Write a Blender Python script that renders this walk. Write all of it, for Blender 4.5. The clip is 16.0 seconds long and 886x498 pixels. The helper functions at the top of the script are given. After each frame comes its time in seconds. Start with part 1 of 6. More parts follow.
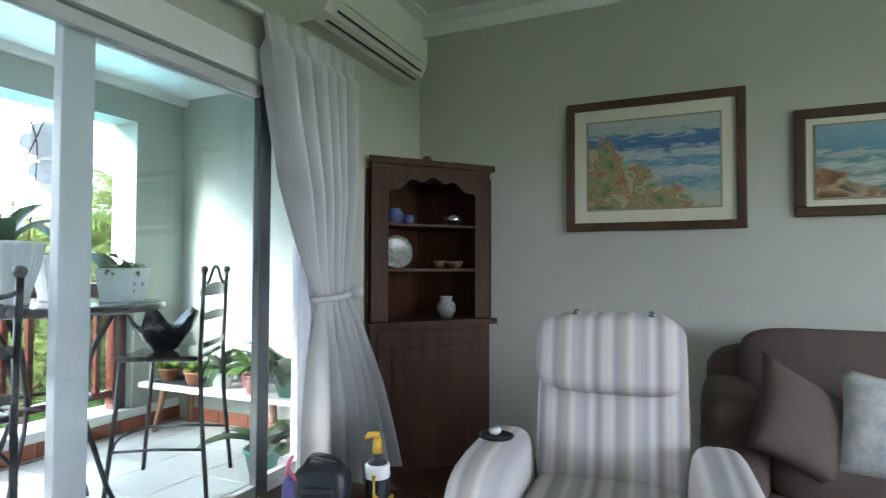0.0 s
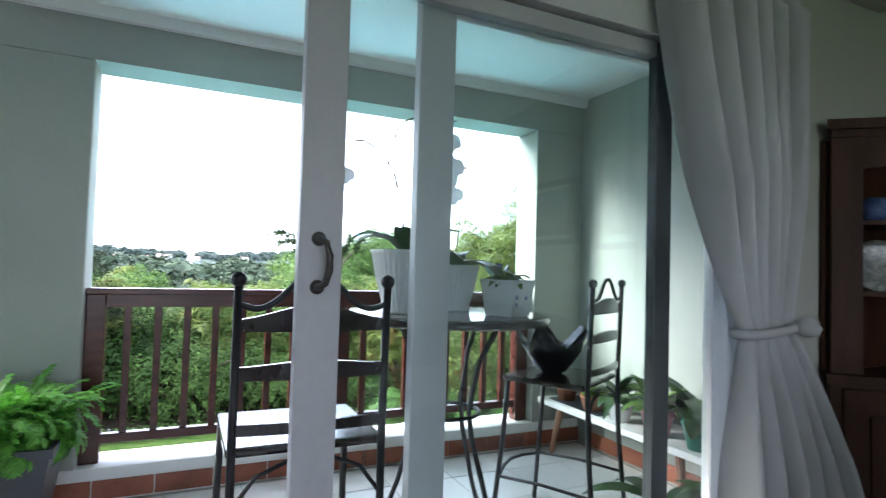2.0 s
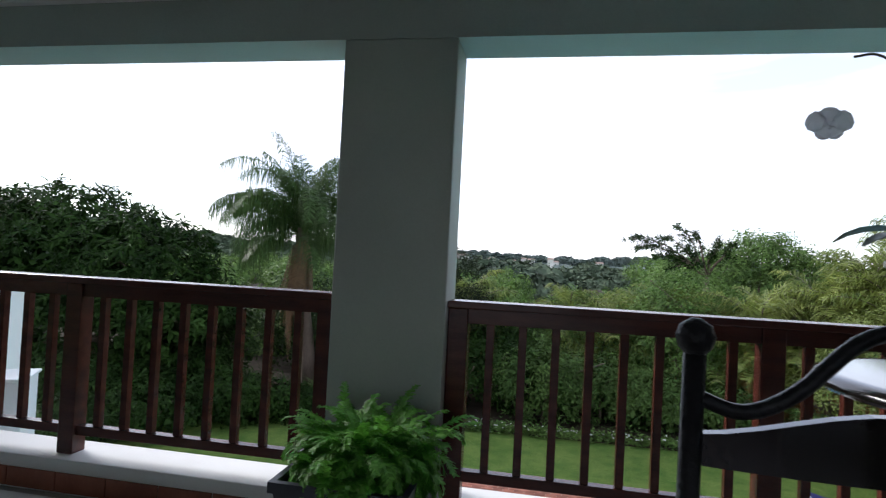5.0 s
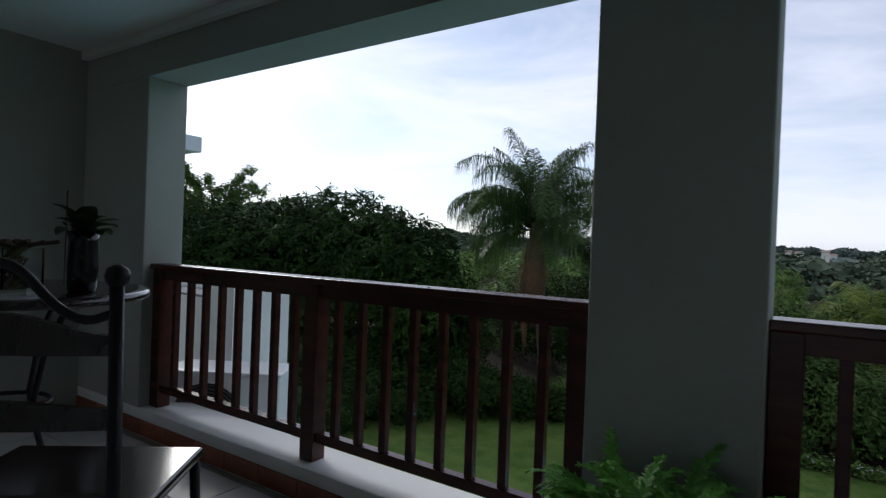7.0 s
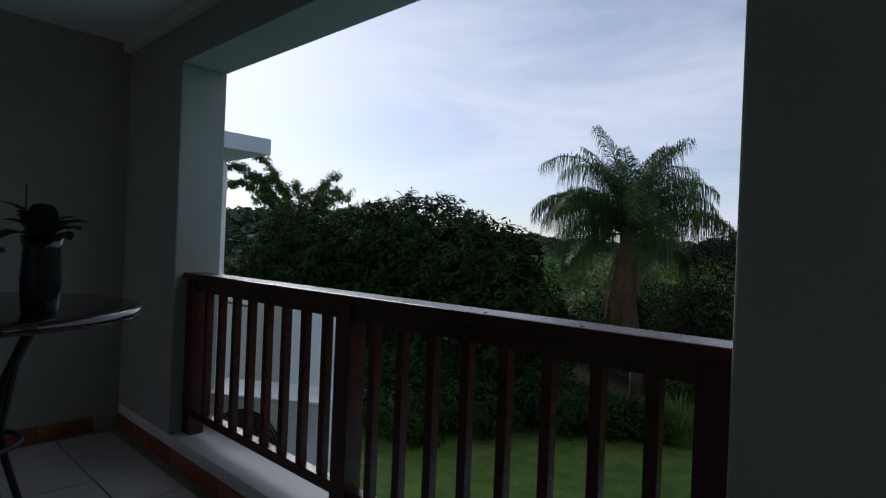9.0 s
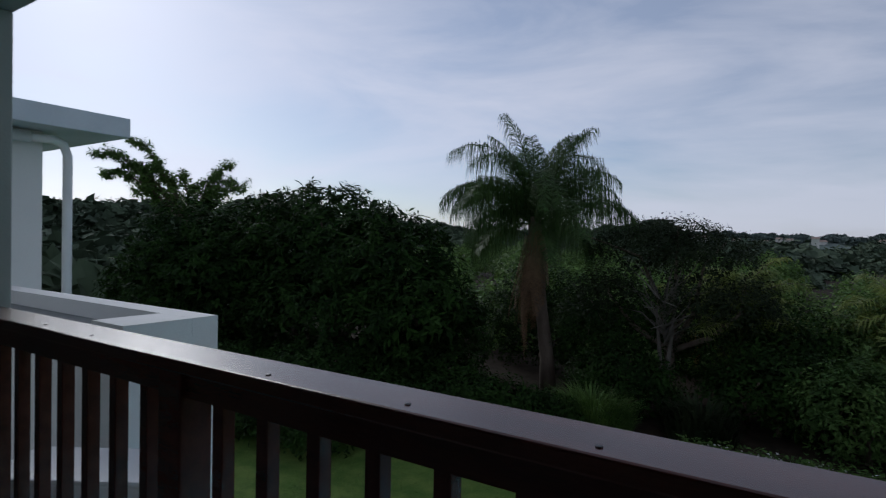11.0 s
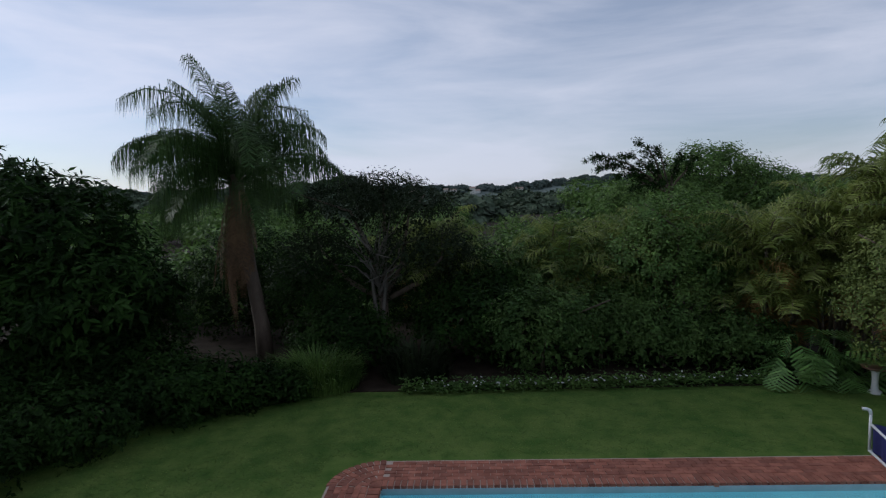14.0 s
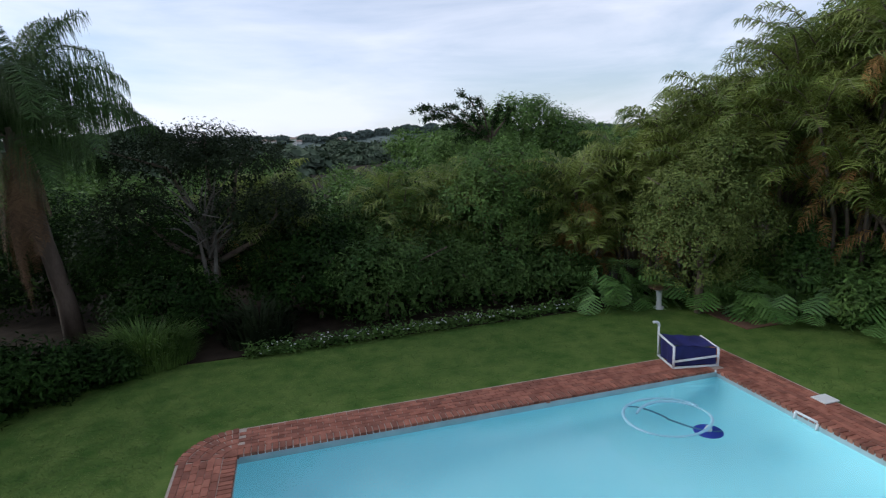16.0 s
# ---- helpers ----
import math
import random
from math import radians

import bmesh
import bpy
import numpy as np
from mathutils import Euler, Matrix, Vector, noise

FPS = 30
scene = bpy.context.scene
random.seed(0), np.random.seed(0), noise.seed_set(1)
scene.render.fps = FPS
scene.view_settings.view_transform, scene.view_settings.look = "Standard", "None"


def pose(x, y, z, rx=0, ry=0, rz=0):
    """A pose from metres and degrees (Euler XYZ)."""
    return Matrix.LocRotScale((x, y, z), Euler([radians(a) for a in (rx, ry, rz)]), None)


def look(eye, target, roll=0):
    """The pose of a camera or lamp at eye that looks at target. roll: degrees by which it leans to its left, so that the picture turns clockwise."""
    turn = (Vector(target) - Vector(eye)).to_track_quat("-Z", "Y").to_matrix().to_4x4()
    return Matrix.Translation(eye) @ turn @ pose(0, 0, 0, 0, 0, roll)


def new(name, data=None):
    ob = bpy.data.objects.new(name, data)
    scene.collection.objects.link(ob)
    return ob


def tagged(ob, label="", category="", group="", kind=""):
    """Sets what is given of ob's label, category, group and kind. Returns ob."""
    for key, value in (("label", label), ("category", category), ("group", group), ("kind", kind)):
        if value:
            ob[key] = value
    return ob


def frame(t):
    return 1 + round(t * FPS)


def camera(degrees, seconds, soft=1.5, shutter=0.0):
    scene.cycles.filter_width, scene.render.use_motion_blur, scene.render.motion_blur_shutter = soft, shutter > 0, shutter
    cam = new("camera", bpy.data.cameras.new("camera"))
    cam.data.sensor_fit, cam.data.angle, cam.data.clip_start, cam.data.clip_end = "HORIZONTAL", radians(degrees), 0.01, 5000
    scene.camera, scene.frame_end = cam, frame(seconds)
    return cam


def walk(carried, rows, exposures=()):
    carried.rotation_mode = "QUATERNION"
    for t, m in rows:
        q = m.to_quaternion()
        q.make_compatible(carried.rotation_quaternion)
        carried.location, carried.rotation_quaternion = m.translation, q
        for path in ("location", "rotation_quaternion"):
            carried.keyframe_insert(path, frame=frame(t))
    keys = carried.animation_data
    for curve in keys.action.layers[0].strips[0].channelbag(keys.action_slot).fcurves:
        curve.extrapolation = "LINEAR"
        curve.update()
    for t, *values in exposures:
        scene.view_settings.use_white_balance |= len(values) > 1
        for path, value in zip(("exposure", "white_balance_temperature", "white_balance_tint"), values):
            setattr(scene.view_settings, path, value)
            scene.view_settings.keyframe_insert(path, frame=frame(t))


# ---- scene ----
PATH = [
    (0.0, (0.5, 1.32, 1.255), (2.69, 2.299, 1.328), 0.2),
    (0.5, (0.667, 1.378, 1.243), (2.674, 2.693, 1.322), 0.3),
    (1.0, (0.774, 1.508, 1.253), (2.579, 3.089, 1.338), 0.8),
    (1.5, (0.906, 1.639, 1.258), (2.38, 3.532, 1.351), 1.3),
    (2.0, (1.037, 1.722, 1.272), (2.051, 3.895, 1.364), 1.7),
    (2.5, (1.09, 1.84, 1.268), (1.706, 4.158, 1.356), 2.3),
    (3.0, (1.111, 2.045, 1.277), (1.452, 4.418, 1.369), 2.8),
    (3.5, (1.098, 2.207, 1.286), (1.225, 4.602, 1.374), 3.1),
    (4.0, (1.09, 2.348, 1.291), (1.032, 4.746, 1.372), 3.1),
    (6.5, (0.769, 3.133, 1.312), (-0.317, 5.274, 1.301), 2.3),
    (7.0, (0.683, 3.26, 1.307), (-0.65, 5.255, 1.296), 2.2),
    (7.5, (0.586, 3.408, 1.316), (-0.948, 5.254, 1.306), 2.3),
    (8.0, (0.53, 3.554, 1.309), (-1.102, 5.315, 1.303), 2.3),
    (10.5, (-0.013, 4.348, 1.391), (-1.488, 6.24, 1.378), 1.8),
    (11.0, (-0.155, 4.492, 1.418), (-1.46, 6.505, 1.381), 1.1),
    (11.5, (-0.305, 4.607, 1.434), (-1.384, 6.749, 1.372), 0.5),
    (12.0, (-0.484, 4.769, 1.399), (-1.388, 6.99, 1.298), 0.1),
    (12.5, (-0.65, 4.984, 1.374), (-1.40, 7.258, 1.226), -0.2),
    (13.0, (-0.70, 5.084, 1.388), (-1.253, 7.412, 1.206), -0.6),
    (13.5, (-0.757, 5.096, 1.379), (-1.067, 7.468, 1.181), -1.5),
    (14.0, (-0.862, 5.108, 1.411), (-0.96, 7.495, 1.186), -1.8),
    (14.5, (-0.968, 5.095, 1.446), (-0.901, 7.478, 1.169), -1.8),
    (15.0, (-1.063, 5.095, 1.448), (-0.814, 7.456, 1.103), -1.9),
    (15.5, (-1.121, 5.109, 1.471), (-0.686, 7.432, 1.055), -2.2),
    (16.0, (-1.189, 5.103, 1.472), (-0.574, 7.376, 1.012), -2.6),
]
cam = camera(76.97, 16.0, soft=1.15, shutter=0.2)
EXPO = [(0.0, 4.0, 6000, 10), (1.5, 3.2, 5950, 9), (2.5, 2.6, 5950, 9), (4.0, 1.7, 6000, 10), (5.2, 0.85, 6150, 10), (6.5, 0.05, 6050, 9), (8.0, -0.3, 5950, 9),
        (10.5, -0.9, 5750, 9), (12.5, -0.9, 5750, 9), (14.5, -0.48, 5800, 9), (16.0, -0.08, 5850, 8)]
walk(cam, [(t, look(eye, target, roll)) for t, eye, target, roll in PATH], EXPO)

# ---- light ----
world = bpy.data.worlds.new("sky")
scene.world = world
world.use_nodes = True
wn, wl = world.node_tree.nodes, world.node_tree.links
wn.clear()
SUN_AZ, SUN_EL = 66.0, 26.0          # degrees left of straight out, degrees up


def wnode(kind, **sets):
    n = wn.new(kind)
    for k, v in sets.items():
        n.inputs[k].default_value = v
    return n


sky = wn.new("ShaderNodeTexSky")
sky.sky_type = "NISHITA"
sky.sun_disc = False
sky.sun_elevation = radians(SUN_EL)
sky.sun_rotation = radians(-SUN_AZ)
sky.air_density, sky.dust_density, sky.ozone_density = 1.0, 0.6, 3.0
tc = wn.new("ShaderNodeTexCoord")
mp = wn.new("ShaderNodeMapping")
mp.inputs["Scale"].default_value = (1.1, 1.6, 5.5)
mp.inputs["Rotation"].default_value = (0, radians(7), radians(20))
cl = wnode("ShaderNodeTexNoise", Scale=1.7, Detail=7.0, Roughness=0.55, Distortion=0.4)
rp = wn.new("ShaderNodeValToRGB")
rp.color_ramp.elements[0].position, rp.color_ramp.elements[1].position = 0.36, 0.66
rp.color_ramp.elements[0].color, rp.color_ramp.elements[1].color = (0.40, 0.40, 0.40, 1), (0.94, 0.94, 0.94, 1)
cloud = wn.new("ShaderNodeMixRGB")
cloud.blend_type = "MIX"
# thin cloud takes the sky's own brightness, whitened
hsv = wnode("ShaderNodeHueSaturation", Saturation=0.22, Value=1.15)
tintn = wn.new("ShaderNodeMixRGB")
tintn.blend_type = "MULTIPLY"
tintn.inputs["Fac"].default_value = 1.0
tintn.inputs["Color2"].default_value = (0.99, 0.95, 1.04, 1)
# high thin cloud scatters evenly besides
veil = wn.new("ShaderNodeMixRGB")
veil.inputs["Fac"].default_value = 0.6
veil.inputs["Color2"].default_value = (10.2, 10.0, 10.6, 1)
bg = wnode("ShaderNodeBackground", Strength=0.125)
wo = wn.new("ShaderNodeOutputWorld")
wl.new(tc.outputs["Generated"], mp.inputs["Vector"])
wl.new(mp.outputs["Vector"], cl.inputs["Vector"])
wl.new(cl.outputs["Fac"], rp.inputs["Fac"])
wl.new(sky.outputs["Color"], hsv.inputs["Color"])
wl.new(hsv.outputs["Color"], tintn.inputs["Color1"])
wl.new(rp.outputs["Color"], cloud.inputs["Fac"])
wl.new(sky.outputs["Color"], cloud.inputs["Color1"])
wl.new(tintn.outputs["Color"], veil.inputs["Color1"])
wl.new(veil.outputs["Color"], cloud.inputs["Color2"])
wl.new(cloud.outputs["Color"], bg.inputs["Color"])
wl.new(bg.outputs["Background"], wo.inputs["Surface"])
sun = new("sun", bpy.data.lights.new("sun", "SUN"))
sun.data.energy, sun.data.angle, sun.data.color = 1.9, radians(24), (1.0, 0.93, 0.84)
a, e = radians(SUN_AZ), radians(SUN_EL)
sun.matrix_world = look((0, 0, 0), (math.sin(a) * math.cos(e), -math.cos(a) * math.cos(e), -math.sin(e)))

# sky light coming in through the lounge's rear window
rear = new("rear_window_light", bpy.data.lights.new("rear_window_light", "AREA"))
rear.data.shape, rear.data.size, rear.data.size_y = "RECTANGLE", 4.1, 1.45
rear.data.energy, rear.data.color = 2.0, (0.93, 0.97, 1.0)
rear.matrix_world = look((0.5, -3.3, 1.65), (0.5, 0, 1.65))

# ---- materials ----


def mat(name, c1, c2, scale=4.0, rough=0.6, bump=0.15, fine=60.0, metal=0.0, spread=0.0, island=0.0, leafy=0.0, spec=0.5, stretch=(1, 1, 1)):
    """Two tones mixed by a broad and a fine noise at real-world size; spread: piece-to-piece variation."""
    m = bpy.data.materials.new(name)
    m.use_nodes = True
    n, l = m.node_tree.nodes, m.node_tree.links
    b = n["Principled BSDF"]
    g = n.new("ShaderNodeNewGeometry")
    mpn = n.new("ShaderNodeMapping")
    mpn.inputs["Scale"].default_value = stretch
    l.new(g.outputs["Position"], mpn.inputs["Vector"])
    n1, n2 = n.new("ShaderNodeTexNoise"), n.new("ShaderNodeTexNoise")
    for nn, s, d in ((n1, scale, 4.0), (n2, fine, 3.0)):
        nn.inputs["Scale"].default_value, nn.inputs["Detail"].default_value = s, d
        l.new(mpn.outputs["Vector"], nn.inputs["Vector"])
    add = n.new("ShaderNodeMath")
    add.operation = "MULTIPLY_ADD"
    add.inputs[1].default_value = 0.35
    l.new(n2.outputs["Fac"], add.inputs[0])
    sub = n.new("ShaderNodeMath")
    sub.operation = "SUBTRACT"
    sub.inputs[1].default_value = 0.17
    l.new(n1.outputs["Fac"], sub.inputs[0])
    l.new(sub.outputs[0], add.inputs[2])
    r = n.new("ShaderNodeValToRGB")
    r.color_ramp.elements[0].position, r.color_ramp.elements[1].position = 0.3, 0.7
    r.color_ramp.elements[0].color, r.color_ramp.elements[1].color = (*c1, 1), (*c2, 1)
    l.new(add.outputs[0], r.inputs["Fac"])
    col = r.outputs["Color"]
    for amount, src in ((spread, "obj"), (island, "isl")):
        if amount:
            o = n.new("ShaderNodeObjectInfo") if src == "obj" else g
            mr = n.new("ShaderNodeMapRange")
            mr.inputs["To Min"].default_value, mr.inputs["To Max"].default_value = 1 - amount, 1 + amount
            l.new(o.outputs["Random" if src == "obj" else "Random Per Island"], mr.inputs["Value"])
            h = n.new("ShaderNodeHueSaturation")
            l.new(mr.outputs[0], h.inputs["Value"])
            l.new(col, h.inputs["Color"])
            col = h.outputs["Color"]
    l.new(col, b.inputs["Base Color"])
    b.inputs["Roughness"].default_value, b.inputs["Metallic"].default_value = rough, metal
    b.inputs["Specular IOR Level"].default_value = spec
    if bump:
        bp = n.new("ShaderNodeBump")
        bp.inputs["Strength"].default_value, bp.inputs["Distance"].default_value = bump, 0.01
        l.new(n2.outputs["Fac"], bp.inputs["Height"])
        l.new(bp.outputs["Normal"], b.inputs["Normal"])
    if leafy:
        t = n.new("ShaderNodeBsdfTranslucent")
        mx = n.new("ShaderNodeMixShader")
        mx.inputs[0].default_value = leafy
        l.new(col, t.inputs["Color"])
        l.new(b.outputs[0], mx.inputs[1])
        l.new(t.outputs[0], mx.inputs[2])
        l.new(mx.outputs[0], n["Material Output"].inputs["Surface"])
    return m


def glass(name, tint=(0.93, 0.97, 0.96), rough=0.0, ior=1.45):
    m = bpy.data.materials.new(name)
    m.use_nodes = True
    b = m.node_tree.nodes["Principled BSDF"]
    b.inputs["Base Color"].default_value = (*tint, 1)
    b.inputs["Roughness"].default_value, b.inputs["IOR"].default_value = rough, ior
    b.inputs["Transmission Weight"].default_value = 1.0
    return m


PLASTER = mat("grey_green_plaster", (0.33, 0.35, 0.315), (0.38, 0.40, 0.36), 1.3, 0.85, 0.12, 90)
WALLIN = mat("pale_green_paint", (0.44, 0.45, 0.40), (0.49, 0.50, 0.45), 1.1, 0.8, 0.06, 120)
WHITEP = mat("white_plaster", (0.74, 0.74, 0.72), (0.80, 0.80, 0.78), 1.6, 0.8, 0.12, 80)
CEILP = mat("white_ceiling", (0.72, 0.73, 0.72), (0.78, 0.79, 0.78), 0.8, 0.9, 0.05, 60)
FRAMEP = mat("white_frame_paint", (0.72, 0.73, 0.74), (0.80, 0.81, 0.81), 2.0, 0.35, 0.03, 60)
TEAK = mat("red_brown_timber", (0.038, 0.009, 0.007), (0.082, 0.020, 0.013), 3.0, 0.27, 0.04, 45, stretch=(1, 6, 6), spec=0.4)
TERRA = mat("terracotta_tile", (0.22, 0.062, 0.032), (0.34, 0.11, 0.06), 5.0, 0.45, 0.1, 50, spread=0.18)
GROUT = mat("grey_grout", (0.28, 0.25, 0.22), (0.36, 0.33, 0.3), 9.0, 0.9, 0.2, 80)
TILEW = mat("white_floor_tile", (0.46, 0.46, 0.45), (0.56, 0.56, 0.55), 2.5, 0.28, 0.04, 60, spread=0.05)
IRON = mat("black_wrought_iron", (0.008, 0.008, 0.01), (0.02, 0.02, 0.024), 12.0, 0.42, 0.25, 140, metal=0.3)
DARKWOOD = mat("near_black_wood", (0.014, 0.011, 0.011), (0.035, 0.026, 0.024), 4.0, 0.14, 0.02, 60, stretch=(1, 8, 1))
FLOORW = mat("dark_parquet", (0.05, 0.02, 0.012), (0.09, 0.04, 0.022), 3.0, 0.3, 0.06, 50, stretch=(1, 7, 1))
GRASS = mat("lawn_grass", (0.054, 0.114, 0.020), (0.124, 0.182, 0.043), 2.4, 0.9, 0.9, 34, spec=0.1)
SOIL = mat("red_soil", (0.09, 0.045, 0.025), (0.16, 0.085, 0.05), 1.6, 0.95, 0.7, 30)
MULCH = mat("dark_leaf_mulch", (0.018, 0.014, 0.010), (0.045, 0.034, 0.024), 2.0, 0.95, 0.7, 30, spec=0.1)
BRICK = mat("red_paving_brick", (0.20, 0.065, 0.038), (0.33, 0.13, 0.085), 6.0, 0.8, 0.35, 60, spread=0.28)
BRICKS = mat("red_paving_brick_rows", (0.20, 0.065, 0.038), (0.33, 0.13, 0.085), 6.0, 0.8, 0.35, 60, island=0.28)
MORTAR = mat("sandy_mortar", (0.36, 0.29, 0.24), (0.48, 0.40, 0.34), 8.0, 0.95, 0.4, 70)
POOLP = mat("pale_blue_pool_plaster", (0.36, 0.80, 0.90), (0.44, 0.85, 0.93), 0.5, 0.7, 0.06, 20)
POOLT = mat("grey_waterline_band", (0.30, 0.40, 0.43), (0.40, 0.49, 0.52), 3.0, 0.5, 0.05, 40)
WATER = glass("pool_water", (0.90, 0.99, 1.0), 0.02, 1.33)
wb = WATER.node_tree
wnz = wb.nodes.new("ShaderNodeTexNoise")
wnz.inputs["Scale"].default_value = 0.35
wbp = wb.nodes.new("ShaderNodeBump")
wbp.inputs["Strength"].default_value, wbp.inputs["Distance"].default_value = 0.12, 0.05
wb.links.new(wnz.outputs["Fac"], wbp.inputs["Height"])
wb.links.new(wbp.outputs["Normal"], wb.nodes["Principled BSDF"].inputs["Normal"])
PANE = glass("clear_pane", (0.90, 0.97, 0.96), 0.0, 1.45)
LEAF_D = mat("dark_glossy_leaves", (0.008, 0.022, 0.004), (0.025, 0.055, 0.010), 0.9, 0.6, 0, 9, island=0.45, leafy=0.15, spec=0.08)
LEAF_M = mat("mid_green_leaves", (0.055, 0.115, 0.024), (0.130, 0.210, 0.050), 0.8, 0.6, 0, 9, island=0.45, leafy=0.25, spec=0.22)
LEAF_L = mat("bright_green_leaves", (0.062, 0.130, 0.020), (0.145, 0.205, 0.040), 0.9, 0.6, 0, 9, island=0.4, leafy=0.28, spec=0.22)
# darker copy of the mid greens, with the belt's shade put into its colour
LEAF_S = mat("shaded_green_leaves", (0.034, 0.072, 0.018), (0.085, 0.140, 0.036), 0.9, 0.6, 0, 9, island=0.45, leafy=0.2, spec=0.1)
OLIVE = mat("olive_green_leaves", (0.085, 0.125, 0.028), (0.175, 0.210, 0.055), 0.9, 0.6, 0, 9, island=0.4, leafy=0.25, spec=0.22)
LEAF_G = mat("grey_green_leaves", (0.014, 0.022, 0.010), (0.032, 0.044, 0.020), 0.9, 0.65, 0, 9, island=0.4, leafy=0.1, spec=0.06)
PALM_G = mat("palm_leaflets", (0.028, 0.062, 0.016), (0.068, 0.115, 0.034), 0.8, 0.5, 0, 9, island=0.4, leafy=0.22, spec=0.15)
ARECA_G = mat("areca_leaflets", (0.095, 0.145, 0.030), (0.230, 0.270, 0.065), 0.7, 0.5, 0, 9, island=0.4, leafy=0.35, spec=0.3)
DEADP = mat("dead_palm_fronds", (0.095, 0.055, 0.028), (0.19, 0.115, 0.055), 1.5, 0.8, 0, 12, island=0.3, leafy=0.1)
ORANGE = mat("orange_dry_fronds", (0.27, 0.145, 0.04), (0.40, 0.24, 0.075), 1.5, 0.7, 0, 12, island=0.3, leafy=0.2)
BARK = mat("grey_brown_bark", (0.070, 0.050, 0.036), (0.145, 0.112, 0.084), 3.0, 0.9, 0.7, 30, stretch=(1, 1, 0.3))
FARWOOD = mat("distant_woods", (0.030, 0.052, 0.028), (0.07, 0.10, 0.055), 0.08, 0.9, 0.8, 1.2, island=0.25)
# distance haze is put into this colour, paler and bluer than the near woods
HILLM = mat("haze_toned_hill_woods", (0.060, 0.090, 0.078), (0.11, 0.14, 0.125), 0.02, 0.95, 0, 0.2, island=0.2)

DARKWOOD.node_tree.nodes["Principled BSDF"].inputs["Coat Weight"].default_value = 0.35
DARKWOOD.node_tree.nodes["Principled BSDF"].inputs["Coat Roughness"].default_value = 0.12

# ---- building helpers ----


def mesh_of(bm, name, smooth=False):
    me = bpy.data.meshes.new(name)
    bm.normal_update()
    bm.to_mesh(me)
    bm.free()
    if smooth:
        for p in me.polygons:
            p.use_smooth = True
    return me


def part(name, bm, material, parent=None, label="", smooth=False):
    me = mesh_of(bm, name, smooth)
    me.materials.append(material)
    ob = new(name, me)
    if parent is not None:
        ob.parent = parent
    if label:
        ob["label"] = label
    return ob


def thing(name, label, category, loc=(0, 0, 0), rz=0.0, group="", kind=""):
    ob = new(name)
    ob.matrix_world = pose(*loc, 0, 0, rz)
    return tagged(ob, label, category, group, kind)


def structure(name, bm, material, label="", category="wall"):
    return tagged(part(name, bm, material), label, category, "", "structure")


def bx(bm, x0, x1, y0, y1, z0, z1, bev=0.0, m=None):
    r = bmesh.ops.create_cube(bm, size=1.0)
    for v in r["verts"]:
        v.co = Vector(((x0 + x1) / 2 + v.co.x * (x1 - x0), (y0 + y1) / 2 + v.co.y * (y1 - y0), (z0 + z1) / 2 + v.co.z * (z1 - z0)))
        if m is not None:
            v.co = m @ v.co
    if bev:
        es = list({ed for v in r["verts"] for ed in v.link_edges})
        bmesh.ops.bevel(bm, geom=es, offset=bev, segments=2, profile=0.5, affect="EDGES")
    return bm


def box(x0, x1, y0, y1, z0, z1, bev=0.0):
    return bx(bmesh.new(), x0, x1, y0, y1, z0, z1, bev)


def tube(bm, pts, radii, seg=8, cap=True):
    """A tube through the points; radii: one number or one for each point."""
    pts = [Vector(p) for p in pts]
    if not hasattr(radii, "__len__"):
        radii = [radii] * len(pts)
    rings, up = [], Vector((0.13, 0.31, 1)).normalized()
    for i, p in enumerate(pts):
        d = (pts[min(i + 1, len(pts) - 1)] - pts[max(i - 1, 0)]).normalized()
        s = d.cross(up)
        if s.length < 0.05:
            s = d.cross(Vector((1, 0, 0)))
        s.normalize()
        u = s.cross(d)
        rings.append([bm.verts.new(p + (s * math.cos(k * math.tau / seg) + u * math.sin(k * math.tau / seg)) * radii[i]) for k in range(seg)])
    for r0, r1 in zip(rings, rings[1:]):
        for k in range(seg):
            bm.faces.new((r0[k], r0[(k + 1) % seg], r1[(k + 1) % seg], r1[k]))
    if cap:
        bm.faces.new(list(reversed(rings[0])))
        bm.faces.new(rings[-1])
    return bm


def flowing(pts, n=5):
    """The points with n steps between neighbours, on a smooth curve."""
    p = [Vector(q) for q in pts]
    p = [p[0] * 2 - p[1]] + p + [p[-1] * 2 - p[-2]]
    out = []
    for a, b, c, d in zip(p, p[1:], p[2:], p[3:]):
        for k in range(n):
            t = k / n
            out.append(0.5 * (2 * b + (c - a) * t + (2 * a - 5 * b + 4 * c - d) * t * t + (3 * b - a - 3 * c + d) * t ** 3))
    return out + [p[-2]]


def lathe(bm, profile, seg=28, center=(0, 0, 0), wobble=None):
    """Turns a profile of (radius, height) round the upright axis."""
    rings = []
    for r, z in profile:
        ring = []
        for k in range(seg):
            a = k * math.tau / seg
            rr = r * (wobble(a, z) if wobble else 1.0)
            ring.append(bm.verts.new((center[0] + rr * math.cos(a), center[1] + rr * math.sin(a), center[2] + z)))
        rings.append(ring)
    for r0, r1 in zip(rings, rings[1:]):
        for k in range(seg):
            bm.faces.new((r0[k], r0[(k + 1) % seg], r1[(k + 1) % seg], r1[k]))
    bm.faces.new(list(reversed(rings[0])))
    bm.faces.new(rings[-1])
    return bm


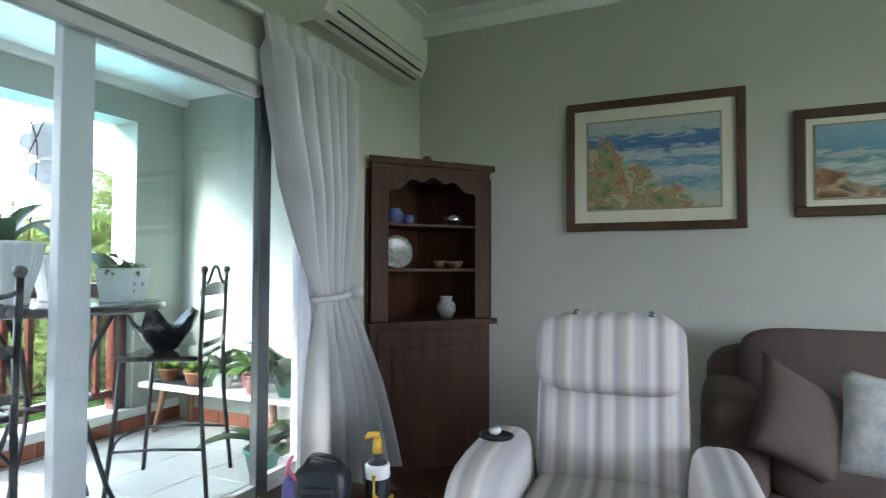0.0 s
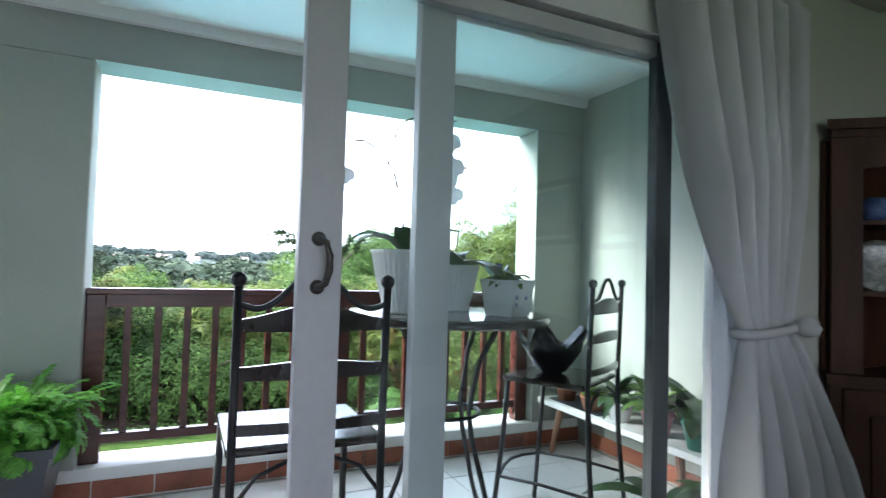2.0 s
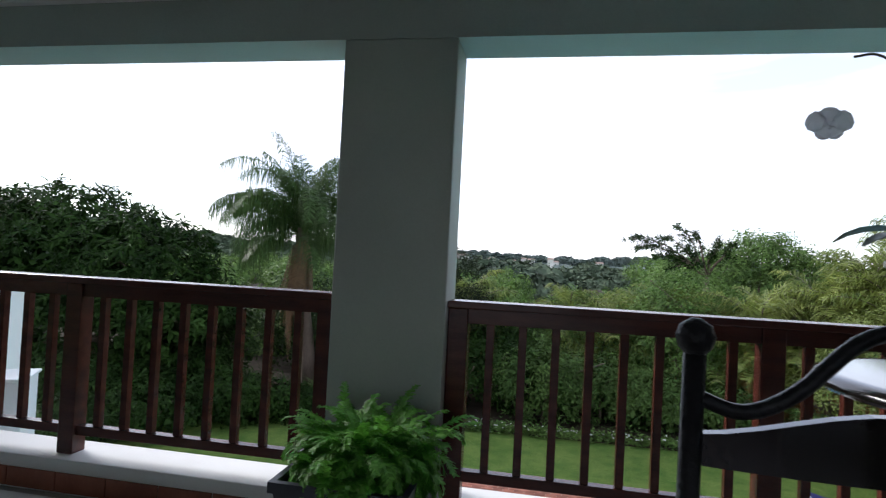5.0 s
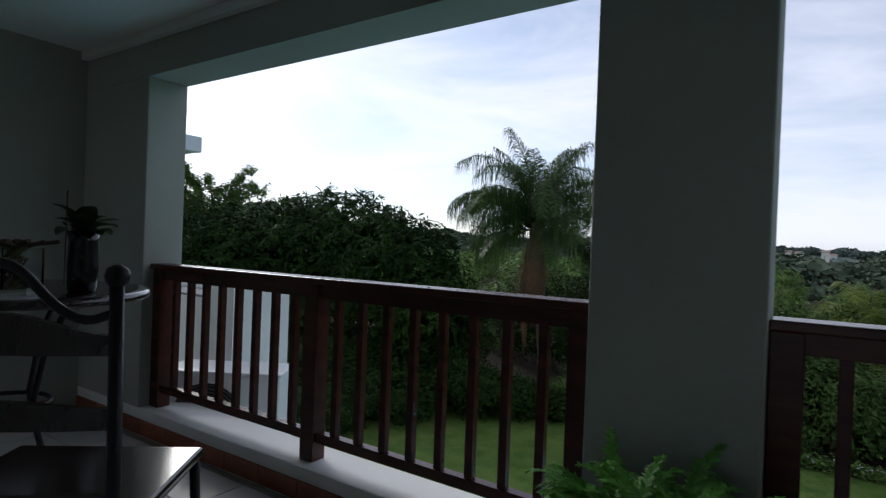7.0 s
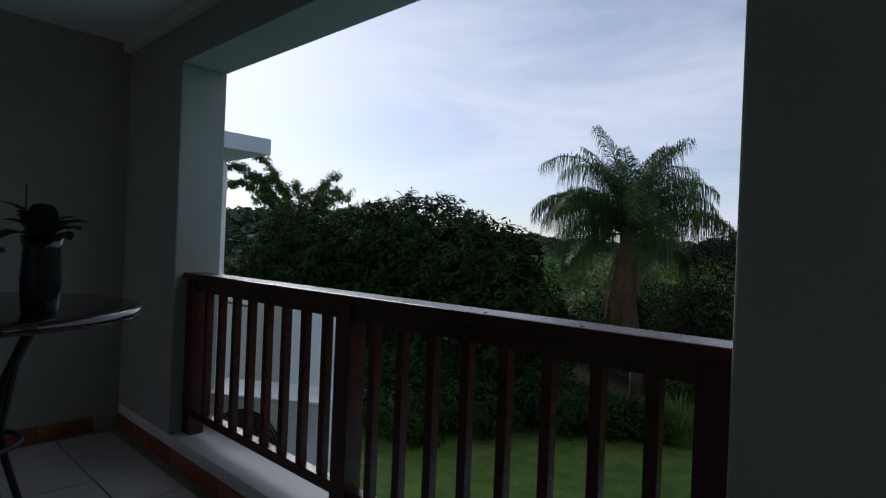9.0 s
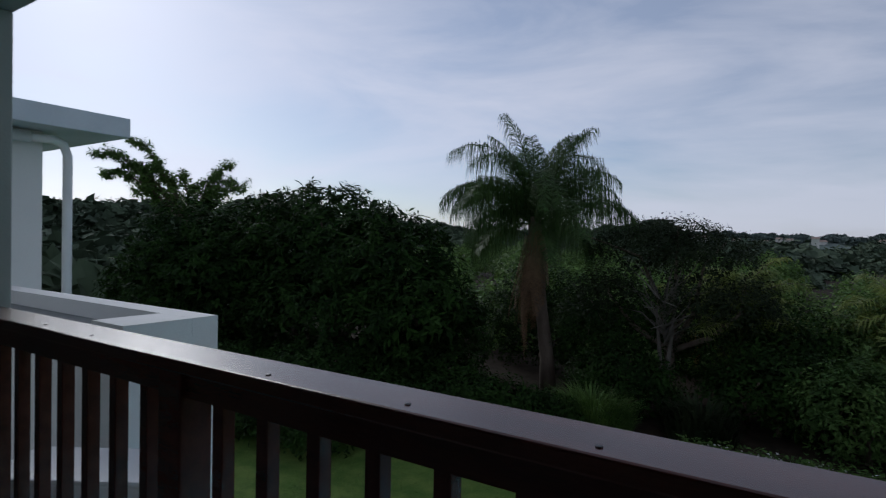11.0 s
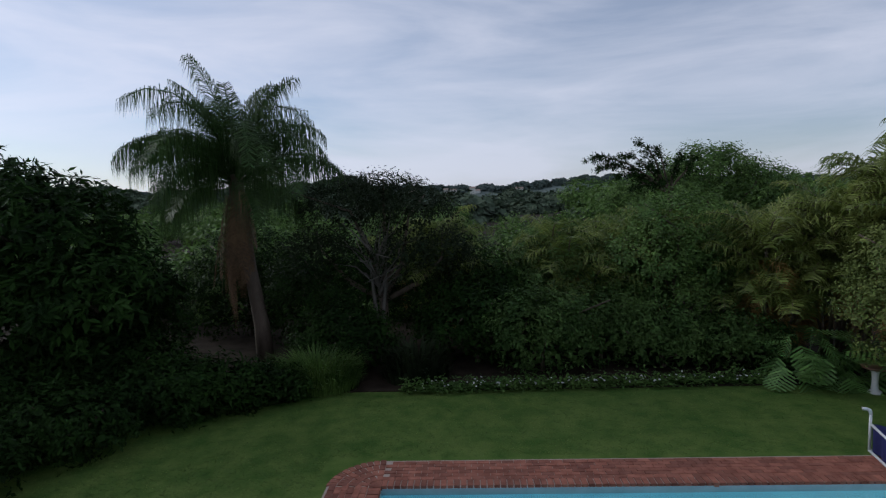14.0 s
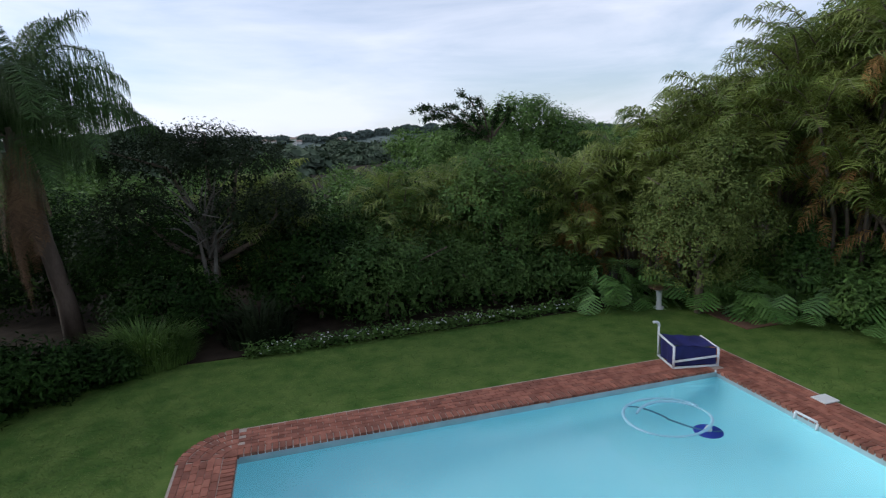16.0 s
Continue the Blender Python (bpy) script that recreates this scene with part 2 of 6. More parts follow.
def quads_object(name, verts, faces, material, parent=None, label=""):
    me = bpy.data.meshes.new(name)
    me.from_pydata([tuple(v) for v in verts] if not isinstance(verts, np.ndarray) else verts.tolist(), [], faces if isinstance(faces, list) else faces.tolist())
    me.update()
    me.materials.append(material)
    ob = new(name, me)
    if parent is not None:
        ob.parent = parent
    if label:
        ob["label"] = label
    return ob


def leaf_arrays(rng, centres, outward, length, width, droop=0.25):
    """Pointed four-cornered leaves at the centres, facing roughly outward and up."""
    n = len(centres)
    nrm = outward + rng.normal(0, 0.55, (n, 3)) + np.array([0, 0, 0.45])
    nrm /= np.linalg.norm(nrm, axis=1)[:, None]
    d = rng.normal(0, 1, (n, 3)) + outward * 0.5 + np.array([0, 0, -droop])
    d -= nrm * (d * nrm).sum(1)[:, None]
    d /= np.linalg.norm(d, axis=1)[:, None]
    s = np.cross(nrm, d)
    L = (length * rng.uniform(0.6, 1.35, n))[:, None]
    W = (width * rng.uniform(0.6, 1.3, n))[:, None]
    v = np.stack([centres, centres + d * L * 0.5 + s * W * 0.5 + nrm * W * 0.12, centres + d * L, centres + d * L * 0.5 - s * W * 0.5 + nrm * W * 0.12], 1).reshape(-1, 3)
    f = np.arange(n * 4).reshape(-1, 4)
    return v, f


def crown(rng, blobs, clumps, per, length, width, clump_r=0.45, core=0.72):
    """Leaves in clumps over lumpy ellipsoids, with a rough dark core of larger leaves inside."""
    cs, outs = [], []
    vol = np.array([b[3] * b[4] * b[5] for b in blobs]) ** 0.67
    for b, k in zip(blobs, np.maximum(4, (clumps * vol / vol.sum()).astype(int))):
        c, r = np.array(b[:3]), np.array(b[3:])
        u = rng.normal(0, 1, (k, 3))
        u[:, 2] = np.where(rng.random(k) < 0.3, u[:, 2], np.abs(u[:, 2]))
        u /= np.linalg.norm(u, axis=1)[:, None]
        rad = rng.uniform(0.78, 1.12, k)[:, None]
        mid = c + u * r * rad
        for m, o, s in zip(mid, u, rng.uniform(0.6, 1.4, k)):
            j = int(per * s)
            off = np.clip(rng.normal(0, 0.55, (j, 3)), -0.95, 0.95) * clump_r * s
            cs.append(m + off)
            outs.append(np.tile(o, (j, 1)) + off * 0.8)
    v, f = leaf_arrays(rng, np.concatenate(cs), np.concatenate(outs), length, width)
    vs, fs, base = [v], [f], len(v)
    for b in blobs:
        k = int(90 * (b[3] * b[4] * b[5]) ** 0.5) + 60
        u = rng.normal(0, 1, (k, 3))
        u /= np.linalg.norm(u, axis=1)[:, None]
        v2, f2 = leaf_arrays(rng, np.array(b[:3]) + u * np.array(b[3:]) * core * rng.uniform(0.8, 1.05, k)[:, None], u, length * 1.5, width * 2.6)
        vs.append(v2)
        fs.append(f2 + base)
        base += len(v2)
    return np.concatenate(vs), np.concatenate(fs)


def tree(name, label, x, y, z, blobs, leaf, clumps, per, length, width, trunk_r=0.2, seed=1, lean=(0, 0), clump_r=0.45, category="tree", group="", limbs=True, core=0.72):
    """blobs are given relative to the trunk's foot."""
    rng = np.random.default_rng(seed)
    t = thing(name, label, category, (x, y, z), 0, group)
    bm = bmesh.new()
    top = min(b[2] for b in blobs)
    fork = Vector((lean[0] * 0.5, lean[1] * 0.5, max(0.3, top * 0.62)))
    if trunk_r:
        tube(bm, [(0, 0, -0.1), (lean[0] * 0.2, lean[1] * 0.2 + 0.04, fork.z * 0.5), fork], [trunk_r * 1.3, trunk_r, trunk_r * 0.85], 9)
        for b in blobs:
            c = Vector(b[:3])
            mid = fork.lerp(c, 0.5) + Vector((rng.normal(0, 0.15), rng.normal(0, 0.15), -0.1 * (c - fork).length))
            tube(bm, [fork - Vector((0, 0, 0.15)), mid, c, c + Vector((rng.normal(0, b[3] * 0.5), rng.normal(0, b[4] * 0.5), b[5] * 0.7))],
                 [trunk_r * 0.62, trunk_r * 0.45, trunk_r * 0.25, 0.02], 6)
        part("trunk", bm, BARK, t, smooth=True)
    v, f = crown(rng, blobs, clumps, per, length, width, clump_r, core)
    quads_object("crown", v, f, leaf, t)
    return t


def frond(verts, faces, rng, base, az, rise, length, droop, leaflets, leaf_len, leaf_w, hang=0.5, stem=None):
    """One feather frond: an arching midrib with leaflets on both sides."""
    d = Vector((math.cos(az), math.sin(az), 0))
    side = Vector((-d.y, d.x, 0))
    p, ang, step = Vector(base), rise, length / 12
    pts = [p.copy()]
    for i in range(12):
        p = p + (d * math.cos(ang) + Vector((0, 0, math.sin(ang)))) * step
        ang -= droop / 12 * (0.5 + i / 8)
        pts.append(p.copy())
    if stem is not None:
        tube(stem, pts[::2], [0.03, 0.026, 0.022, 0.018, 0.014, 0.010, 0.006], 4, False)
    for k in range(leaflets):
        s = 0.12 + 0.86 * (k + 0.5) / leaflets
        i = min(11, int(s * 12))
        q = pts[i].lerp(pts[i + 1], s * 12 - i)
        along = (pts[i + 1] - pts[i]).normalized()
        ll = leaf_len * (0.45 + 1.1 * math.sin(math.pi * min(1, 0.12 + s * 0.85))) * rng.uniform(0.8, 1.15) * 0.75
        for sg in (1, -1):
            o = (side * sg * rng.uniform(0.7, 1.0) + along * rng.uniform(0.4, 0.8) + Vector((0, 0, rng.uniform(-0.35, 0.2) if hang > 0.8 else rng.uniform(-0.2, 0.45)))).normalized()
            mid = q + o * ll * 0.5
            tip = q + o * ll * (1 - 0.35 * hang) + Vector((rng.normal(0, 0.09) * ll, rng.normal(0, 0.09) * ll, -ll * hang))
            w = along * leaf_w
            b = len(verts)
            verts.extend((q - w * 0.5, q + w * 0.5, mid + w * 0.6, mid - w * 0.6, tip))
            faces.append((b, b + 1, b + 2, b + 3))
            faces.append((b + 3, b + 2, b + 4))


# ---- the building ----
HX = 3.86
# balcony: floor slab, lintel wall with two openings, side walls, ceiling
structure("floor", box(-HX - 0.25, HX + 0.85, -3.2, 5.5, -0.30, -0.012), GROUT, "concrete floor slab under tiles and parquet", "floor")
structure("floor_lounge", box(-3.2, 4.10, -3.2, 3.12, -0.010, 0.0), FLOORW, "dark polished parquet floor of the lounge", "floor")
OPEN_W, OPEN_E, COL0, COL1, LINT, CEIL_B = -3.0, 3.43, 0.01, 0.57, 2.355, 2.64
Y0, Y1 = 5.22, 5.49
structure("wall_front_parapet", box(-HX, HX, Y0, Y1 + 0.02, -0.30, 0.165, 0.006), WHITEP, "low white plastered parapet under the railing", "wall")
for nm, x0, x1 in (("wall_pillar_west", -HX, OPEN_W), ("wall_pillar_mid", COL0, COL1), ("wall_pillar_east", OPEN_E, HX)):
    structure(nm, box(x0, x1, Y0 - 0.003, Y1, 0.165, LINT, 0.008), PLASTER, "grey-green plastered pillar between the balcony openings", "pillar")
structure("wall_lintel", box(-HX, HX, Y0 - 0.003, Y1, LINT, 3.25), PLASTER, "grey-green plastered beam over the balcony openings", "beam")
structure("wall_west", box(-HX - 0.25, -HX, 3.0, Y1, -0.3, 3.25), PLASTER, "grey-green plastered end wall of the balcony", "wall")
structure("wall_east", box(HX, HX + 0.25, 3.24, Y1, -0.3, 3.25), PLASTER, "grey-green plastered end wall of the balcony", "wall")
structure("ceiling_balcony", box(-HX, HX, 3.24, Y0 - 0.003, CEIL_B, CEIL_B + 0.1), CEILP, "white painted balcony ceiling", "ceiling")
structure("ceiling_cove", bx(box(-HX, HX, Y0 - 0.05, Y0 - 0.004, CEIL_B - 0.06, CEIL_B), -HX, HX, 3.24, 3.29, CEIL_B - 0.06, CEIL_B), CEILP, "white cove trim of the balcony ceiling", "ceiling")
# lounge: closed room, sliding-door wall, picture wall
WX, CEIL_L = 4.10, 3.03
DX0, DX1, DH = -0.08, 2.96, 2.24
structure("wall_pictures", box(WX, WX + 0.25, -3.2, 3.24, -0.3, 3.4), WALLIN, "pale grey-green painted lounge wall", "wall")
structure("wall_doors_east", box(DX1, WX, 3.12, 3.24, 0, 3.4), WALLIN, "pale grey-green painted wall beside the sliding doors", "wall")
structure("wall_doors_west", box(-3.2, DX0, 3.12, 3.24, 0, 3.4), WALLIN, "pale grey-green painted wall beside the sliding doors", "wall")
structure("wall_doors_head", box(DX0, DX1, 3.12, 3.24, DH, 3.4), WALLIN, "pale grey-green painted wall over the sliding doors", "wall")
structure("wall_lounge_west", box(-3.45, -3.2, -3.2, 3.24, 0, 3.4), WALLIN, "pale grey-green painted lounge wall", "wall")
sb = bmesh.new()
bx(sb, -3.45, -1.6, -3.45, -3.2, 0, 3.4)
bx(sb, 2.6, WX + 0.25, -3.45, -3.2, 0, 3.4)
bx(sb, -1.6, 2.6, -3.45, -3.2, 0, 0.9)
bx(sb, -1.6, 2.6, -3.45, -3.2, 2.4, 3.4)
structure("wall_lounge_south", sb, WALLIN, "pale grey-green painted lounge wall with a window", "wall")
structure("ceiling_lounge", box(-3.45, WX + 0.25, -3.45, 3.24, CEIL_L, CEIL_L + 0.2), CEILP, "white painted lounge ceiling", "ceiling")


def cornice(p, q, inward):
    bm = bmesh.new()
    prof = [(0, 0.12), (0.02, 0.12), (0.03, 0.10), (0.055, 0.05), (0.10, 0.028), (0.12, 0.02), (0.12, 0.0), (0, 0)]
    p, q, n = Vector(p), Vector(q), Vector(inward)
    rows = [[bm.verts.new(o + n * a + Vector((0, 0, -b))) for a, b in prof] for o in (p, q)]
    for k in range(len(prof)):
        j = (k + 1) % len(prof)
        bm.faces.new((rows[0][k], rows[0][j], rows[1][j], rows[1][k]))
    bmesh.ops.recalc_face_normals(bm, faces=bm.faces[:])
    return bm


structure("trim_cornice_pictures", cornice((WX - 0.001, -3.2, CEIL_L - 0.001), (WX - 0.001, 3.12, CEIL_L - 0.001), (-1, 0, 0)), CEILP, "white moulded plaster cornice", "cornice")
structure("trim_cornice_doors", cornice((-3.2, 3.119, CEIL_L - 0.002), (WX, 3.119, CEIL_L - 0.002), (0, -1, 0)), CEILP, "white moulded plaster cornice", "cornice")
# lower storey, so that the house stands on its ground
G = -3.56
structure("wall_ground_floor", box(-HX - 0.25, WX + 0.25, 3.24, 3.5, G, -0.3), WHITEP, "white plastered wall of the lower storey", "wall")
structure("wall_lower_piers", bx(bx(box(-HX, -HX + 0.4, 5.05, Y1, G, -0.3), COL0, COL1, 5.05, Y1, G, -0.3), HX - 0.4, HX, 5.05, Y1, G, -0.3), WHITEP, "white plastered piers under the balcony", "pier")
structure("roof", box(-3.7, WX + 0.5, -3.7, 5.75, 3.42, 3.55), CEILP, "flat roof slab over the lounge and balcony", "roof")


DOORP = mat("grey_white_door_enamel", (0.50, 0.51, 0.54), (0.58, 0.59, 0.61), 2.0, 0.4, 0.03, 60)


def sliding_panel(name, x0, x1, y, label, right, edge):
    """A timber-look sliding door leaf with two stiles, two rails and a pane."""
    t = thing(name, label, "sliding door", (x0, y, 0.03), 0, "sliding door leaves")
    w, h, d = x1 - x0, 2.06, 0.045
    for nm, b in (("stile", (0, 0.112, -d / 2, d / 2, 0, h)), ("stile", (w - right, w, -d / 2, d / 2, 0, h)),
                  ("top_rail", (0.112, w - right, -d / 2 + 0.002, d / 2 - 0.002, h - 0.055, h - 0.001)), ("bottom_rail", (0.112, w - right, -d / 2 + 0.002, d / 2 - 0.002, 0.001, 0.22))):
        part(nm, box(*b, 0.004), edge if nm == "stile" and b[0] > 0 else DOORP, t)
    p = part("pane", box(0.110, w - right + 0.002, -0.003, 0.003, 0.215, h - 0.05), PANE, t, "clear glass pane")
    p.visible_shadow = False
    return t


# right stile of the open leaf: its shade is put into a dark grey
DARKEDGE = mat("shaded_grey_stile", (0.055, 0.065, 0.070), (0.09, 0.10, 0.105), 3.0, 0.5, 0.05, 60)
leaf1 = sliding_panel("sliding_door", 1.30, 2.575, 3.165, "white framed sliding glass door leaf pushed open", 0.075, DARKEDGE)
leaf2 = sliding_panel("sliding_door", 1.635, 2.905, 3.215, "white framed glass door leaf behind the open one", 0.06, FRAMEP)
frame_ob = thing("door_1", "white painted sliding door frame on the lounge wall", "door frame", (0, 0, 0), 0, "", "structure")
part("jamb", box(2.905, DX1, 3.11, 3.25, 0, DH), FRAMEP, frame_ob)
part("jamb", box(DX0, DX0 + 0.07, 3.11, 3.25, 0, DH), FRAMEP, frame_ob)
part("head", box(DX0 + 0.07, 2.905, 3.11, 3.25, 2.095, DH), FRAMEP, frame_ob)
part("track", box(DX0 + 0.07, 2.905, 3.12, 3.245, 0.0, 0.028), FRAMEP, frame_ob)
hb = bmesh.new()
tube(hb, [(0, 0, 0), (0, -0.02, 0.0), (0.012, -0.05, 0.012), (0.02, -0.058, 0.05), (0.02, -0.058, 0.09), (0.012, -0.05, 0.128), (0, -0.02, 0.14), (0, 0, 0.14)], [0.012, 0.011, 0.010, 0.011, 0.011, 0.010, 0.011, 0.012], 10)
for zz in (0.0, 0.14):
    tube(hb, [(0, 0.001, zz), (0, -0.010, zz)], [0.022, 0.019], 14)
STEELD = mat("dull_bronze_metal", (0.10, 0.09, 0.085), (0.16, 0.15, 0.14), 20.0, 0.4, 0.05, 120, metal=0.8)
hnd = part("handle", hb, STEELD, leaf1, "bronze bow pull handle", True)
hnd.matrix_basis = pose(0.050, -0.0225, 1.19) @ Matrix.Scale(0.88, 4)

# railing, bay by bay
RY = 5.335


def railing(name, x0, x1, mids, n_between):
    t = thing(name, "red-brown varnished timber railing on the parapet", "railing", (x0, RY, 0.166), 0, "balcony railings")
    w, top = x1 - x0, 1.12 - 0.166
    part("top_rail", box(0, w, -0.07, 0.07, top - 0.035, top, 0.006), TEAK, t)
    part("rail_beam", box(0.001, w - 0.001, -0.03, 0.03, top - 0.105, top - 0.036), TEAK, t)
    part("bottom_rail", box(0.001, w - 0.001, -0.026, 0.026, 0.10, 0.15, 0.003), TEAK, t)
    posts = [0.05] + [m - x0 for m in mids] + [w - 0.05]
    for p in posts:
        part("post", box(p - 0.048, p + 0.048, -0.045, 0.045, 0.0, top - 0.036, 0.004), TEAK, t)
    base = mesh_of(box(-0.019, 0.019, -0.019, 0.019, 0.151, top - 0.106, 0.003), "baluster")
    base.materials.append(TEAK)
    for p, q in zip(posts, posts[1:]):
        for k in range(n_between):
            o = new("baluster", base)
            o.parent = t
            o.location = (p + (q - p) * (k + 1) / (n_between + 1), 0, 0)
    return t


rail_w = railing("railing", OPEN_W, COL0, [-1.485], 8)
rail_e = railing("railing", COL1, OPEN_E, [2.0], 8)
for x in (-2.6, -2.22, -1.9, -1.12, -0.75, -0.4):
    for rail in (rail_w,):
        part("nail", lathe(bmesh.new(), [(0.006, 0), (0.006, 0.002), (0.001, 0.0025)], 8, (x - OPEN_W, random.uniform(-0.045, -0.02), 1.12 - 0.166)), IRON, rail)

# ---- neighbouring wing ----
wing = thing("neighbouring_wing", "white flat-roofed wing with parapet, eave and downpipe", "house", (0, 0, 0))
ROOFG = mat("grey_roof_felt", (0.16, 0.17, 0.17), (0.24, 0.25, 0.25), 3.0, 0.8, 0.2, 40)
EAVEM = mat("pale_blue_grey_paint", (0.52, 0.58, 0.62), (0.60, 0.66, 0.70), 2.0, 0.55, 0.05, 50)
wb2 = bmesh.new()
bx(wb2, -9.0, -3.18, 6.05, 6.62, G, 0.80)
bx(wb2, -9.0, -3.18, 6.45, 6.62, 0.80, 0.93)
bx(wb2, -3.52, -3.18, 6.05, 6.449, 0.80, 0.93)
part("wall", wb2, WHITEP, wing)
part("roof_surface", box(-9.0, -3.53, 6.05, 6.445, 0.801, 0.82), ROOFG, wing, "grey felt roof surface")
part("upper_wall", box(-9.0, -6.72, 4.2, 7.05, G, 2.45), WHITEP, wing)
part("eave", box(-9.2, -6.27, 4.0, 7.70, 2.452, 2.66, 0.01), EAVEM, wing, "pale painted eave slab")
gb = bmesh.new()
tube(gb, [(-6.62, 4.2, 2.37), (-6.62, 6.9, 2.37)], 0.055, 12)
part("gutter", gb, FRAMEP, wing, smooth=True)
db = bmesh.new()
tube(db, [(-6.62, 6.88, 2.37), (-6.62, 7.1, 2.37), (-6.62, 7.2, 2.33), (-6.62, 7.24, 2.22), (-6.62, 7.24, -3.5)], 0.045, 12)
part("downpipe", db, FRAMEP, wing, smooth=True)

ac_o = thing("outdoor_air_conditioner", "white outdoor air conditioner unit with round fan grille", "air conditioner", (-2.52, 6.12, 0.365), 32)
part("casing", box(-0.82, 0, -0.34, 0, -0.62, 0, 0.012), FRAMEP, ac_o)
part("lid", box(-0.835, 0.015, -0.355, 0.015, 0.001, 0.022, 0.006), FRAMEP, ac_o)
rcs = part("fan_recess", lathe(bmesh.new(), [(0.25, 0), (0.25, 0.003), (0.01, 0.004)], 32), IRON, ac_o)
rcs.matrix_basis = pose(-0.50, -0.341, -0.31, 90)
for k in range(9):
    r = 0.045 + k * 0.024
    gr = bmesh.new()
    tube(gr, [(r * math.cos(i * math.tau / 28), r * math.sin(i * math.tau / 28), 0.008) for i in range(29)], 0.004, 4, False)
    part("grille_ring", gr, STEELD, rcs)
for k in range(6):
    gr = bmesh.new()
    a = k * math.pi / 6
    tube(gr, [(-0.245 * math.cos(a), -0.245 * math.sin(a), 0.012), (0.245 * math.cos(a), 0.245 * math.sin(a), 0.012)], 0.003, 4, False)
    part("grille_spoke", gr, STEELD, rcs)
for fx in (-0.76, -0.16):
    part("foot", box(fx, fx + 0.1, -0.3, -0.04, -0.70, -0.62), IRON, ac_o)
structure("wall_ledge_lower_roof", box(-9.0, -2.2, 5.0, 6.05, G, -0.335), WHITEP, "flat lower roof beside the balcony", "roof")

# ---- garden: ground with the pool cut out ----
PX0, PX1, PY0, PY1 = -2.45, 7.15, 6.6, 14.25      # pool
CW = 0.98                                           # brick surround


def ring_sheet(outer, inner, z):
    """A flat sheet with a rectangular hole."""
    bm = bmesh.new()
    xs, ys = (outer[0], inner[0], inner[1], outer[1]), (outer[2], inner[2], inner[3], outer[3])
    vs = [[bm.verts.new((x, y, z)) for x in xs] for y in ys]
    for j in range(3):
        for i in range(3):
            if (i, j) != (1, 1):
                bm.faces.new((vs[j][i], vs[j][i + 1], vs[j + 1][i + 1], vs[j + 1][i]))
    return bm


structure("ground", ring_sheet((-1500, 1500, -400, 1500), (PX0 - 0.03, PX1 + 0.03, PY0 - 0.03, PY1 + 0.03), G), GRASS, "mown green lawn", "lawn")
structure("ground_bed", box(-160, 160, 19.0, 180, G, G + 0.03), MULCH, "dark planting bed soil", "soil")
structure("ground_soil", box(9.6, 16, 16.0, 18.2, G, G + 0.02), SOIL, "bare red soil under the palms", "soil")
pb = bmesh.new()
rims = []
for k in range(13):
    q = k / 12 * math.pi / 2
    inset, dep = 1.1 * (1 - math.cos(q)), 0.02 + 1.15 * math.sin(q)
    rims.append([pb.verts.new((x, y, G - dep)) for x, y in ((PX0 + inset, PY0 + inset), (PX1 - inset, PY0 + inset), (PX1 - inset, PY1 - inset), (PX0 + inset, PY1 - inset))])
for r0, r1 in zip(rims, rims[1:]):
    for k in range(4):
        pb.faces.new((r0[k], r0[(k + 1) % 4], r1[(k + 1) % 4], r1[k]))
pb.faces.new(rims[-1])
bmesh.ops.recalc_face_normals(pb, faces=pb.faces[:])
bmesh.ops.reverse_faces(pb, faces=pb.faces[:])
for p in pb.faces:
    p.smooth = True
structure("pool_basin", pb, POOLP, "pale blue plastered swimming pool basin", "pool")
tb = bmesh.new()
for b in ((PX0, PX0 + 0.012, PY0, PY1), (PX1 - 0.012, PX1, PY0, PY1), (PX0, PX1, PY1 - 0.012, PY1)):
    bx(tb, *b, G - 0.20, G - 0.021)
structure("trim_waterline", tb, POOLT, "grey band at the pool's waterline", "trim")
wbm = bmesh.new()
wv = [wbm.verts.new(c) for c in ((PX0, PY0, G - 0.09), (PX1, PY0, G - 0.09), (PX1, PY1, G - 0.09), (PX0, PY1, G - 0.09))]
wbm.faces.new(wv)
wat = structure("water", wbm, WATER, "clear blue still pool water", "water")
wat.visible_shadow = False

# ---- planting ----
palm = thing("queen_palm", "tall queen palm with drooping fronds and dead skirt", "palm", (-7.6, 22.1, G))
palm.matrix_world = palm.matrix_world @ Matrix.Scale(1.23, 4)
pbm = bmesh.new()
tube(pbm, [(0.28, 0, -0.1), (0.22, 0, 0.9), (0.02, 0, 2.3), (-0.16, 0, 3.6), (-0.22, 0, 4.75)], [0.24, 0.19, 0.16, 0.17, 0.20], 12)
part("trunk", pbm, BARK, palm, smooth=True)
rng = np.random.default_rng(7)
pv, pf, stem = [], [], bmesh.new()
# central plume, arching fronds, then the drooping lower ones
PALM_TIERS = ((9, 1.48, 3.15, 0.9, 0.75), (10, 1.28, 3.75, 1.9, 0.95), (12, 1.02, 3.75, 2.2, 1.05), (11, 0.66, 3.3, 2.1, 1.1), (6, 0.15, 2.2, 1.5, 1.1))
for n, up, ln, dr, hg in PALM_TIERS:
    for k in range(n):
        az = k * math.tau / n + up * 7 + rng.uniform(-0.45, 0.45)
        frond(pv, pf, rng, (-0.22 + 0.08 * math.cos(az), 0.08 * math.sin(az), 4.55), az, up + rng.uniform(-0.16, 0.1), ln * rng.uniform(0.8, 1.08), dr * rng.uniform(0.75, 1.25), 100, 0.64, 0.015, hg * 1.1, stem)
quads_object("fronds", pv, pf, PALM_G, palm)
part("midrib_set", stem, PALM_G, palm)
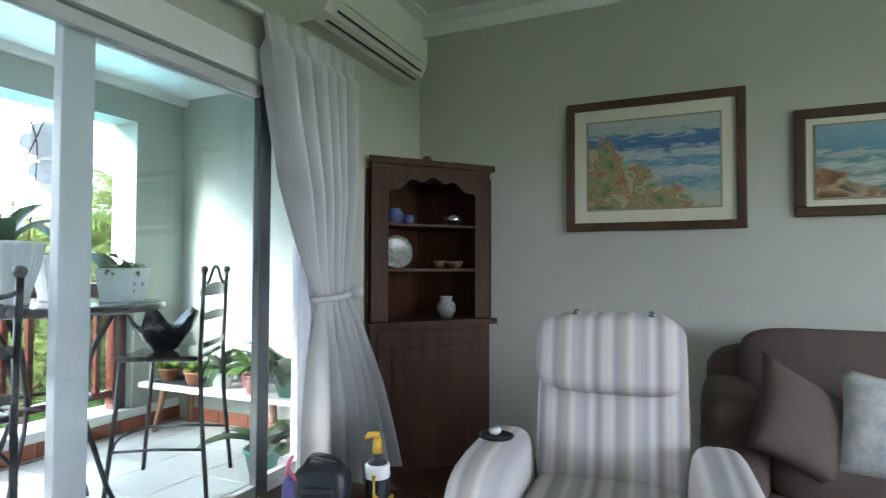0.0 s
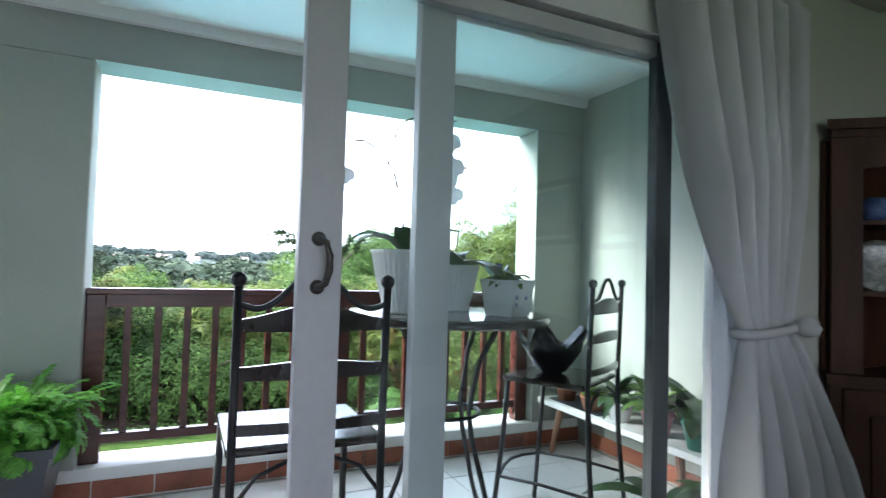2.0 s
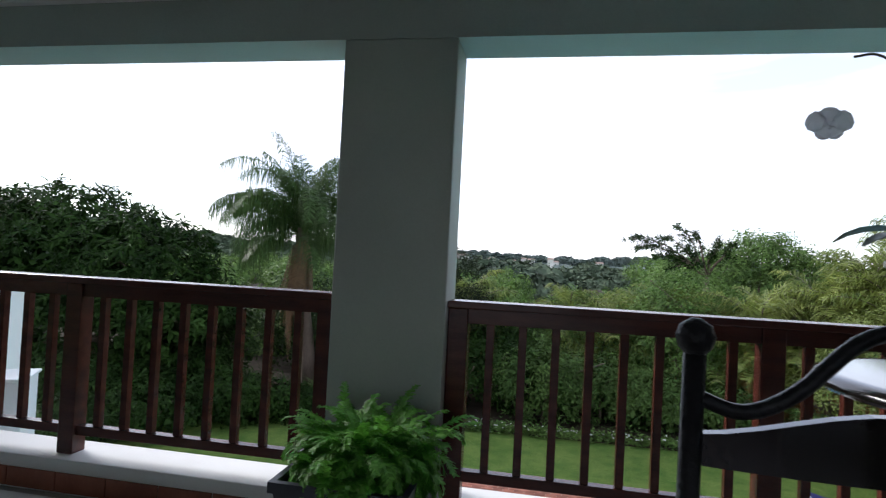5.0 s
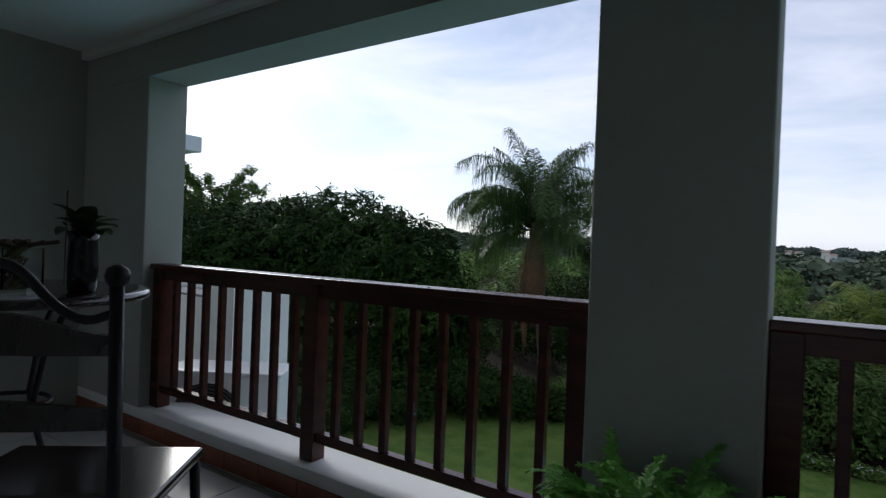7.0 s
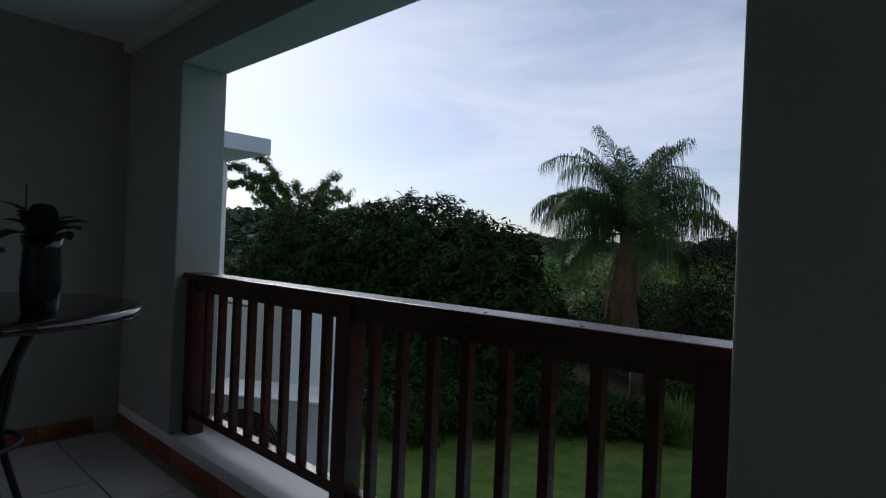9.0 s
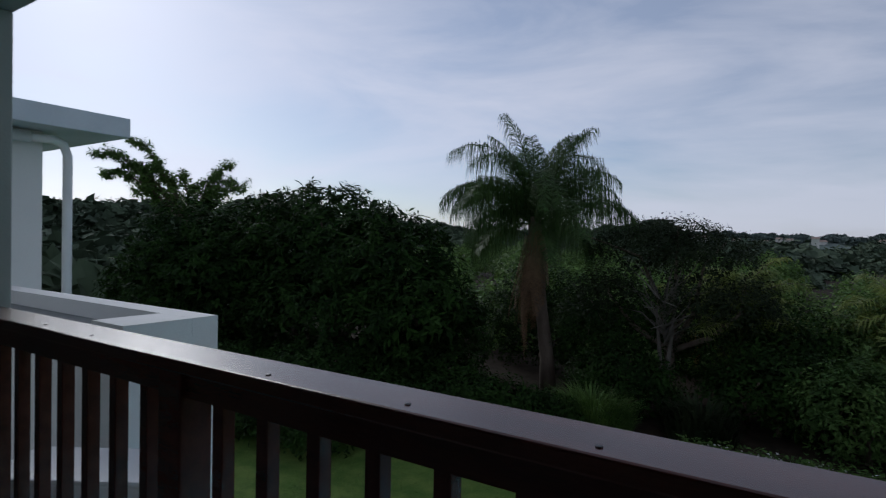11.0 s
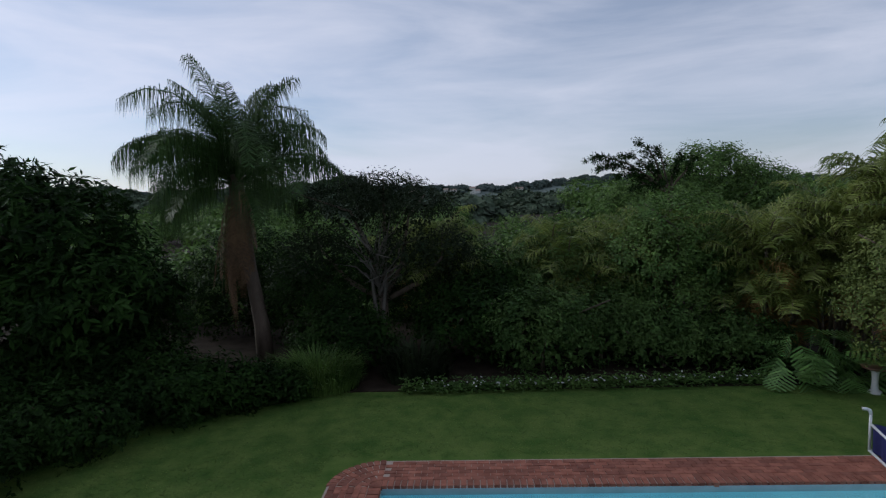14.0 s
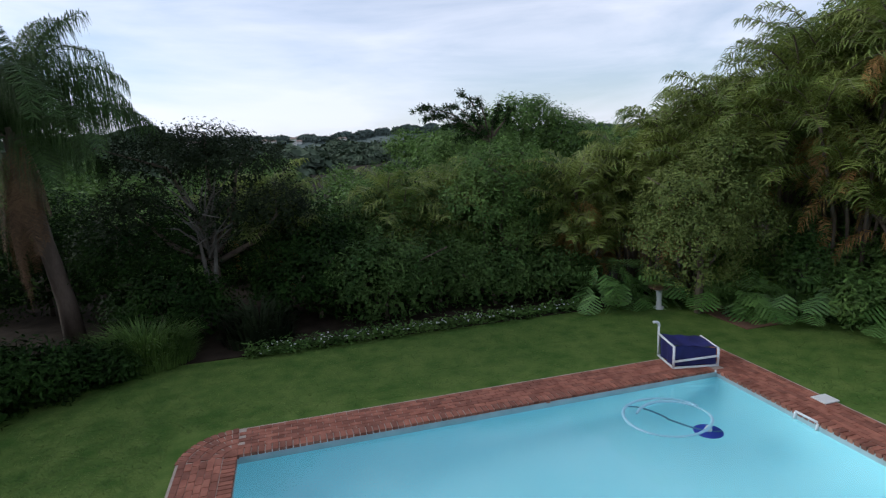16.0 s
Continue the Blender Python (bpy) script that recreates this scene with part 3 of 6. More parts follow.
pv, pf = [], []
for k in range(44):
    az = k * 2.399 + 0.7
    side = 0.5 - 0.5 * math.cos(az)
    frond(pv, pf, rng, (-0.22 + 0.2 * math.cos(az), 0.2 * math.sin(az), rng.uniform(3.5, 4.6)), az, -1.47 + rng.uniform(-0.06, 0.16), rng.uniform(0.6, 1.2) + 1.7 * side, 0.1, 44, 0.26, 0.018, 0.9)
quads_object("dead_fronds", pv, pf, DEADP, palm, "dry brown hanging dead fronds")


def areca(x, y, h, n, seed, dry=0.0, spread=1.0):
    """A clump of bamboo-like palm stems with arching feather fronds."""
    r = np.random.default_rng(seed)
    t = thing("areca_palm", "bright green clumping areca palm behind the pool", "palm", (x, y, G), 0, "areca palms")
    st, v, f, dv, df = bmesh.new(), [], [], [], []
    size = (h / 6.5) ** 0.4
    for s in range(n + 4):
        a = s * 2.399 + r.uniform(-0.5, 0.5)
        b = Vector((math.cos(a), math.sin(a), 0)) * r.uniform(0.1, 0.75) * spread
        hh = h * (0.22 + 0.50 * ((s + 0.5) / (n + 4)) ** 0.8) * r.uniform(0.9, 1.08)
        top = b * r.uniform(1.5, 2.4) + Vector((0, 0, hh))
        tube(st, [b, b * 1.15 + Vector((0, 0, hh * 0.5)), top], [0.065, 0.05, 0.045], 6)
        for k in range(8):
            az = k * 2.399 + r.uniform(-0.3, 0.3)
            up = 1.52 - 0.10 * k
            frond(v, f, r, top, az, up + r.uniform(-0.1, 0.1), r.uniform(1.9, 2.6) * size, r.uniform(1.2, 1.9), 40, 0.74, 0.030, 0.40, st)
        for k in range(4 if r.random() < dry * 3 else 1):
            az = r.uniform(0, math.tau)
            frond(dv, df, r, top - Vector((0, 0, 0.12)), az, r.uniform(-1.2, 0.0), r.uniform(0.9, 1.6) * size, 1.2, 30, 0.34, 0.022, 0.7)
    tagged(part("cane_work", st, BARK, t, smooth=True), "", "", "", "stuff")
    quads_object("fronds", v, f, ARECA_G, t)
    if dv:
        quads_object("dry_fronds", dv, df, ORANGE, t, "orange dried fronds")
    return t


for k, (x, y, h, n, dry) in enumerate(((8.0, 21.5, 4.4, 9, 0.35), (9.6, 20.8, 5.5, 10, 0.25), (10.8, 19.4, 6.3, 11, 0.12), (12.5, 18.0, 8.5, 13, 0.08), (13.4, 16.4, 9.1, 12, 0.12),
                                  (14.1, 14.6, 8.8, 11, 0.15), (12.4, 20.8, 7.0, 10, 0.1), (15.4, 17.8, 9.6, 9, 0.05), (5.2, 24.8, 4.6, 7, 0.2), (2.4, 24.0, 3.9, 6, 0.1), (15.2, 12.4, 8.0, 9, 0.2), (-1.9, 24.6, 4.6, 3, 0.0))):
    areca(x, y, h, n, 40 + k, dry)

def spray_tree(name, label, x, y, z, base, tips, leaf, seed, trunk_r=0.18, length=0.16, width=0.06, thick=15):
    """Long arching boughs that end in ragged leafy sprays; base: where they fork, tips: their ends, from the foot."""
    r = np.random.default_rng(seed)
    t = thing(name, label, "tree", (x, y, z))
    bm, cs, outs = bmesh.new(), [], []
    base = Vector(base)
    tube(bm, [(0, 0, -0.1), base * 0.5 + Vector((0.1, 0, 0)), base], [trunk_r * 1.3, trunk_r, trunk_r * 0.8], 8)
    for tip in tips:
        tip = Vector(tip)
        L = (tip - base).length
        pts = [base.lerp(tip, q) + Vector((r.normal(0, 0.05), r.normal(0, 0.05), 0.16 * L * math.sin(math.pi * q * 0.85))) * (0 if q in (0, 1) else 1) for q in (0, 0.25, 0.5, 0.75, 1)]
        tube(bm, pts, [trunk_r * 0.5, trunk_r * 0.36, trunk_r * 0.24, 0.022, 0.008], 6)
        along = (pts[4] - pts[2]).normalized()
        for k in range(int(thick * L)):
            q = r.uniform(0.3, 1.0)
            i = min(3, int(q * 4))
            p = pts[i].lerp(pts[i + 1], q * 4 - i)
            twig = (along * r.uniform(0.2, 1.0) + Vector((r.normal(0, 0.5), r.normal(0, 0.5), r.normal(0.1, 0.4)))) * (0.75 - 0.5 * q) * r.uniform(0.4, 1.2)
            tube(bm, [p, p + twig], [0.010, 0.004], 3, False)
            m = 22
            w = r.uniform(0.25, 1.05, m)[:, None]
            cs.append(np.array(p) + np.array(twig) * w + np.clip(r.normal(0, 0.055, (m, 3)), -0.1, 0.1))
            outs.append(np.tile(np.array(twig.normalized()), (m, 1)))
    part("trunk", bm, BARK, t, smooth=True)
    v, f = leaf_arrays(r, np.concatenate(cs), np.concatenate(outs), length, width)
    quads_object("crown", v, f, leaf, t)
    return t


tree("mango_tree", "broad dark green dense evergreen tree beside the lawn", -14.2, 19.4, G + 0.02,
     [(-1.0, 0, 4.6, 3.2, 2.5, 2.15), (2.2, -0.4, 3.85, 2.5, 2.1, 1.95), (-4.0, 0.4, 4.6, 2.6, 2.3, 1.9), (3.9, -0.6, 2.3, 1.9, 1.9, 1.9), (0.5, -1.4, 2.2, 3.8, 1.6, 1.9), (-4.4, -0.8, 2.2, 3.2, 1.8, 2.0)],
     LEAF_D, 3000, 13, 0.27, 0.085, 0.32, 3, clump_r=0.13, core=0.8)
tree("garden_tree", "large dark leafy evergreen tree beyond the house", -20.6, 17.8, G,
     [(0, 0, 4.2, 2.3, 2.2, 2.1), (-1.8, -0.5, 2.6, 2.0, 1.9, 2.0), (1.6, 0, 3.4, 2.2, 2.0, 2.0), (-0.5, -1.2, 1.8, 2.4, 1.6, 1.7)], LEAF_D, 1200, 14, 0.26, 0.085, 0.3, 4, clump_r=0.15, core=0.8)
U = Vector((0.839, 0.545, 0))
spray_tree("feathery_tree", "feathery open-branched tree rising over the dark ones", -22.9, 19.1, G, (0, 0, 5.2),
           [U * a + Vector((0, 0, h)) for a, h in ((-4.3, 8.5), (-3.9, 7.6), (-2.7, 9.1), (-2.9, 8.0), (-1.7, 8.0), (-1.2, 7.4), (-0.4, 7.6), (0.3, 7.2), (1.0, 7.5), (1.6, 8.0), (1.9, 7.4), (2.3, 7.1), (-2.4, 6.8), (-0.9, 6.6), (0.9, 6.6))],
           LEAF_M, 5, 0.2, 0.20, 0.055)
tree("bare_branched_tree", "dark sparse tree with pale bare branches", -3.5, 22.3, G,
     [(-0.9, 0, 4.6, 1.5, 1.2, 1.0), (0.9, 0, 4.4, 1.5, 1.2, 1.0), (0.1, 0.3, 5.0, 1.2, 1.0, 0.75), (-1.8, -0.2, 3.4, 1.0, 0.9, 0.8), (1.9, -0.2, 3.1, 1.0, 0.9, 0.9), (0.6, -0.5, 3.2, 1.0, 0.8, 0.7)],
     LEAF_G, 900, 22, 0.11, 0.04, 0.17, 6, clump_r=0.2, core=0.5)
tw = bmesh.new()
rng = np.random.default_rng(12)
for k in range(34):
    az, el = rng.uniform(0, math.tau), rng.uniform(0.2, 1.2)
    p0 = Vector((0, 0, rng.uniform(2.0, 3.2)))
    d = Vector((math.cos(az) * math.cos(el), math.sin(az) * math.cos(el), math.sin(el)))
    L = rng.uniform(1.2, 2.3)
    p1 = p0 + d * L * 0.5 + Vector((0, 0, 0.1))
    p2 = p0 + d * L + Vector((rng.normal(0, 0.25), rng.normal(0, 0.25), rng.normal(0, 0.2)))
    tube(tw, [p0, p1, p2], [0.035, 0.022, 0.008], 5, False)
tbr = thing("dry_branches", "pale bare twigs standing in the sparse tree", "branches", (-3.5, 21.6, G))
PALEB = mat("pale_bark", (0.07, 0.062, 0.052), (0.125, 0.112, 0.095), 4.0, 0.9, 0.4, 30)
for k in range(2):
    tube(tw, [(0, 0, -0.05), (0.1 * (k * 2 - 1), 0, 1.4), (0.25 * (k * 2 - 1), 0.05, 3.1)], [0.09, 0.07, 0.03], 6)
tagged(part("branch_work", tw, PALEB, tbr), "", "", "", "stuff")
tree("broadleaf_tree", "mid green rounded broadleaf tree behind the lawn", 5.7, 22.4, G,
     [(0, 0, 3.7, 1.7, 1.4, 1.25), (-0.9, -0.3, 2.6, 1.5, 1.2, 1.3), (1.0, -0.2, 2.5, 1.5, 1.2, 1.4), (0, -0.5, 1.5, 2.0, 1.1, 1.3)], LEAF_M, 900, 24, 0.11, 0.05, 0.14, 8, clump_r=0.2, core=0.8)
tree("round_topped_tree", "small round-topped olive green tree by the pool", 9.5, 17.6, G,
     [(0, 0, 2.9, 1.75, 1.4, 1.3), (-0.6, -0.2, 2.0, 1.6, 1.3, 1.1), (0.8, 0, 2.2, 1.5, 1.3, 1.1), (0.7, 0, 4.2, 0.95, 0.9, 0.8)], OLIVE, 1300, 24, 0.085, 0.04, 0.11, 9, clump_r=0.17, core=0.82)
spray_tree("layered_tree", "dark layered tree rising above the valley woods", 9.2, 33.0, G - 0.25, (0, 0, 5.0),
           [(-4.1, 0, 6.7), (-3.4, 0.3, 6.3), (-2.3, 0.2, 6.9), (-1.5, 0, 7.45), (-0.6, 0.2, 7.2), (0.5, 0, 6.9), (1.3, 0.1, 6.6), (-2.6, -0.3, 5.9), (-1.2, -0.3, 6.3), (0.2, -0.4, 6.2), (-2.0, -0.5, 5.3), (-0.7, -0.5, 5.6)],
           LEAF_D, 15, 0.16, 0.18, 0.05, 9)
tree("tall_conifer", "dense dark green conical tree rising behind the palms", 17.6, 20.3, G,
     [(0, 0, 8.3, 0.9, 0.9, 1.4), (0, 0, 6.6, 1.5, 1.5, 1.5), (0, 0, 4.6, 2.0, 1.9, 1.8), (-0.3, 0, 2.4, 2.4, 2.1, 2.0)], LEAF_M, 900, 24, 0.15, 0.05, 0.2, 17, clump_r=0.2, core=0.85)
tree("domed_tree", "round-headed green tree far behind the garden", 14.6, 41.0, G,
     [(0, 0, 6.0, 2.6, 2.2, 1.5), (-2.4, 0, 4.8, 2.2, 2.0, 1.5), (2.6, 0, 4.9, 2.4, 2.0, 1.5), (-4.6, 0, 4.2, 2.2, 2.0, 1.5)], LEAF_M, 700, 30, 0.22, 0.09, 0.2, 16)
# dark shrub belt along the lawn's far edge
# LEAF_D shrubs nearer than y 16 are added to darken the shaded lawn edge
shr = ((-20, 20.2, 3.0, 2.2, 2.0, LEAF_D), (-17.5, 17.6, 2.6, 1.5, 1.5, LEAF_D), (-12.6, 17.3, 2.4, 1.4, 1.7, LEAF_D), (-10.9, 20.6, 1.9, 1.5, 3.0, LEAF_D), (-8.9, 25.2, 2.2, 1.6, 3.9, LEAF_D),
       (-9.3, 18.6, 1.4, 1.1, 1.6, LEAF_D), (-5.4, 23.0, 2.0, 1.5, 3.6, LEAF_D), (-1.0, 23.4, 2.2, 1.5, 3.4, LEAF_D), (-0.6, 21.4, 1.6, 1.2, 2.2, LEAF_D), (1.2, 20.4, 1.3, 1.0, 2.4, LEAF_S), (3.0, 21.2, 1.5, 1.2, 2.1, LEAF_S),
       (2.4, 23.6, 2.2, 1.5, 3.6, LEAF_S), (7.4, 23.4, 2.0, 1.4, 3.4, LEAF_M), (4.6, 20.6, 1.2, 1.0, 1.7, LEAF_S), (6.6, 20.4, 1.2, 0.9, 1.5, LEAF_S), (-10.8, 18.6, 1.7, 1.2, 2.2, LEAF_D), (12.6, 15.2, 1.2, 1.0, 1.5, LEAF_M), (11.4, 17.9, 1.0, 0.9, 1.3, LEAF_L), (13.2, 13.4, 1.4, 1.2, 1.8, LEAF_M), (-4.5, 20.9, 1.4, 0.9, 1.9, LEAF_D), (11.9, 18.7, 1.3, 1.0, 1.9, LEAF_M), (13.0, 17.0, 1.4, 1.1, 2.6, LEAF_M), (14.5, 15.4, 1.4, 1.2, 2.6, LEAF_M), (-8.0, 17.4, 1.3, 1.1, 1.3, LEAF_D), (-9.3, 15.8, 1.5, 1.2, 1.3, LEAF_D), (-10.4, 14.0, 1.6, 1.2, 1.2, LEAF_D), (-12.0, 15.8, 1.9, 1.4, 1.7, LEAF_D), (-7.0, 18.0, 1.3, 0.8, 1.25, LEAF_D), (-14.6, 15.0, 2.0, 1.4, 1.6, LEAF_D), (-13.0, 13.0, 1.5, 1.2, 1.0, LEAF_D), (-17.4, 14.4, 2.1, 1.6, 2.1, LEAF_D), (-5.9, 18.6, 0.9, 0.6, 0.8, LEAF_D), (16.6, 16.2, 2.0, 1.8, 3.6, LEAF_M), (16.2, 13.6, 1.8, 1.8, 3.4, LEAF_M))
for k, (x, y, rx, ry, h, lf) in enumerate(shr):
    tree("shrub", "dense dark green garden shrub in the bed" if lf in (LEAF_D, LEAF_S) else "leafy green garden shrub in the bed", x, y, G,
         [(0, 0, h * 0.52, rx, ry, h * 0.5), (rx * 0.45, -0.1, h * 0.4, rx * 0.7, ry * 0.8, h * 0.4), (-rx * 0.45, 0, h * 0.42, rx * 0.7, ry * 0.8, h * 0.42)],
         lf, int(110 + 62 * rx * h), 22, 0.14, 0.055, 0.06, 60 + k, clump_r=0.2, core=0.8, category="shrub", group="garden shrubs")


def tussock(name, label, x, y, n, h, r, leaf, seed, wid=0.03, lean=0.6):
    g = np.random.default_rng(seed)
    v, f = [], []
    for k in range(n):
        a, d = g.uniform(0, math.tau), r * math.sqrt(g.random())
        p = Vector((d * math.cos(a), d * 0.7 * math.sin(a), 0))
        o = Vector((math.cos(a), math.sin(a), 0)) * g.uniform(0.1, lean)
        hh = h * g.uniform(0.6, 1.1) * math.sqrt(max(0.12, 1 - (d / r) ** 2))
        s = Vector((-math.sin(a), math.cos(a), 0)) * wid
        m = p + o * hh * 0.45 + Vector((0, 0, hh * 0.7))
        tip = p + o * hh * 1.1 + Vector((0, 0, hh * g.uniform(0.7, 1.05)))
        b = len(v)
        v.extend((p - s, p + s, m + s, m - s, tip))
        f.append((b, b + 1, b + 2, b + 3))
        f.append((b + 3, b + 2, b + 4))
    t = thing(name, label, "grass clump", (x, y, G + 0.02))
    tagged(quads_object("blade_mass", v, f, leaf, t), "", "", "", "stuff")
    return t


tussock("ornamental_grass", "soft mounded dark green ornamental grass", -4.9, 19.4, 2600, 1.15, 1.1, LEAF_M, 90, 0.012, 0.9)
tussock("flax_clump", "upright greyish flax clump with strap leaves", -2.3, 19.9, 420, 1.25, 0.9, LEAF_G, 91, 0.03, 0.7)
# flowering edge of the bed, past counting
rng = np.random.default_rng(21)
n = 5200
ex = rng.uniform(-2.6, 6.9, n)
ctr = np.stack([ex, 18.95 + 0.03 * (ex + 2) + rng.normal(0, 0.13, n), G + 0.04 + np.abs(rng.normal(0, 0.13, n))], 1)
v, f = leaf_arrays(rng, ctr, np.tile([0, 0, 1.0], (n, 1)), 0.11, 0.06)
tagged(quads_object("border_plants", v, f, LEAF_M), "low leafy border planting along the lawn", "border plants", "", "stuff")
n = 150
ex = rng.uniform(-2.2, 6.5, n)
ctr = np.stack([ex, 18.9 + 0.03 * (ex + 2) + rng.normal(0, 0.12, n), G + 0.2 + np.abs(rng.normal(0, 0.05, n))], 1)
v, f = leaf_arrays(rng, ctr, np.tile([0, -0.6, 1.0], (n, 1)), 0.06, 0.06)
PETAL = mat("white_petals", (0.62, 0.60, 0.64), (0.8, 0.78, 0.8), 6.0, 0.6, 0, 40, leafy=0.45)
tagged(quads_object("border_flowers", v, f, PETAL), "small white flowers along the border", "flowers", "", "stuff")
# lawn blades, past counting
rng = np.random.default_rng(22)
n = 150000
bxs, bys = rng.uniform(-11, 12, n), rng.uniform(10, 18.9, n)
keep = ~((bxs > -3.6) & (bxs < 8.3) & (bys < 15.35))
bxs, bys = bxs[keep], bys[keep]
n = len(bxs)
ctr = np.stack([bxs, bys, np.full(n, G)], 1)
dirn = rng.normal(0, 1.0, (n, 3)) * np.array([1, 1, 0]) + np.array([0, 0, 0.4])
hgt = rng.uniform(0.02, 0.045, n)[:, None]
sd = rng.normal(0, 1, (n, 3)) * np.array([1, 1, 0])
sd = sd / np.linalg.norm(sd, axis=1)[:, None] * 0.007
v = np.stack([ctr - sd, ctr + sd, ctr + dirn * hgt], 1).reshape(-1, 3)
BLADE = mat("grass_blades", (0.045, 0.105, 0.018), (0.15, 0.205, 0.050), 2.2, 0.7, 0, 30, island=0.45, leafy=0.5)
tagged(quads_object("grass_blades", v, np.arange(n * 3).reshape(-1, 3), BLADE), "short mown grass blades of the lawn", "grass", "", "stuff")


def big_leaf(v, f, base, az, rise, stalk, size, lobes, rng):
    """A split philodendron leaf on its stalk."""
    d = Vector((math.cos(az), math.sin(az), 0))
    c = Vector(base) + d * stalk * math.cos(rise) + Vector((0, 0, stalk * math.sin(rise)))
    out = (d * 0.7 + Vector((rng.normal(0, 0.3), rng.normal(0, 0.3), rng.uniform(-0.9, 0.1)))).normalized()
    sd = Vector((-d.y, d.x, 0))
    b = len(v)
    w = 0.008
    v.extend((Vector(base) - sd * w, Vector(base) + sd * w, c + sd * w, c - sd * w))
    f.append((b, b + 1, b + 2, b + 3))
    for k in range(lobes):
        s = (k + 0.3) / lobes
        q = c + out * size * s
        ll = size * 0.55 * math.sin(math.pi * min(0.97, 0.18 + s * 0.8))
        for sg in (1, -1):
            o = (sd * sg + out * 0.45 + Vector((0, 0, -0.15))).normalized()
            hw = size / lobes * 0.31
            b = len(v)
            v.extend((q - out * hw, q + out * hw, q + o * ll + out * hw * 0.8, q + o * ll * 1.1, q + o * ll - out * hw * 0.8))
            f.append((b, b + 1, b + 2, b + 3, b + 4))


PHILO = mat("split_leaves", (0.075, 0.165, 0.040), (0.155, 0.275, 0.070), 1.2, 0.4, 0, 12, island=0.35, leafy=0.2, spec=0.4)


def philodendron(x, y, n, size, seed, h=0.9):
    r = np.random.default_rng(seed)
    v, f = [], []
    for k in range(n):
        big_leaf(v, f, (r.normal(0, 0.25), r.normal(0, 0.2), 0), r.uniform(0, math.tau), r.uniform(0.45, 1.45), r.uniform(0.35, 1.1) * h, size * r.uniform(0.85, 1.5), 8, r)
    t = thing("philodendron", "green split-leaf philodendron on the bed's edge", "plant", (x, y, G + 0.02), 0, "philodendrons")
    quads_object("leaves", v, f, PHILO, t)


for k, (x, y, n, s, h) in enumerate(((7.6, 19.4, 46, 0.62, 1.3), (8.3, 18.9, 30, 0.55, 0.9), (10.4, 17.2, 34, 0.6, 0.9), (11.0, 16.6, 30, 0.55, 0.8), (12.6, 14.4, 44, 0.65, 1.1), (11.4, 17.3, 30, 0.6, 1.0), (13.0, 15.6, 40, 0.7, 1.4), (9.7, 19.0, 34, 0.6, 1.2), (10.9, 17.7, 30, 0.6, 1.1), (12.1, 15.9, 34, 0.6, 1.1))):
    philodendron(x, y, n, s, 70 + k, h)

# middle distance: tree tops as far as the hills, past counting
rng = np.random.default_rng(33)
blobs = []
for k in range(190):
    y = rng.uniform(27, 85)
    x = rng.uniform(-0.95, 0.95) * y + 2
    r = rng.uniform(1.6, 3.2)
    top = -1.9 + (y - 27) * 0.03 + rng.uniform(-1.2, 1.2) + (2.2 if x > 12 else 0) + (1.0 if x < -16 else 0)
    blobs.append((x, y, top - r * 0.7, r, r, r * 0.8))
v, f = crown(rng, blobs, 6500, 22, 0.30, 0.14, 0.45, 0.85)
tagged(quads_object("far_trees", v, f, LEAF_M), "tree tops of the valley beyond the garden", "trees", "", "stuff")
blobs = []
for k in range(230):
    y = rng.uniform(80, 330)
    x = rng.uniform(-1.3, 1.1) * y
    r = rng.uniform(5, 10)
    blobs.append((x, y, -4.4 + (y - 80) * 0.012 + rng.uniform(-1, 1.5) + (9 if x < -0.75 * y else 0), r, r, r * 0.5))
for k in range(110):
    az, d = radians(rng.uniform(44, 82)), rng.uniform(36, 130)
    r = rng.uniform(2.2, 4.5) * (0.7 + d / 130)
    top = 1.2 + d * (-0.055 + 0.10 * min(1, (d - 36) / 70)) + rng.uniform(-0.8, 0.8)
    blobs.append((-d * math.sin(az), 4 + d * math.cos(az), top - r * 0.7, r, r, r * 0.7))
v, f = crown(rng, blobs, 6400, 16, 1.3, 0.8, 1.6, 0.9)
tagged(quads_object("valley_woods", v, f, FARWOOD), "wooded valley in the distance", "woods", "", "stuff")


def hill(name, x0, x1, y, z0, amp, seed, material, label):
    r = np.random.default_rng(seed)
    v, f = [], []
    n = 160
    for i in range(n + 1):
        x = x0 + (x1 - x0) * i / n
        t = 0.5 + 0.5 * noise.noise(Vector((i * 0.045, seed, 0.3))) + 0.16 * noise.noise(Vector((i * 0.4, seed, 5))) + r.uniform(0, 0.10)
        z = z0 + amp * t
        v += [(x, y - 130, -12), (x, y - 40, z0 + amp * t * 0.55), (x, y, z), (x, y + 200, z0 - 15)]
    for i in range(n):
        for k in range(3):
            a = i * 4 + k
            f.append((a, a + 4, a + 5, a + 1))
    ob = tagged(quads_object(name, v, f, material), label, "hill", "", "structure")
    tops = []
    for k in range(420):
        i, q = r.integers(0, n + 1), r.uniform(0, 1.0)
        lo, hi = Vector(v[i * 4 + 1]), Vector(v[i * 4 + 2])
        c, rad = lo.lerp(hi, q), r.uniform(4, 9)
        tops.append((c.x + r.uniform(-6, 6), c.y - 2, c.z - rad * 0.1, rad, rad, rad * 0.55))
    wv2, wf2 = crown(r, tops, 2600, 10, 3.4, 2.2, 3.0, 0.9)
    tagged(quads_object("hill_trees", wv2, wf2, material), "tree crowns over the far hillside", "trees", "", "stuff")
    return ob


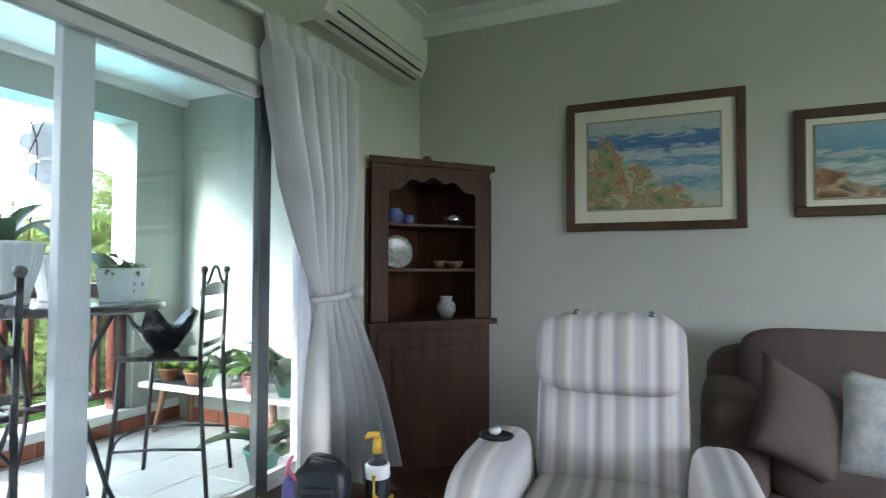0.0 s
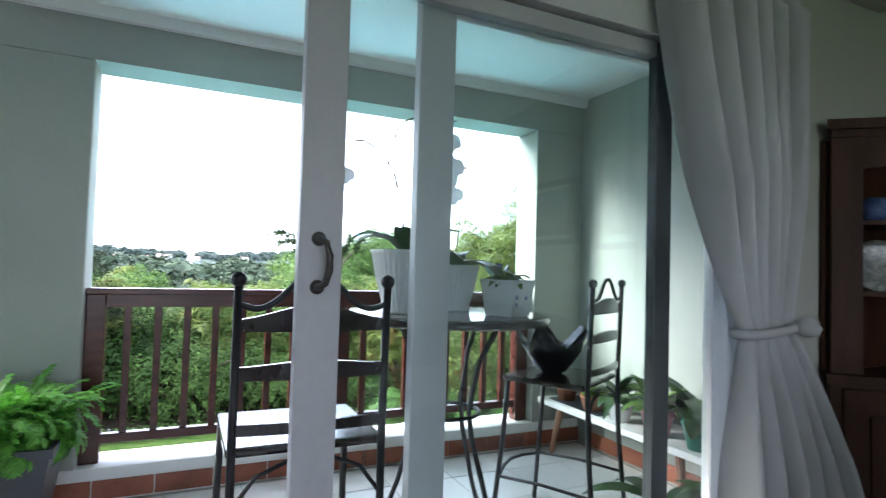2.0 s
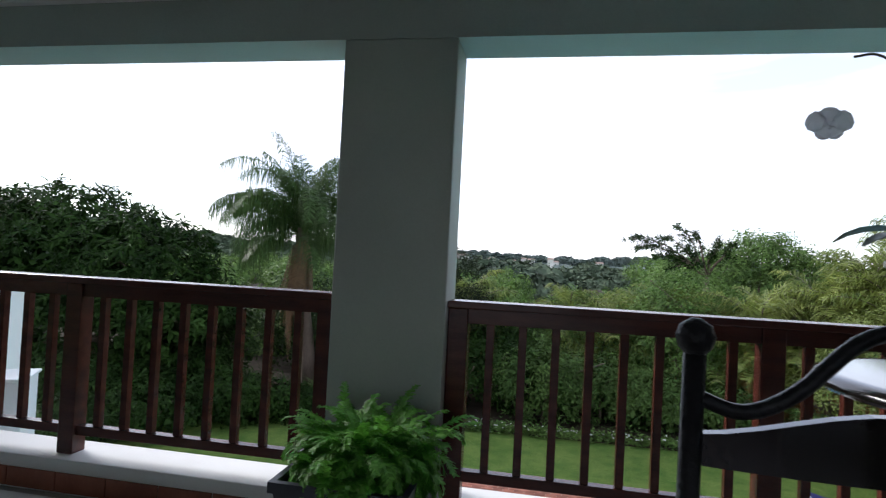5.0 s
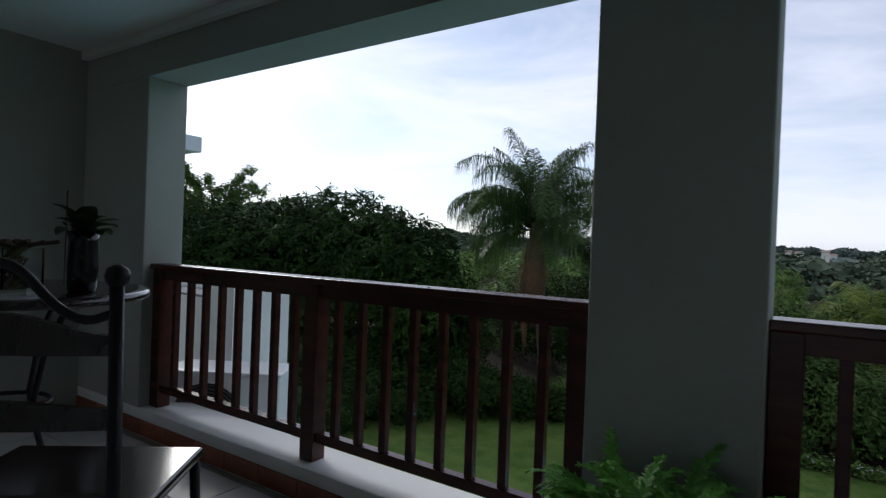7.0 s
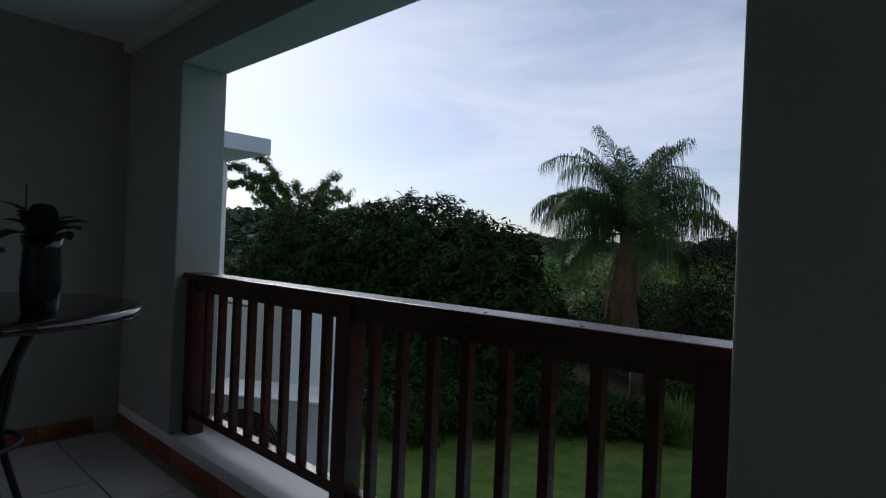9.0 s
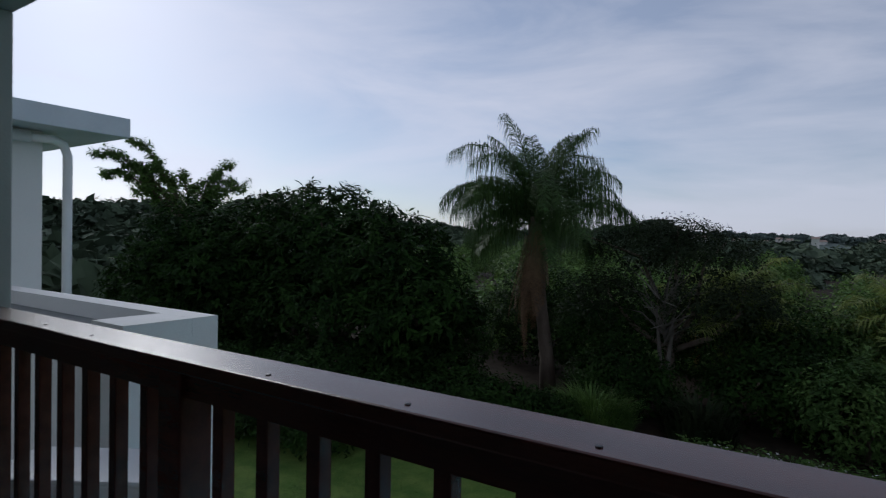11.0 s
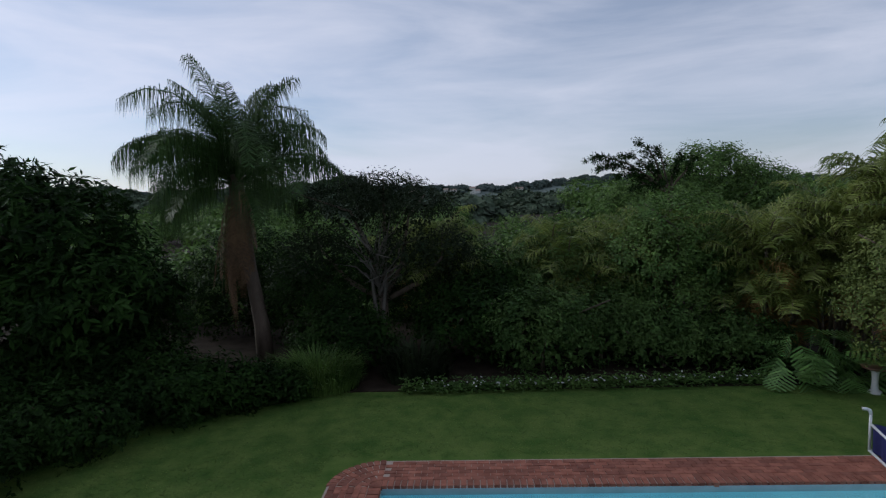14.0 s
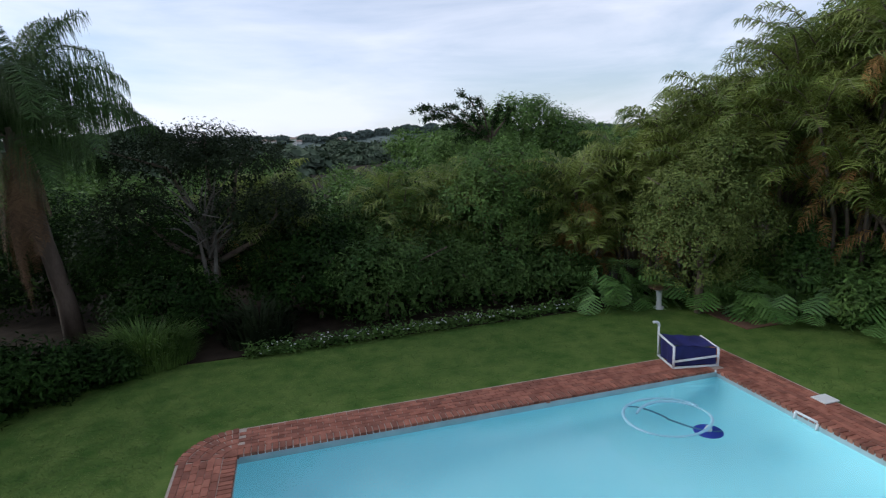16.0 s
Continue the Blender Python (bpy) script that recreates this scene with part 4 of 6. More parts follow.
hill("backdrop_hills", -900, 900, 800, 1, 24, 5, HILLM, "wooded hills on the horizon, haze put into their colour")
hill("backdrop_ridge", -620, -60, 330, -8, 24, 8, FARWOOD, "dark wooded ridge to the side")
ROOFR = mat("pale_house_walls", (0.5, 0.49, 0.47), (0.62, 0.6, 0.58), 0.2, 0.8, 0, 1)
RT = mat("brown_roof_tiles", (0.22, 0.16, 0.13), (0.30, 0.23, 0.19), 0.3, 0.8, 0, 1)
rng = np.random.default_rng(44)
for k in range(16):
    x, y = rng.uniform(-120, 330), rng.uniform(715, 750)
    t = thing("distant_house", "small pale distant house with pitched roof", "house", (x, y, rng.uniform(3, 9)), rng.uniform(-20, 20), "houses on the hill")
    w = rng.uniform(6, 10)
    part("wall", box(-w / 2, w / 2, -4, 4, -8, 3), ROOFR, t)
    rb = bmesh.new()
    vs = [rb.verts.new(c) for c in ((-w / 2 - 0.6, -4.6, 3), (w / 2 + 0.6, -4.6, 3), (w / 2 + 0.6, 4.6, 3), (-w / 2 - 0.6, 4.6, 3), (-w / 2, 0, 5.2), (w / 2, 0, 5.2))]
    for q in ((0, 1, 5, 4), (2, 3, 4, 5), (0, 4, 3), (1, 2, 5), (3, 2, 1, 0)):
        rb.faces.new([vs[i] for i in q])
    part("roof", rb, RT, t)
pine = thing("norfolk_pine", "distant slender tiered pine on the ridge", "tree", (-186, 96, -4))
nb = bmesh.new()
tube(nb, [(0, 0, 0), (0, 0, 17.5)], [0.4, 0.06], 6)
part("trunk", nb, BARK, pine)
v, f = [], []
rng = np.random.default_rng(3)
for k in range(14):
    z = 4 + k * 0.95
    for j in range(7):
        a = j * math.tau / 7 + k
        r = (17.6 - z) * 0.18 + 0.25
        c, s = Vector((math.cos(a), math.sin(a), 0.15)), Vector((-math.sin(a), math.cos(a), 0)) * 0.22
        b = len(v)
        v.extend((Vector((0, 0, z)) - s, Vector((0, 0, z)) + s, Vector((0, 0, z)) + c * r))
        f.append((b, b + 1, b + 2))
tagged(quads_object("branch_tiers", v, f, LEAF_D, pine), "", "", "", "stuff")

# ---- balcony things ----


def bar_chair(x, y, rz, label):
    """Wrought-iron bar chair; its back stands on the local x axis, the seat towards +y."""
    t = thing("bar_chair", label, "chair", (x, y, 0), rz, "wrought-iron bar chairs")
    w, d, sz = 0.215, 0.43, 0.76
    for sx in (-1, 1):
        bm = bmesh.new()
        tube(bm, [(sx * (w + 0.02), -0.05, 0), (sx * w, -0.01, 0.45), (sx * w, 0, sz), (sx * w, -0.015, 1.22)], 0.0125, 8)
        post = part("back_post", bm, IRON, t, smooth=True)
        part("finial", lathe(bmesh.new(), [(0.008, -0.02), (0.019, -0.008), (0.022, 0.004), (0.018, 0.016), (0.006, 0.024)], 14, (sx * w, -0.015, 1.228)), IRON, post, smooth=True)
        bm = bmesh.new()
        tube(bm, [(sx * (w + 0.03), d + 0.04, 0), (sx * (w + 0.005), d, 0.45), (sx * w, d - 0.02, sz - 0.03)], 0.0125, 8)
        part("front_leg", bm, IRON, t, smooth=True)
        bm = bmesh.new()
        tube(bm, [(sx * (w - 0.005), 0.0, 0.60), (sx * w * 0.7, 0, 0.68), (sx * w * 0.25, 0, 0.72)], 0.007, 6)
        part("brace", bm, IRON, t, smooth=True)
        bm = bmesh.new()
        tube(bm, [(sx * (w + 0.015), -0.02, 0.26), (sx * (w + 0.02), d * 0.5, 0.27), (sx * (w + 0.02), d + 0.02, 0.26)], 0.008, 6)
        part("stretcher", bm, IRON, t, smooth=True)
    bm = bmesh.new()
    tube(bm, flowing([(-w, -0.012, 1.165), (-w * 0.75, -0.012, 1.15), (-w * 0.5, -0.012, 1.175), (-w * 0.22, -0.012, 1.235), (0, -0.012, 1.25),
              (w * 0.22, -0.012, 1.235), (w * 0.5, -0.012, 1.175), (w * 0.75, -0.012, 1.15), (w, -0.012, 1.165)], 4), 0.009, 8)
    part("scroll", bm, IRON, t, smooth=True)
    for z0, h, amp in ((1.085, 0.055, 0.022), (0.95, 0.045, 0.008), (0.80, 0.032, 0.0)):
        bm = bmesh.new()
        rows = []
        for i in range(13):
            u = i / 12 * 2 - 1
            up = amp * math.cos(u * math.pi * 0.9)
            bow = -0.02 * (1 - u * u)
            rows.append([bm.verts.new((u * w, bow + yy, zz)) for yy, zz in ((-0.008, z0), (0.008, z0), (0.008, z0 + h + up), (-0.008, z0 + h + up))])
        for r0, r1 in zip(rows, rows[1:]):
            for k in range(4):
                bm.faces.new((r0[k], r0[(k + 1) % 4], r1[(k + 1) % 4], r1[k]))
        bm.faces.new(rows[0])
        bm.faces.new(list(reversed(rows[-1])))
        part("back_slat", bm, DARKWOOD, t)
    bm = bmesh.new()
    bx(bm, -w - 0.015, w + 0.015, 0.015, d + 0.01, sz - 0.028, sz, 0.010)
    part("seat", bm, DARKWOOD, t, "glossy dark wooden seat")
    bm = bmesh.new()
    tube(bm, [(-w, d + 0.015, 0.26), (-w * 0.5, d + 0.05, 0.27), (0, d + 0.065, 0.275), (w * 0.5, d + 0.05, 0.27), (w, d + 0.015, 0.26)], 0.009, 6)
    part("footrest", bm, IRON, t, smooth=True)
    return t


bar_chair(1.395, 3.36, 0, "black wrought-iron bar chair with dark wooden slats")
bar_chair(2.93, 3.88, 30, "black wrought-iron bar chair with a bowl on it")
bar_chair(-0.54, 3.65, 38, "black wrought-iron bar chair beside the second table")


def bar_table(x, y, r, label):
    t = thing("bar_table", label, "table", (x, y, 0), 0, "round bar tables")
    part("tabletop", lathe(bmesh.new(), [(r - 0.03, 1.03), (r - 0.004, 1.036), (r, 1.048), (r - 0.004, 1.062), (r - 0.02, 1.07), (r - 0.05, 1.072)], 56), DARKWOOD, t, "glossy dark round wooden tabletop", True)
    for k in range(4):
        a = k * math.pi / 2 + 0.5
        c, s = math.cos(a), math.sin(a)
        bm = bmesh.new()
        tube(bm, [(c * q, s * q, z) for q, z in ((0.36, 0), (0.27, 0.2), (0.17, 0.5), (0.15, 0.62), (0.20, 0.85), (0.30, 1.03))], 0.0125, 8)
        part("leg", bm, IRON, t, smooth=True)
    bm = bmesh.new()
    tube(bm, [(0.175 * math.cos(i * math.tau / 36), 0.175 * math.sin(i * math.tau / 36), 0.60) for i in range(37)], 0.010, 6)
    part("ring", bm, IRON, t, smooth=True)
    return t


bar_table(2.20, 4.17, 0.50, "round dark bar table with potted orchids on top")
bar_table(-2.05, 4.15, 0.535, "round dark bar table holding vases and an orchid")

CERAMIC = mat("white_glazed_ceramic", (0.66, 0.67, 0.68), (0.74, 0.75, 0.76), 3.0, 0.25, 0.03, 60)
BLUEP = mat("blue_painted_flowers", (0.10, 0.12, 0.35), (0.25, 0.2, 0.42), 30.0, 0.3, 0, 60)
ORCH = mat("dark_strap_leaves", (0.018, 0.050, 0.016), (0.045, 0.09, 0.026), 6.0, 0.35, 0.05, 40, leafy=0.1)
STEMM = mat("brown_flower_stems", (0.06, 0.045, 0.025), (0.10, 0.08, 0.04), 8.0, 0.6, 0.1, 60)
PURPLE = mat("mauve_glazed_pot", (0.30, 0.20, 0.34), (0.40, 0.28, 0.44), 3.0, 0.2, 0.02, 60)


def strap_leaf(bm, base, az, length, width, rise, droop, seg=8):
    d, sd = Vector((math.cos(az), math.sin(az), 0)), Vector((-math.sin(az), math.cos(az), 0))
    p, ang, rows = Vector(base), rise, []
    for i in range(seg + 1):
        s = i / seg
        w = width * (math.sin(math.pi * (0.12 + 0.86 * s)) ** 0.7)
        n = Vector((-d.x * math.sin(ang), -d.y * math.sin(ang), math.cos(ang)))
        rows.append([bm.verts.new(p - sd * w + n * w * 0.3), bm.verts.new(p), bm.verts.new(p + sd * w + n * w * 0.3)])
        p = p + (d * math.cos(ang) + Vector((0, 0, math.sin(ang)))) * length / seg
        ang -= droop / seg
    for r0, r1 in zip(rows, rows[1:]):
        for k in range(2):
            bm.faces.new((r0[k], r0[k + 1], r1[k + 1], r1[k]))


def petal_flower(bm, c, face, r):
    """Five rounded petals round a centre, facing a way."""
    f = Vector(face).normalized()
    u = f.cross(Vector((0, 0, 1))).normalized()
    w = u.cross(f)
    for k, sc in zip(range(5), (1.0, 1.15, 0.85, 0.85, 1.15)):
        a = math.pi / 2 + k * math.tau / 5
        d = u * math.cos(a) + w * math.sin(a)
        s = u * -math.sin(a) + w * math.cos(a)
        rr = r * sc
        pts = [Vector(c)] + [Vector(c) + d * rr * q + s * rr * e + f * rr * b for q, e, b in ((0.25, 0.30, 0.08), (0.5, 0.50, 0.13), (0.78, 0.46, 0.11), (0.96, 0.24, 0.05), (1.0, 0.0, 0.02), (0.96, -0.24, 0.05), (0.78, -0.46, 0.11), (0.5, -0.50, 0.13), (0.25, -0.30, 0.08))]
        bm.faces.new([bm.verts.new(p) for p in pts])


def fluted(a, z):
    return 1 + 0.022 * math.cos(a * 36)


def orchid(x, y, z, label, potmat, pot, leaves, stems, seed, fl=None):
    r = np.random.default_rng(seed)
    t = thing("orchid", label, "potted plant", (x, y, z), 0, "potted orchids")
    part("pot", lathe(bmesh.new(), pot, 180, (0, 0, 0), fluted if potmat is CERAMIC else None), potmat, t, "", True)
    top = pot[-1][1] - 0.02
    part("potting_mix", lathe(bmesh.new(), [(pot[-1][0] * 0.85, top), (pot[-1][0] * 0.8, top + 0.012), (0.01, top + 0.016)], 20), SOIL, t, "", True)
    for az, ln, wd, ri, dr in leaves:
        bm = bmesh.new()
        strap_leaf(bm, (0.02 * math.cos(az), 0.02 * math.sin(az), top), az, ln, wd, ri, dr)
        part("leaf", bm, ORCH, t, "", True)
    for pts in stems:
        bm = bmesh.new()
        tube(bm, flowing([(p[0], p[1], p[2] + top) for p in pts]), 0.0032, 5)
        for p in pts[2:-1:2]:
            tube(bm, [(p[0], p[1], p[2] + top - 0.008), (p[0] + 0.004, p[1], p[2] + top + 0.006)], [0.007, 0.004], 6)
        part("stem", bm, STEMM, t, "", True)
    for c, face, rad in fl or ():
        bm = bmesh.new()
        petal_flower(bm, (c[0], c[1], c[2] + top), face, rad)
        part("blossom", bm, PETAL, t, "white orchid blossom")
    return t


POT1 = [(0.098, 0), (0.103, 0.01), (0.098, 0.03), (0.122, 0.12), (0.141, 0.20), (0.152, 0.265), (0.158, 0.27), (0.158, 0.285), (0.146, 0.285)]
orchid(1.97, 4.13, 1.073, "white fluted pot with a budding orchid", CERAMIC, POT1,
       [(2.4, 0.30, 0.045, 1.0, 1.7), (0.5, 0.34, 0.05, 0.9, 1.6), (4.2, 0.22, 0.045, 1.15, 1.3), (5.6, 0.28, 0.05, 1.0, 1.3), (0.2, 0.32, 0.055, 1.35, 1.3), (3.3, 0.26, 0.05, 0.9, 1.6)],
       [[(0, 0, 0), (-0.03, 0, 0.25), (-0.10, 0, 0.42), (-0.20, 0.0, 0.50), (-0.26, 0, 0.50)], [(0.01, 0, 0), (-0.05, 0.01, 0.3), (-0.07, 0.0, 0.55), (0.02, -0.01, 0.64), (0.10, 0, 0.58), (0.13, 0, 0.42), (0.10, 0, 0.02)],
        [(0.02, 0, 0), (0.05, 0, 0.3), (0.12, 0, 0.5), (0.17, 0, 0.62), (0.24, 0, 0.66)]], 1,
       [((-0.30, 0.02, 0.34), (-0.2, -1, 0), 0.045)])
orchid(2.28, 4.25, 1.073, "white pot with a white flowering orchid", CERAMIC, [(r * 0.8, z * 0.8) for r, z in POT1],
       [(5.3, 0.34, 0.06, 0.45, 1.9), (0.2, 0.36, 0.06, 0.5, 2.0), (2.6, 0.28, 0.05, 0.6, 1.9), (4.4, 0.26, 0.05, 0.9, 1.6)],
       [[(0, 0, 0), (0.03, 0, 0.3), (0.04, -0.02, 0.52), (-0.02, -0.05, 0.62), (-0.08, -0.08, 0.56), (-0.09, -0.09, 0.40)]], 2,
       [((-0.11, -0.09, 0.60), (-0.5, -1, 0.1), 0.068), ((-0.16, -0.10, 0.54), (-0.6, -1, 0), 0.070), ((-0.09, -0.10, 0.48), (-0.2, -1, 0), 0.068), ((-0.13, -0.11, 0.41), (-0.6, -1, -0.1), 0.066), ((-0.08, -0.10, 0.35), (-0.3, -1, -0.2), 0.055)])
orchid(-2.12, 4.0, 1.073, "round mauve glazed pot with an orchid", PURPLE,
       [(0.06, 0), (0.075, 0.01), (0.125, 0.08), (0.14, 0.14), (0.12, 0.20), (0.09, 0.235), (0.095, 0.25), (0.088, 0.25)],
       [(0.4, 0.22, 0.03, 0.5, 1.6), (3.6, 0.2, 0.03, 0.8, 1.5)],
       [[(0, 0, 0), (0.05, -0.02, 0.25), (0.16, -0.06, 0.46), (0.30, -0.12, 0.53), (0.42, -0.17, 0.46)], [(0.02, 0, 0.0), (0.09, 0.03, 0.05), (0.16, 0.05, 0.035), (0.22, 0.07, -0.03)]], 3,
       [((0.42, -0.17, 0.45), (0.6, -0.8, -0.2), 0.055), ((0.36, -0.15, 0.50), (0.6, -0.8, -0.1), 0.055), ((0.30, -0.12, 0.53), (0.5, -0.8, 0.1), 0.05)])

cube = thing("square_planter", "white square ceramic planter with painted blue flowers", "planter", (2.40, 3.93, 1.073), 24)
bm = bmesh.new()
vs = [[bm.verts.new((sx * q, sy * q, z)) for sx, sy in ((-1, -1), (1, -1), (1, 1), (-1, 1))] for q, z in ((0.072, 0), (0.088, 0.15), (0.092, 0.15), (0.092, 0.165), (0.082, 0.165), (0.08, 0.14))]
for r0, r1 in zip(vs, vs[1:]):
    for k in range(4):
        bm.faces.new((r0[k], r0[(k + 1) % 4], r1[(k + 1) % 4], r1[k]))
bm.faces.new(list(reversed(vs[0])))
bm.faces.new(vs[-1])
part("pot", bm, CERAMIC, cube)
rng = np.random.default_rng(5)
for k in range(7):
    bm = bmesh.new()
    tube(bm, [(0.078 + 0.0, 0, 0), (0.081, 0, 0)], [rng.uniform(0.008, 0.014), 0.004], 7)
    o = part("painted_flower", bm, BLUEP, cube)
    o.matrix_basis = pose(0.0, rng.uniform(-0.05, 0.05), rng.uniform(0.05, 0.12)) @ pose(0.003, 0, 0) if k % 2 else pose(0, 0, 0, 0, 0, -90) @ pose(0.003, rng.uniform(-0.05, 0.05), rng.uniform(0.05, 0.12))
bm = bmesh.new()
for k in range(26):
    strap_leaf(bm, (0, 0, 0.15), rng.uniform(0, math.tau), rng.uniform(0.08, 0.14), 0.022, rng.uniform(0.2, 0.9), 1.4, 5)
part("foliage", bm, LEAF_M, cube, "", True)
for k in range(5):
    bm = bmesh.new()
    petal_flower(bm, (rng.uniform(-0.05, 0.08), rng.uniform(-0.05, 0.05), 0.20 + rng.uniform(0, 0.03)), (rng.normal(), rng.normal(), 1.2), 0.02)
    part("violet_blossom", bm, BLUEP, cube, "violet blossom")

BOWLM = mat("black_glazed_bowl", (0.008, 0.009, 0.012), (0.02, 0.022, 0.028), 5.0, 0.18, 0.05, 40)
bowl = thing("wavy_bowl", "black wavy-rimmed bowl standing on the chair seat", "bowl", (2.80, 4.12, 0.762))
bm = bmesh.new()


def wavy(a, z):
    return 1 + 0.16 * (z / 0.2) ** 2 * math.cos(a * 5)


rings = []
prof = [(0.05, 0), (0.075, 0.012), (0.11, 0.06), (0.15, 0.12), (0.18, 0.185), (0.172, 0.188), (0.14, 0.12), (0.10, 0.065), (0.04, 0.02)]
for r, z in prof:
    rings.append([bm.verts.new((r * wavy(a, z) * math.cos(a), r * wavy(a, z) * math.sin(a), z * (1 + (0.28 * (z / 0.19) ** 2) * math.cos(a * 5)))) for a in [k * math.tau / 60 for k in range(60)]])
for r0, r1 in zip(rings, rings[1:]):
    for k in range(60):
        bm.faces.new((r0[k], r0[(k + 1) % 60], r1[(k + 1) % 60], r1[k]))
bm.faces.new(list(reversed(rings[0])))
bm.faces.new(rings[-1])
part("body", bm, BOWLM, bowl, "", True)

# fern in its dark planter before the pillar
PLANTERM = mat("dark_slate_planter", (0.012, 0.016, 0.022), (0.03, 0.036, 0.045), 4.0, 0.4, 0.1, 40)
FERNM = mat("bright_fern_fronds", (0.065, 0.235, 0.022), (0.15, 0.40, 0.050), 9.0, 0.55, 0, 20, island=0.25, leafy=0.35)
fern = thing("fern_planter", "bright green fern in a dark square planter", "potted plant", (0.31, 4.86, 0))
bm = bmesh.new()
vs = [[bm.verts.new((sx * q, sy * q, z)) for sx, sy in ((-1, -1), (1, -1), (1, 1), (-1, 1))] for q, z in ((0.18, 0), (0.25, 0.42), (0.265, 0.42), (0.265, 0.46), (0.24, 0.46), (0.23, 0.39))]
for r0, r1 in zip(vs, vs[1:]):
    for k in range(4):
        bm.faces.new((r0[k], r0[(k + 1) % 4], r1[(k + 1) % 4], r1[k]))
bm.faces.new(list(reversed(vs[0])))
bm.faces.new(vs[-1])
part("pot", bm, PLANTERM, fern)
rng = np.random.default_rng(9)
fv, ff = [], []
for k in range(300):
    az = rng.uniform(0, math.tau)
    b = (0.03 + rng.normal(0, 0.08), rng.normal(0, 0.07), 0.41)
    up = rng.uniform(1.08, 1.55)
    frond(fv, ff, rng, b, az, up, rng.uniform(0.25, 0.41) * (0.72 + 0.22 * up), rng.uniform(1.0, 3.0), 46, 0.040, 0.0085, 0.2)
for k in range(170):
    az = rng.uniform(0, math.tau)
    b = (0.03 + 0.13 * math.cos(az), 0.13 * math.sin(az), 0.42)
    frond(fv, ff, rng, b, az + rng.normal(0, 0.3), rng.uniform(0.6, 1.25), rng.uniform(0.17, 0.28), rng.uniform(2.2, 3.6), 44, 0.040, 0.0085, 0.2)
quads_object("fronds", fv, ff, FERNM, fern)

# plant bench along the end wall
WHITEB = mat("white_stone_slab", (0.62, 0.62, 0.60), (0.72, 0.72, 0.70), 3.0, 0.6, 0.1, 60)
WOODL = mat("brown_wood_leg", (0.16, 0.075, 0.04), (0.26, 0.13, 0.07), 3.0, 0.6, 0.15, 40)
bench = thing("plant_bench", "low bench with pale slab holding potted plants", "bench", (3.64, 4.45, 0))
part("top", box(-0.19, 0.20, -0.75, 0.73, 0.325, 0.365, 0.005), WHITEB, bench)
for sx in (-1, 1):
    for sy in (-1, 1):
        bm = bmesh.new()
        tube(bm, [(sx * 0.16, sy * 0.58, 0), (sx * 0.13, sy * 0.52, 0.325)], [0.018, 0.026], 8)
        part("leg", bm, WOODL, bench)
TERRAP = mat("terracotta_pot", (0.26, 0.10, 0.055), (0.36, 0.15, 0.085), 6.0, 0.8, 0.2, 60)
PINKP = mat("pink_plastic_pot", (0.45, 0.16, 0.18), (0.55, 0.22, 0.24), 6.0, 0.5, 0.05, 60)
GREENP = mat("sea_green_pot", (0.03, 0.16, 0.12), (0.06, 0.24, 0.18), 6.0, 0.35, 0.05, 60)


def pot_plant(x, y, z, r, h, potm, n, ln, wd, seed, label, up=0.9, leaf=ORCH):
    g = np.random.default_rng(seed)
    t = thing("pot_plant", label, "potted plant", (x, y, z), 0, "pot plants")
    part("pot", lathe(bmesh.new(), [(r * 0.7, 0), (r * 0.98, h * 0.86), (r * 1.06, h * 0.87), (r * 1.06, h), (r * 0.9, h), (r * 0.86, h * 0.9)], 24), potm, t, "", True)
    bm = bmesh.new()
    for k in range(n):
        strap_leaf(bm, (g.normal(0, r * 0.3), g.normal(0, r * 0.3), h * 0.9), g.uniform(0, math.tau), ln * g.uniform(0.6, 1.2), wd * g.uniform(0.7, 1.2), up * g.uniform(0.5, 1.3), g.uniform(0.8, 2.2), 6)
    part("foliage", bm, leaf, t, "", True)


BZ = 0.366
for k, (x, y, r, h, pm, n, ln, wd, lf, lb) in enumerate((
        (3.58, 5.0, 0.075, 0.10, TERRAP, 16, 0.16, 0.02, LEAF_L, "small terracotta pot with trailing green leaves"), (3.66, 4.84, 0.07, 0.09, TERRAP, 14, 0.14, 0.02, LEAF_M, "small terracotta pot of seedlings"),
        (3.56, 4.70, 0.08, 0.10, TERRAP, 16, 0.15, 0.022, LEAF_L, "small terracotta pot with trailing green leaves"), (3.70, 4.58, 0.08, 0.12, GREENP, 12, 0.30, 0.035, ORCH, "green pot with dark strap leaves"),
        (3.56, 4.44, 0.08, 0.12, CERAMIC, 12, 0.30, 0.04, ORCH, "white pot with dark strap leaves"), (3.68, 4.28, 0.085, 0.13, PINKP, 12, 0.26, 0.035, LEAF_M, "pink pot with green leaves"),
        (3.55, 4.12, 0.085, 0.13, PINKP, 10, 0.24, 0.04, LEAF_M, "pink pot with green leaves"), (3.70, 3.98, 0.09, 0.14, GREENP, 14, 0.36, 0.05, ORCH, "sea-green pot with broad dark leaves"),
        (3.56, 3.84, 0.09, 0.14, GREENP, 12, 0.34, 0.05, ORCH, "sea-green pot with broad dark leaves"))):
    pot_plant(x, y, BZ, r, h, pm, n, ln, wd, 200 + k, lb, 0.9, lf)
pot_plant(3.16, 3.70, 0.0, 0.11, 0.16, GREENP, 12, 0.34, 0.07, 221, "green floor pot with broad leaves", 0.8)
pot_plant(3.45, 3.52, 0.0, 0.10, 0.15, TERRAP, 14, 0.34, 0.05, 222, "terracotta floor pot with leafy plant", 0.9, LEAF_M)
tray = thing("seed_tray", "dark plastic tray under the small pots", "tray", (3.62, 4.84, BZ))
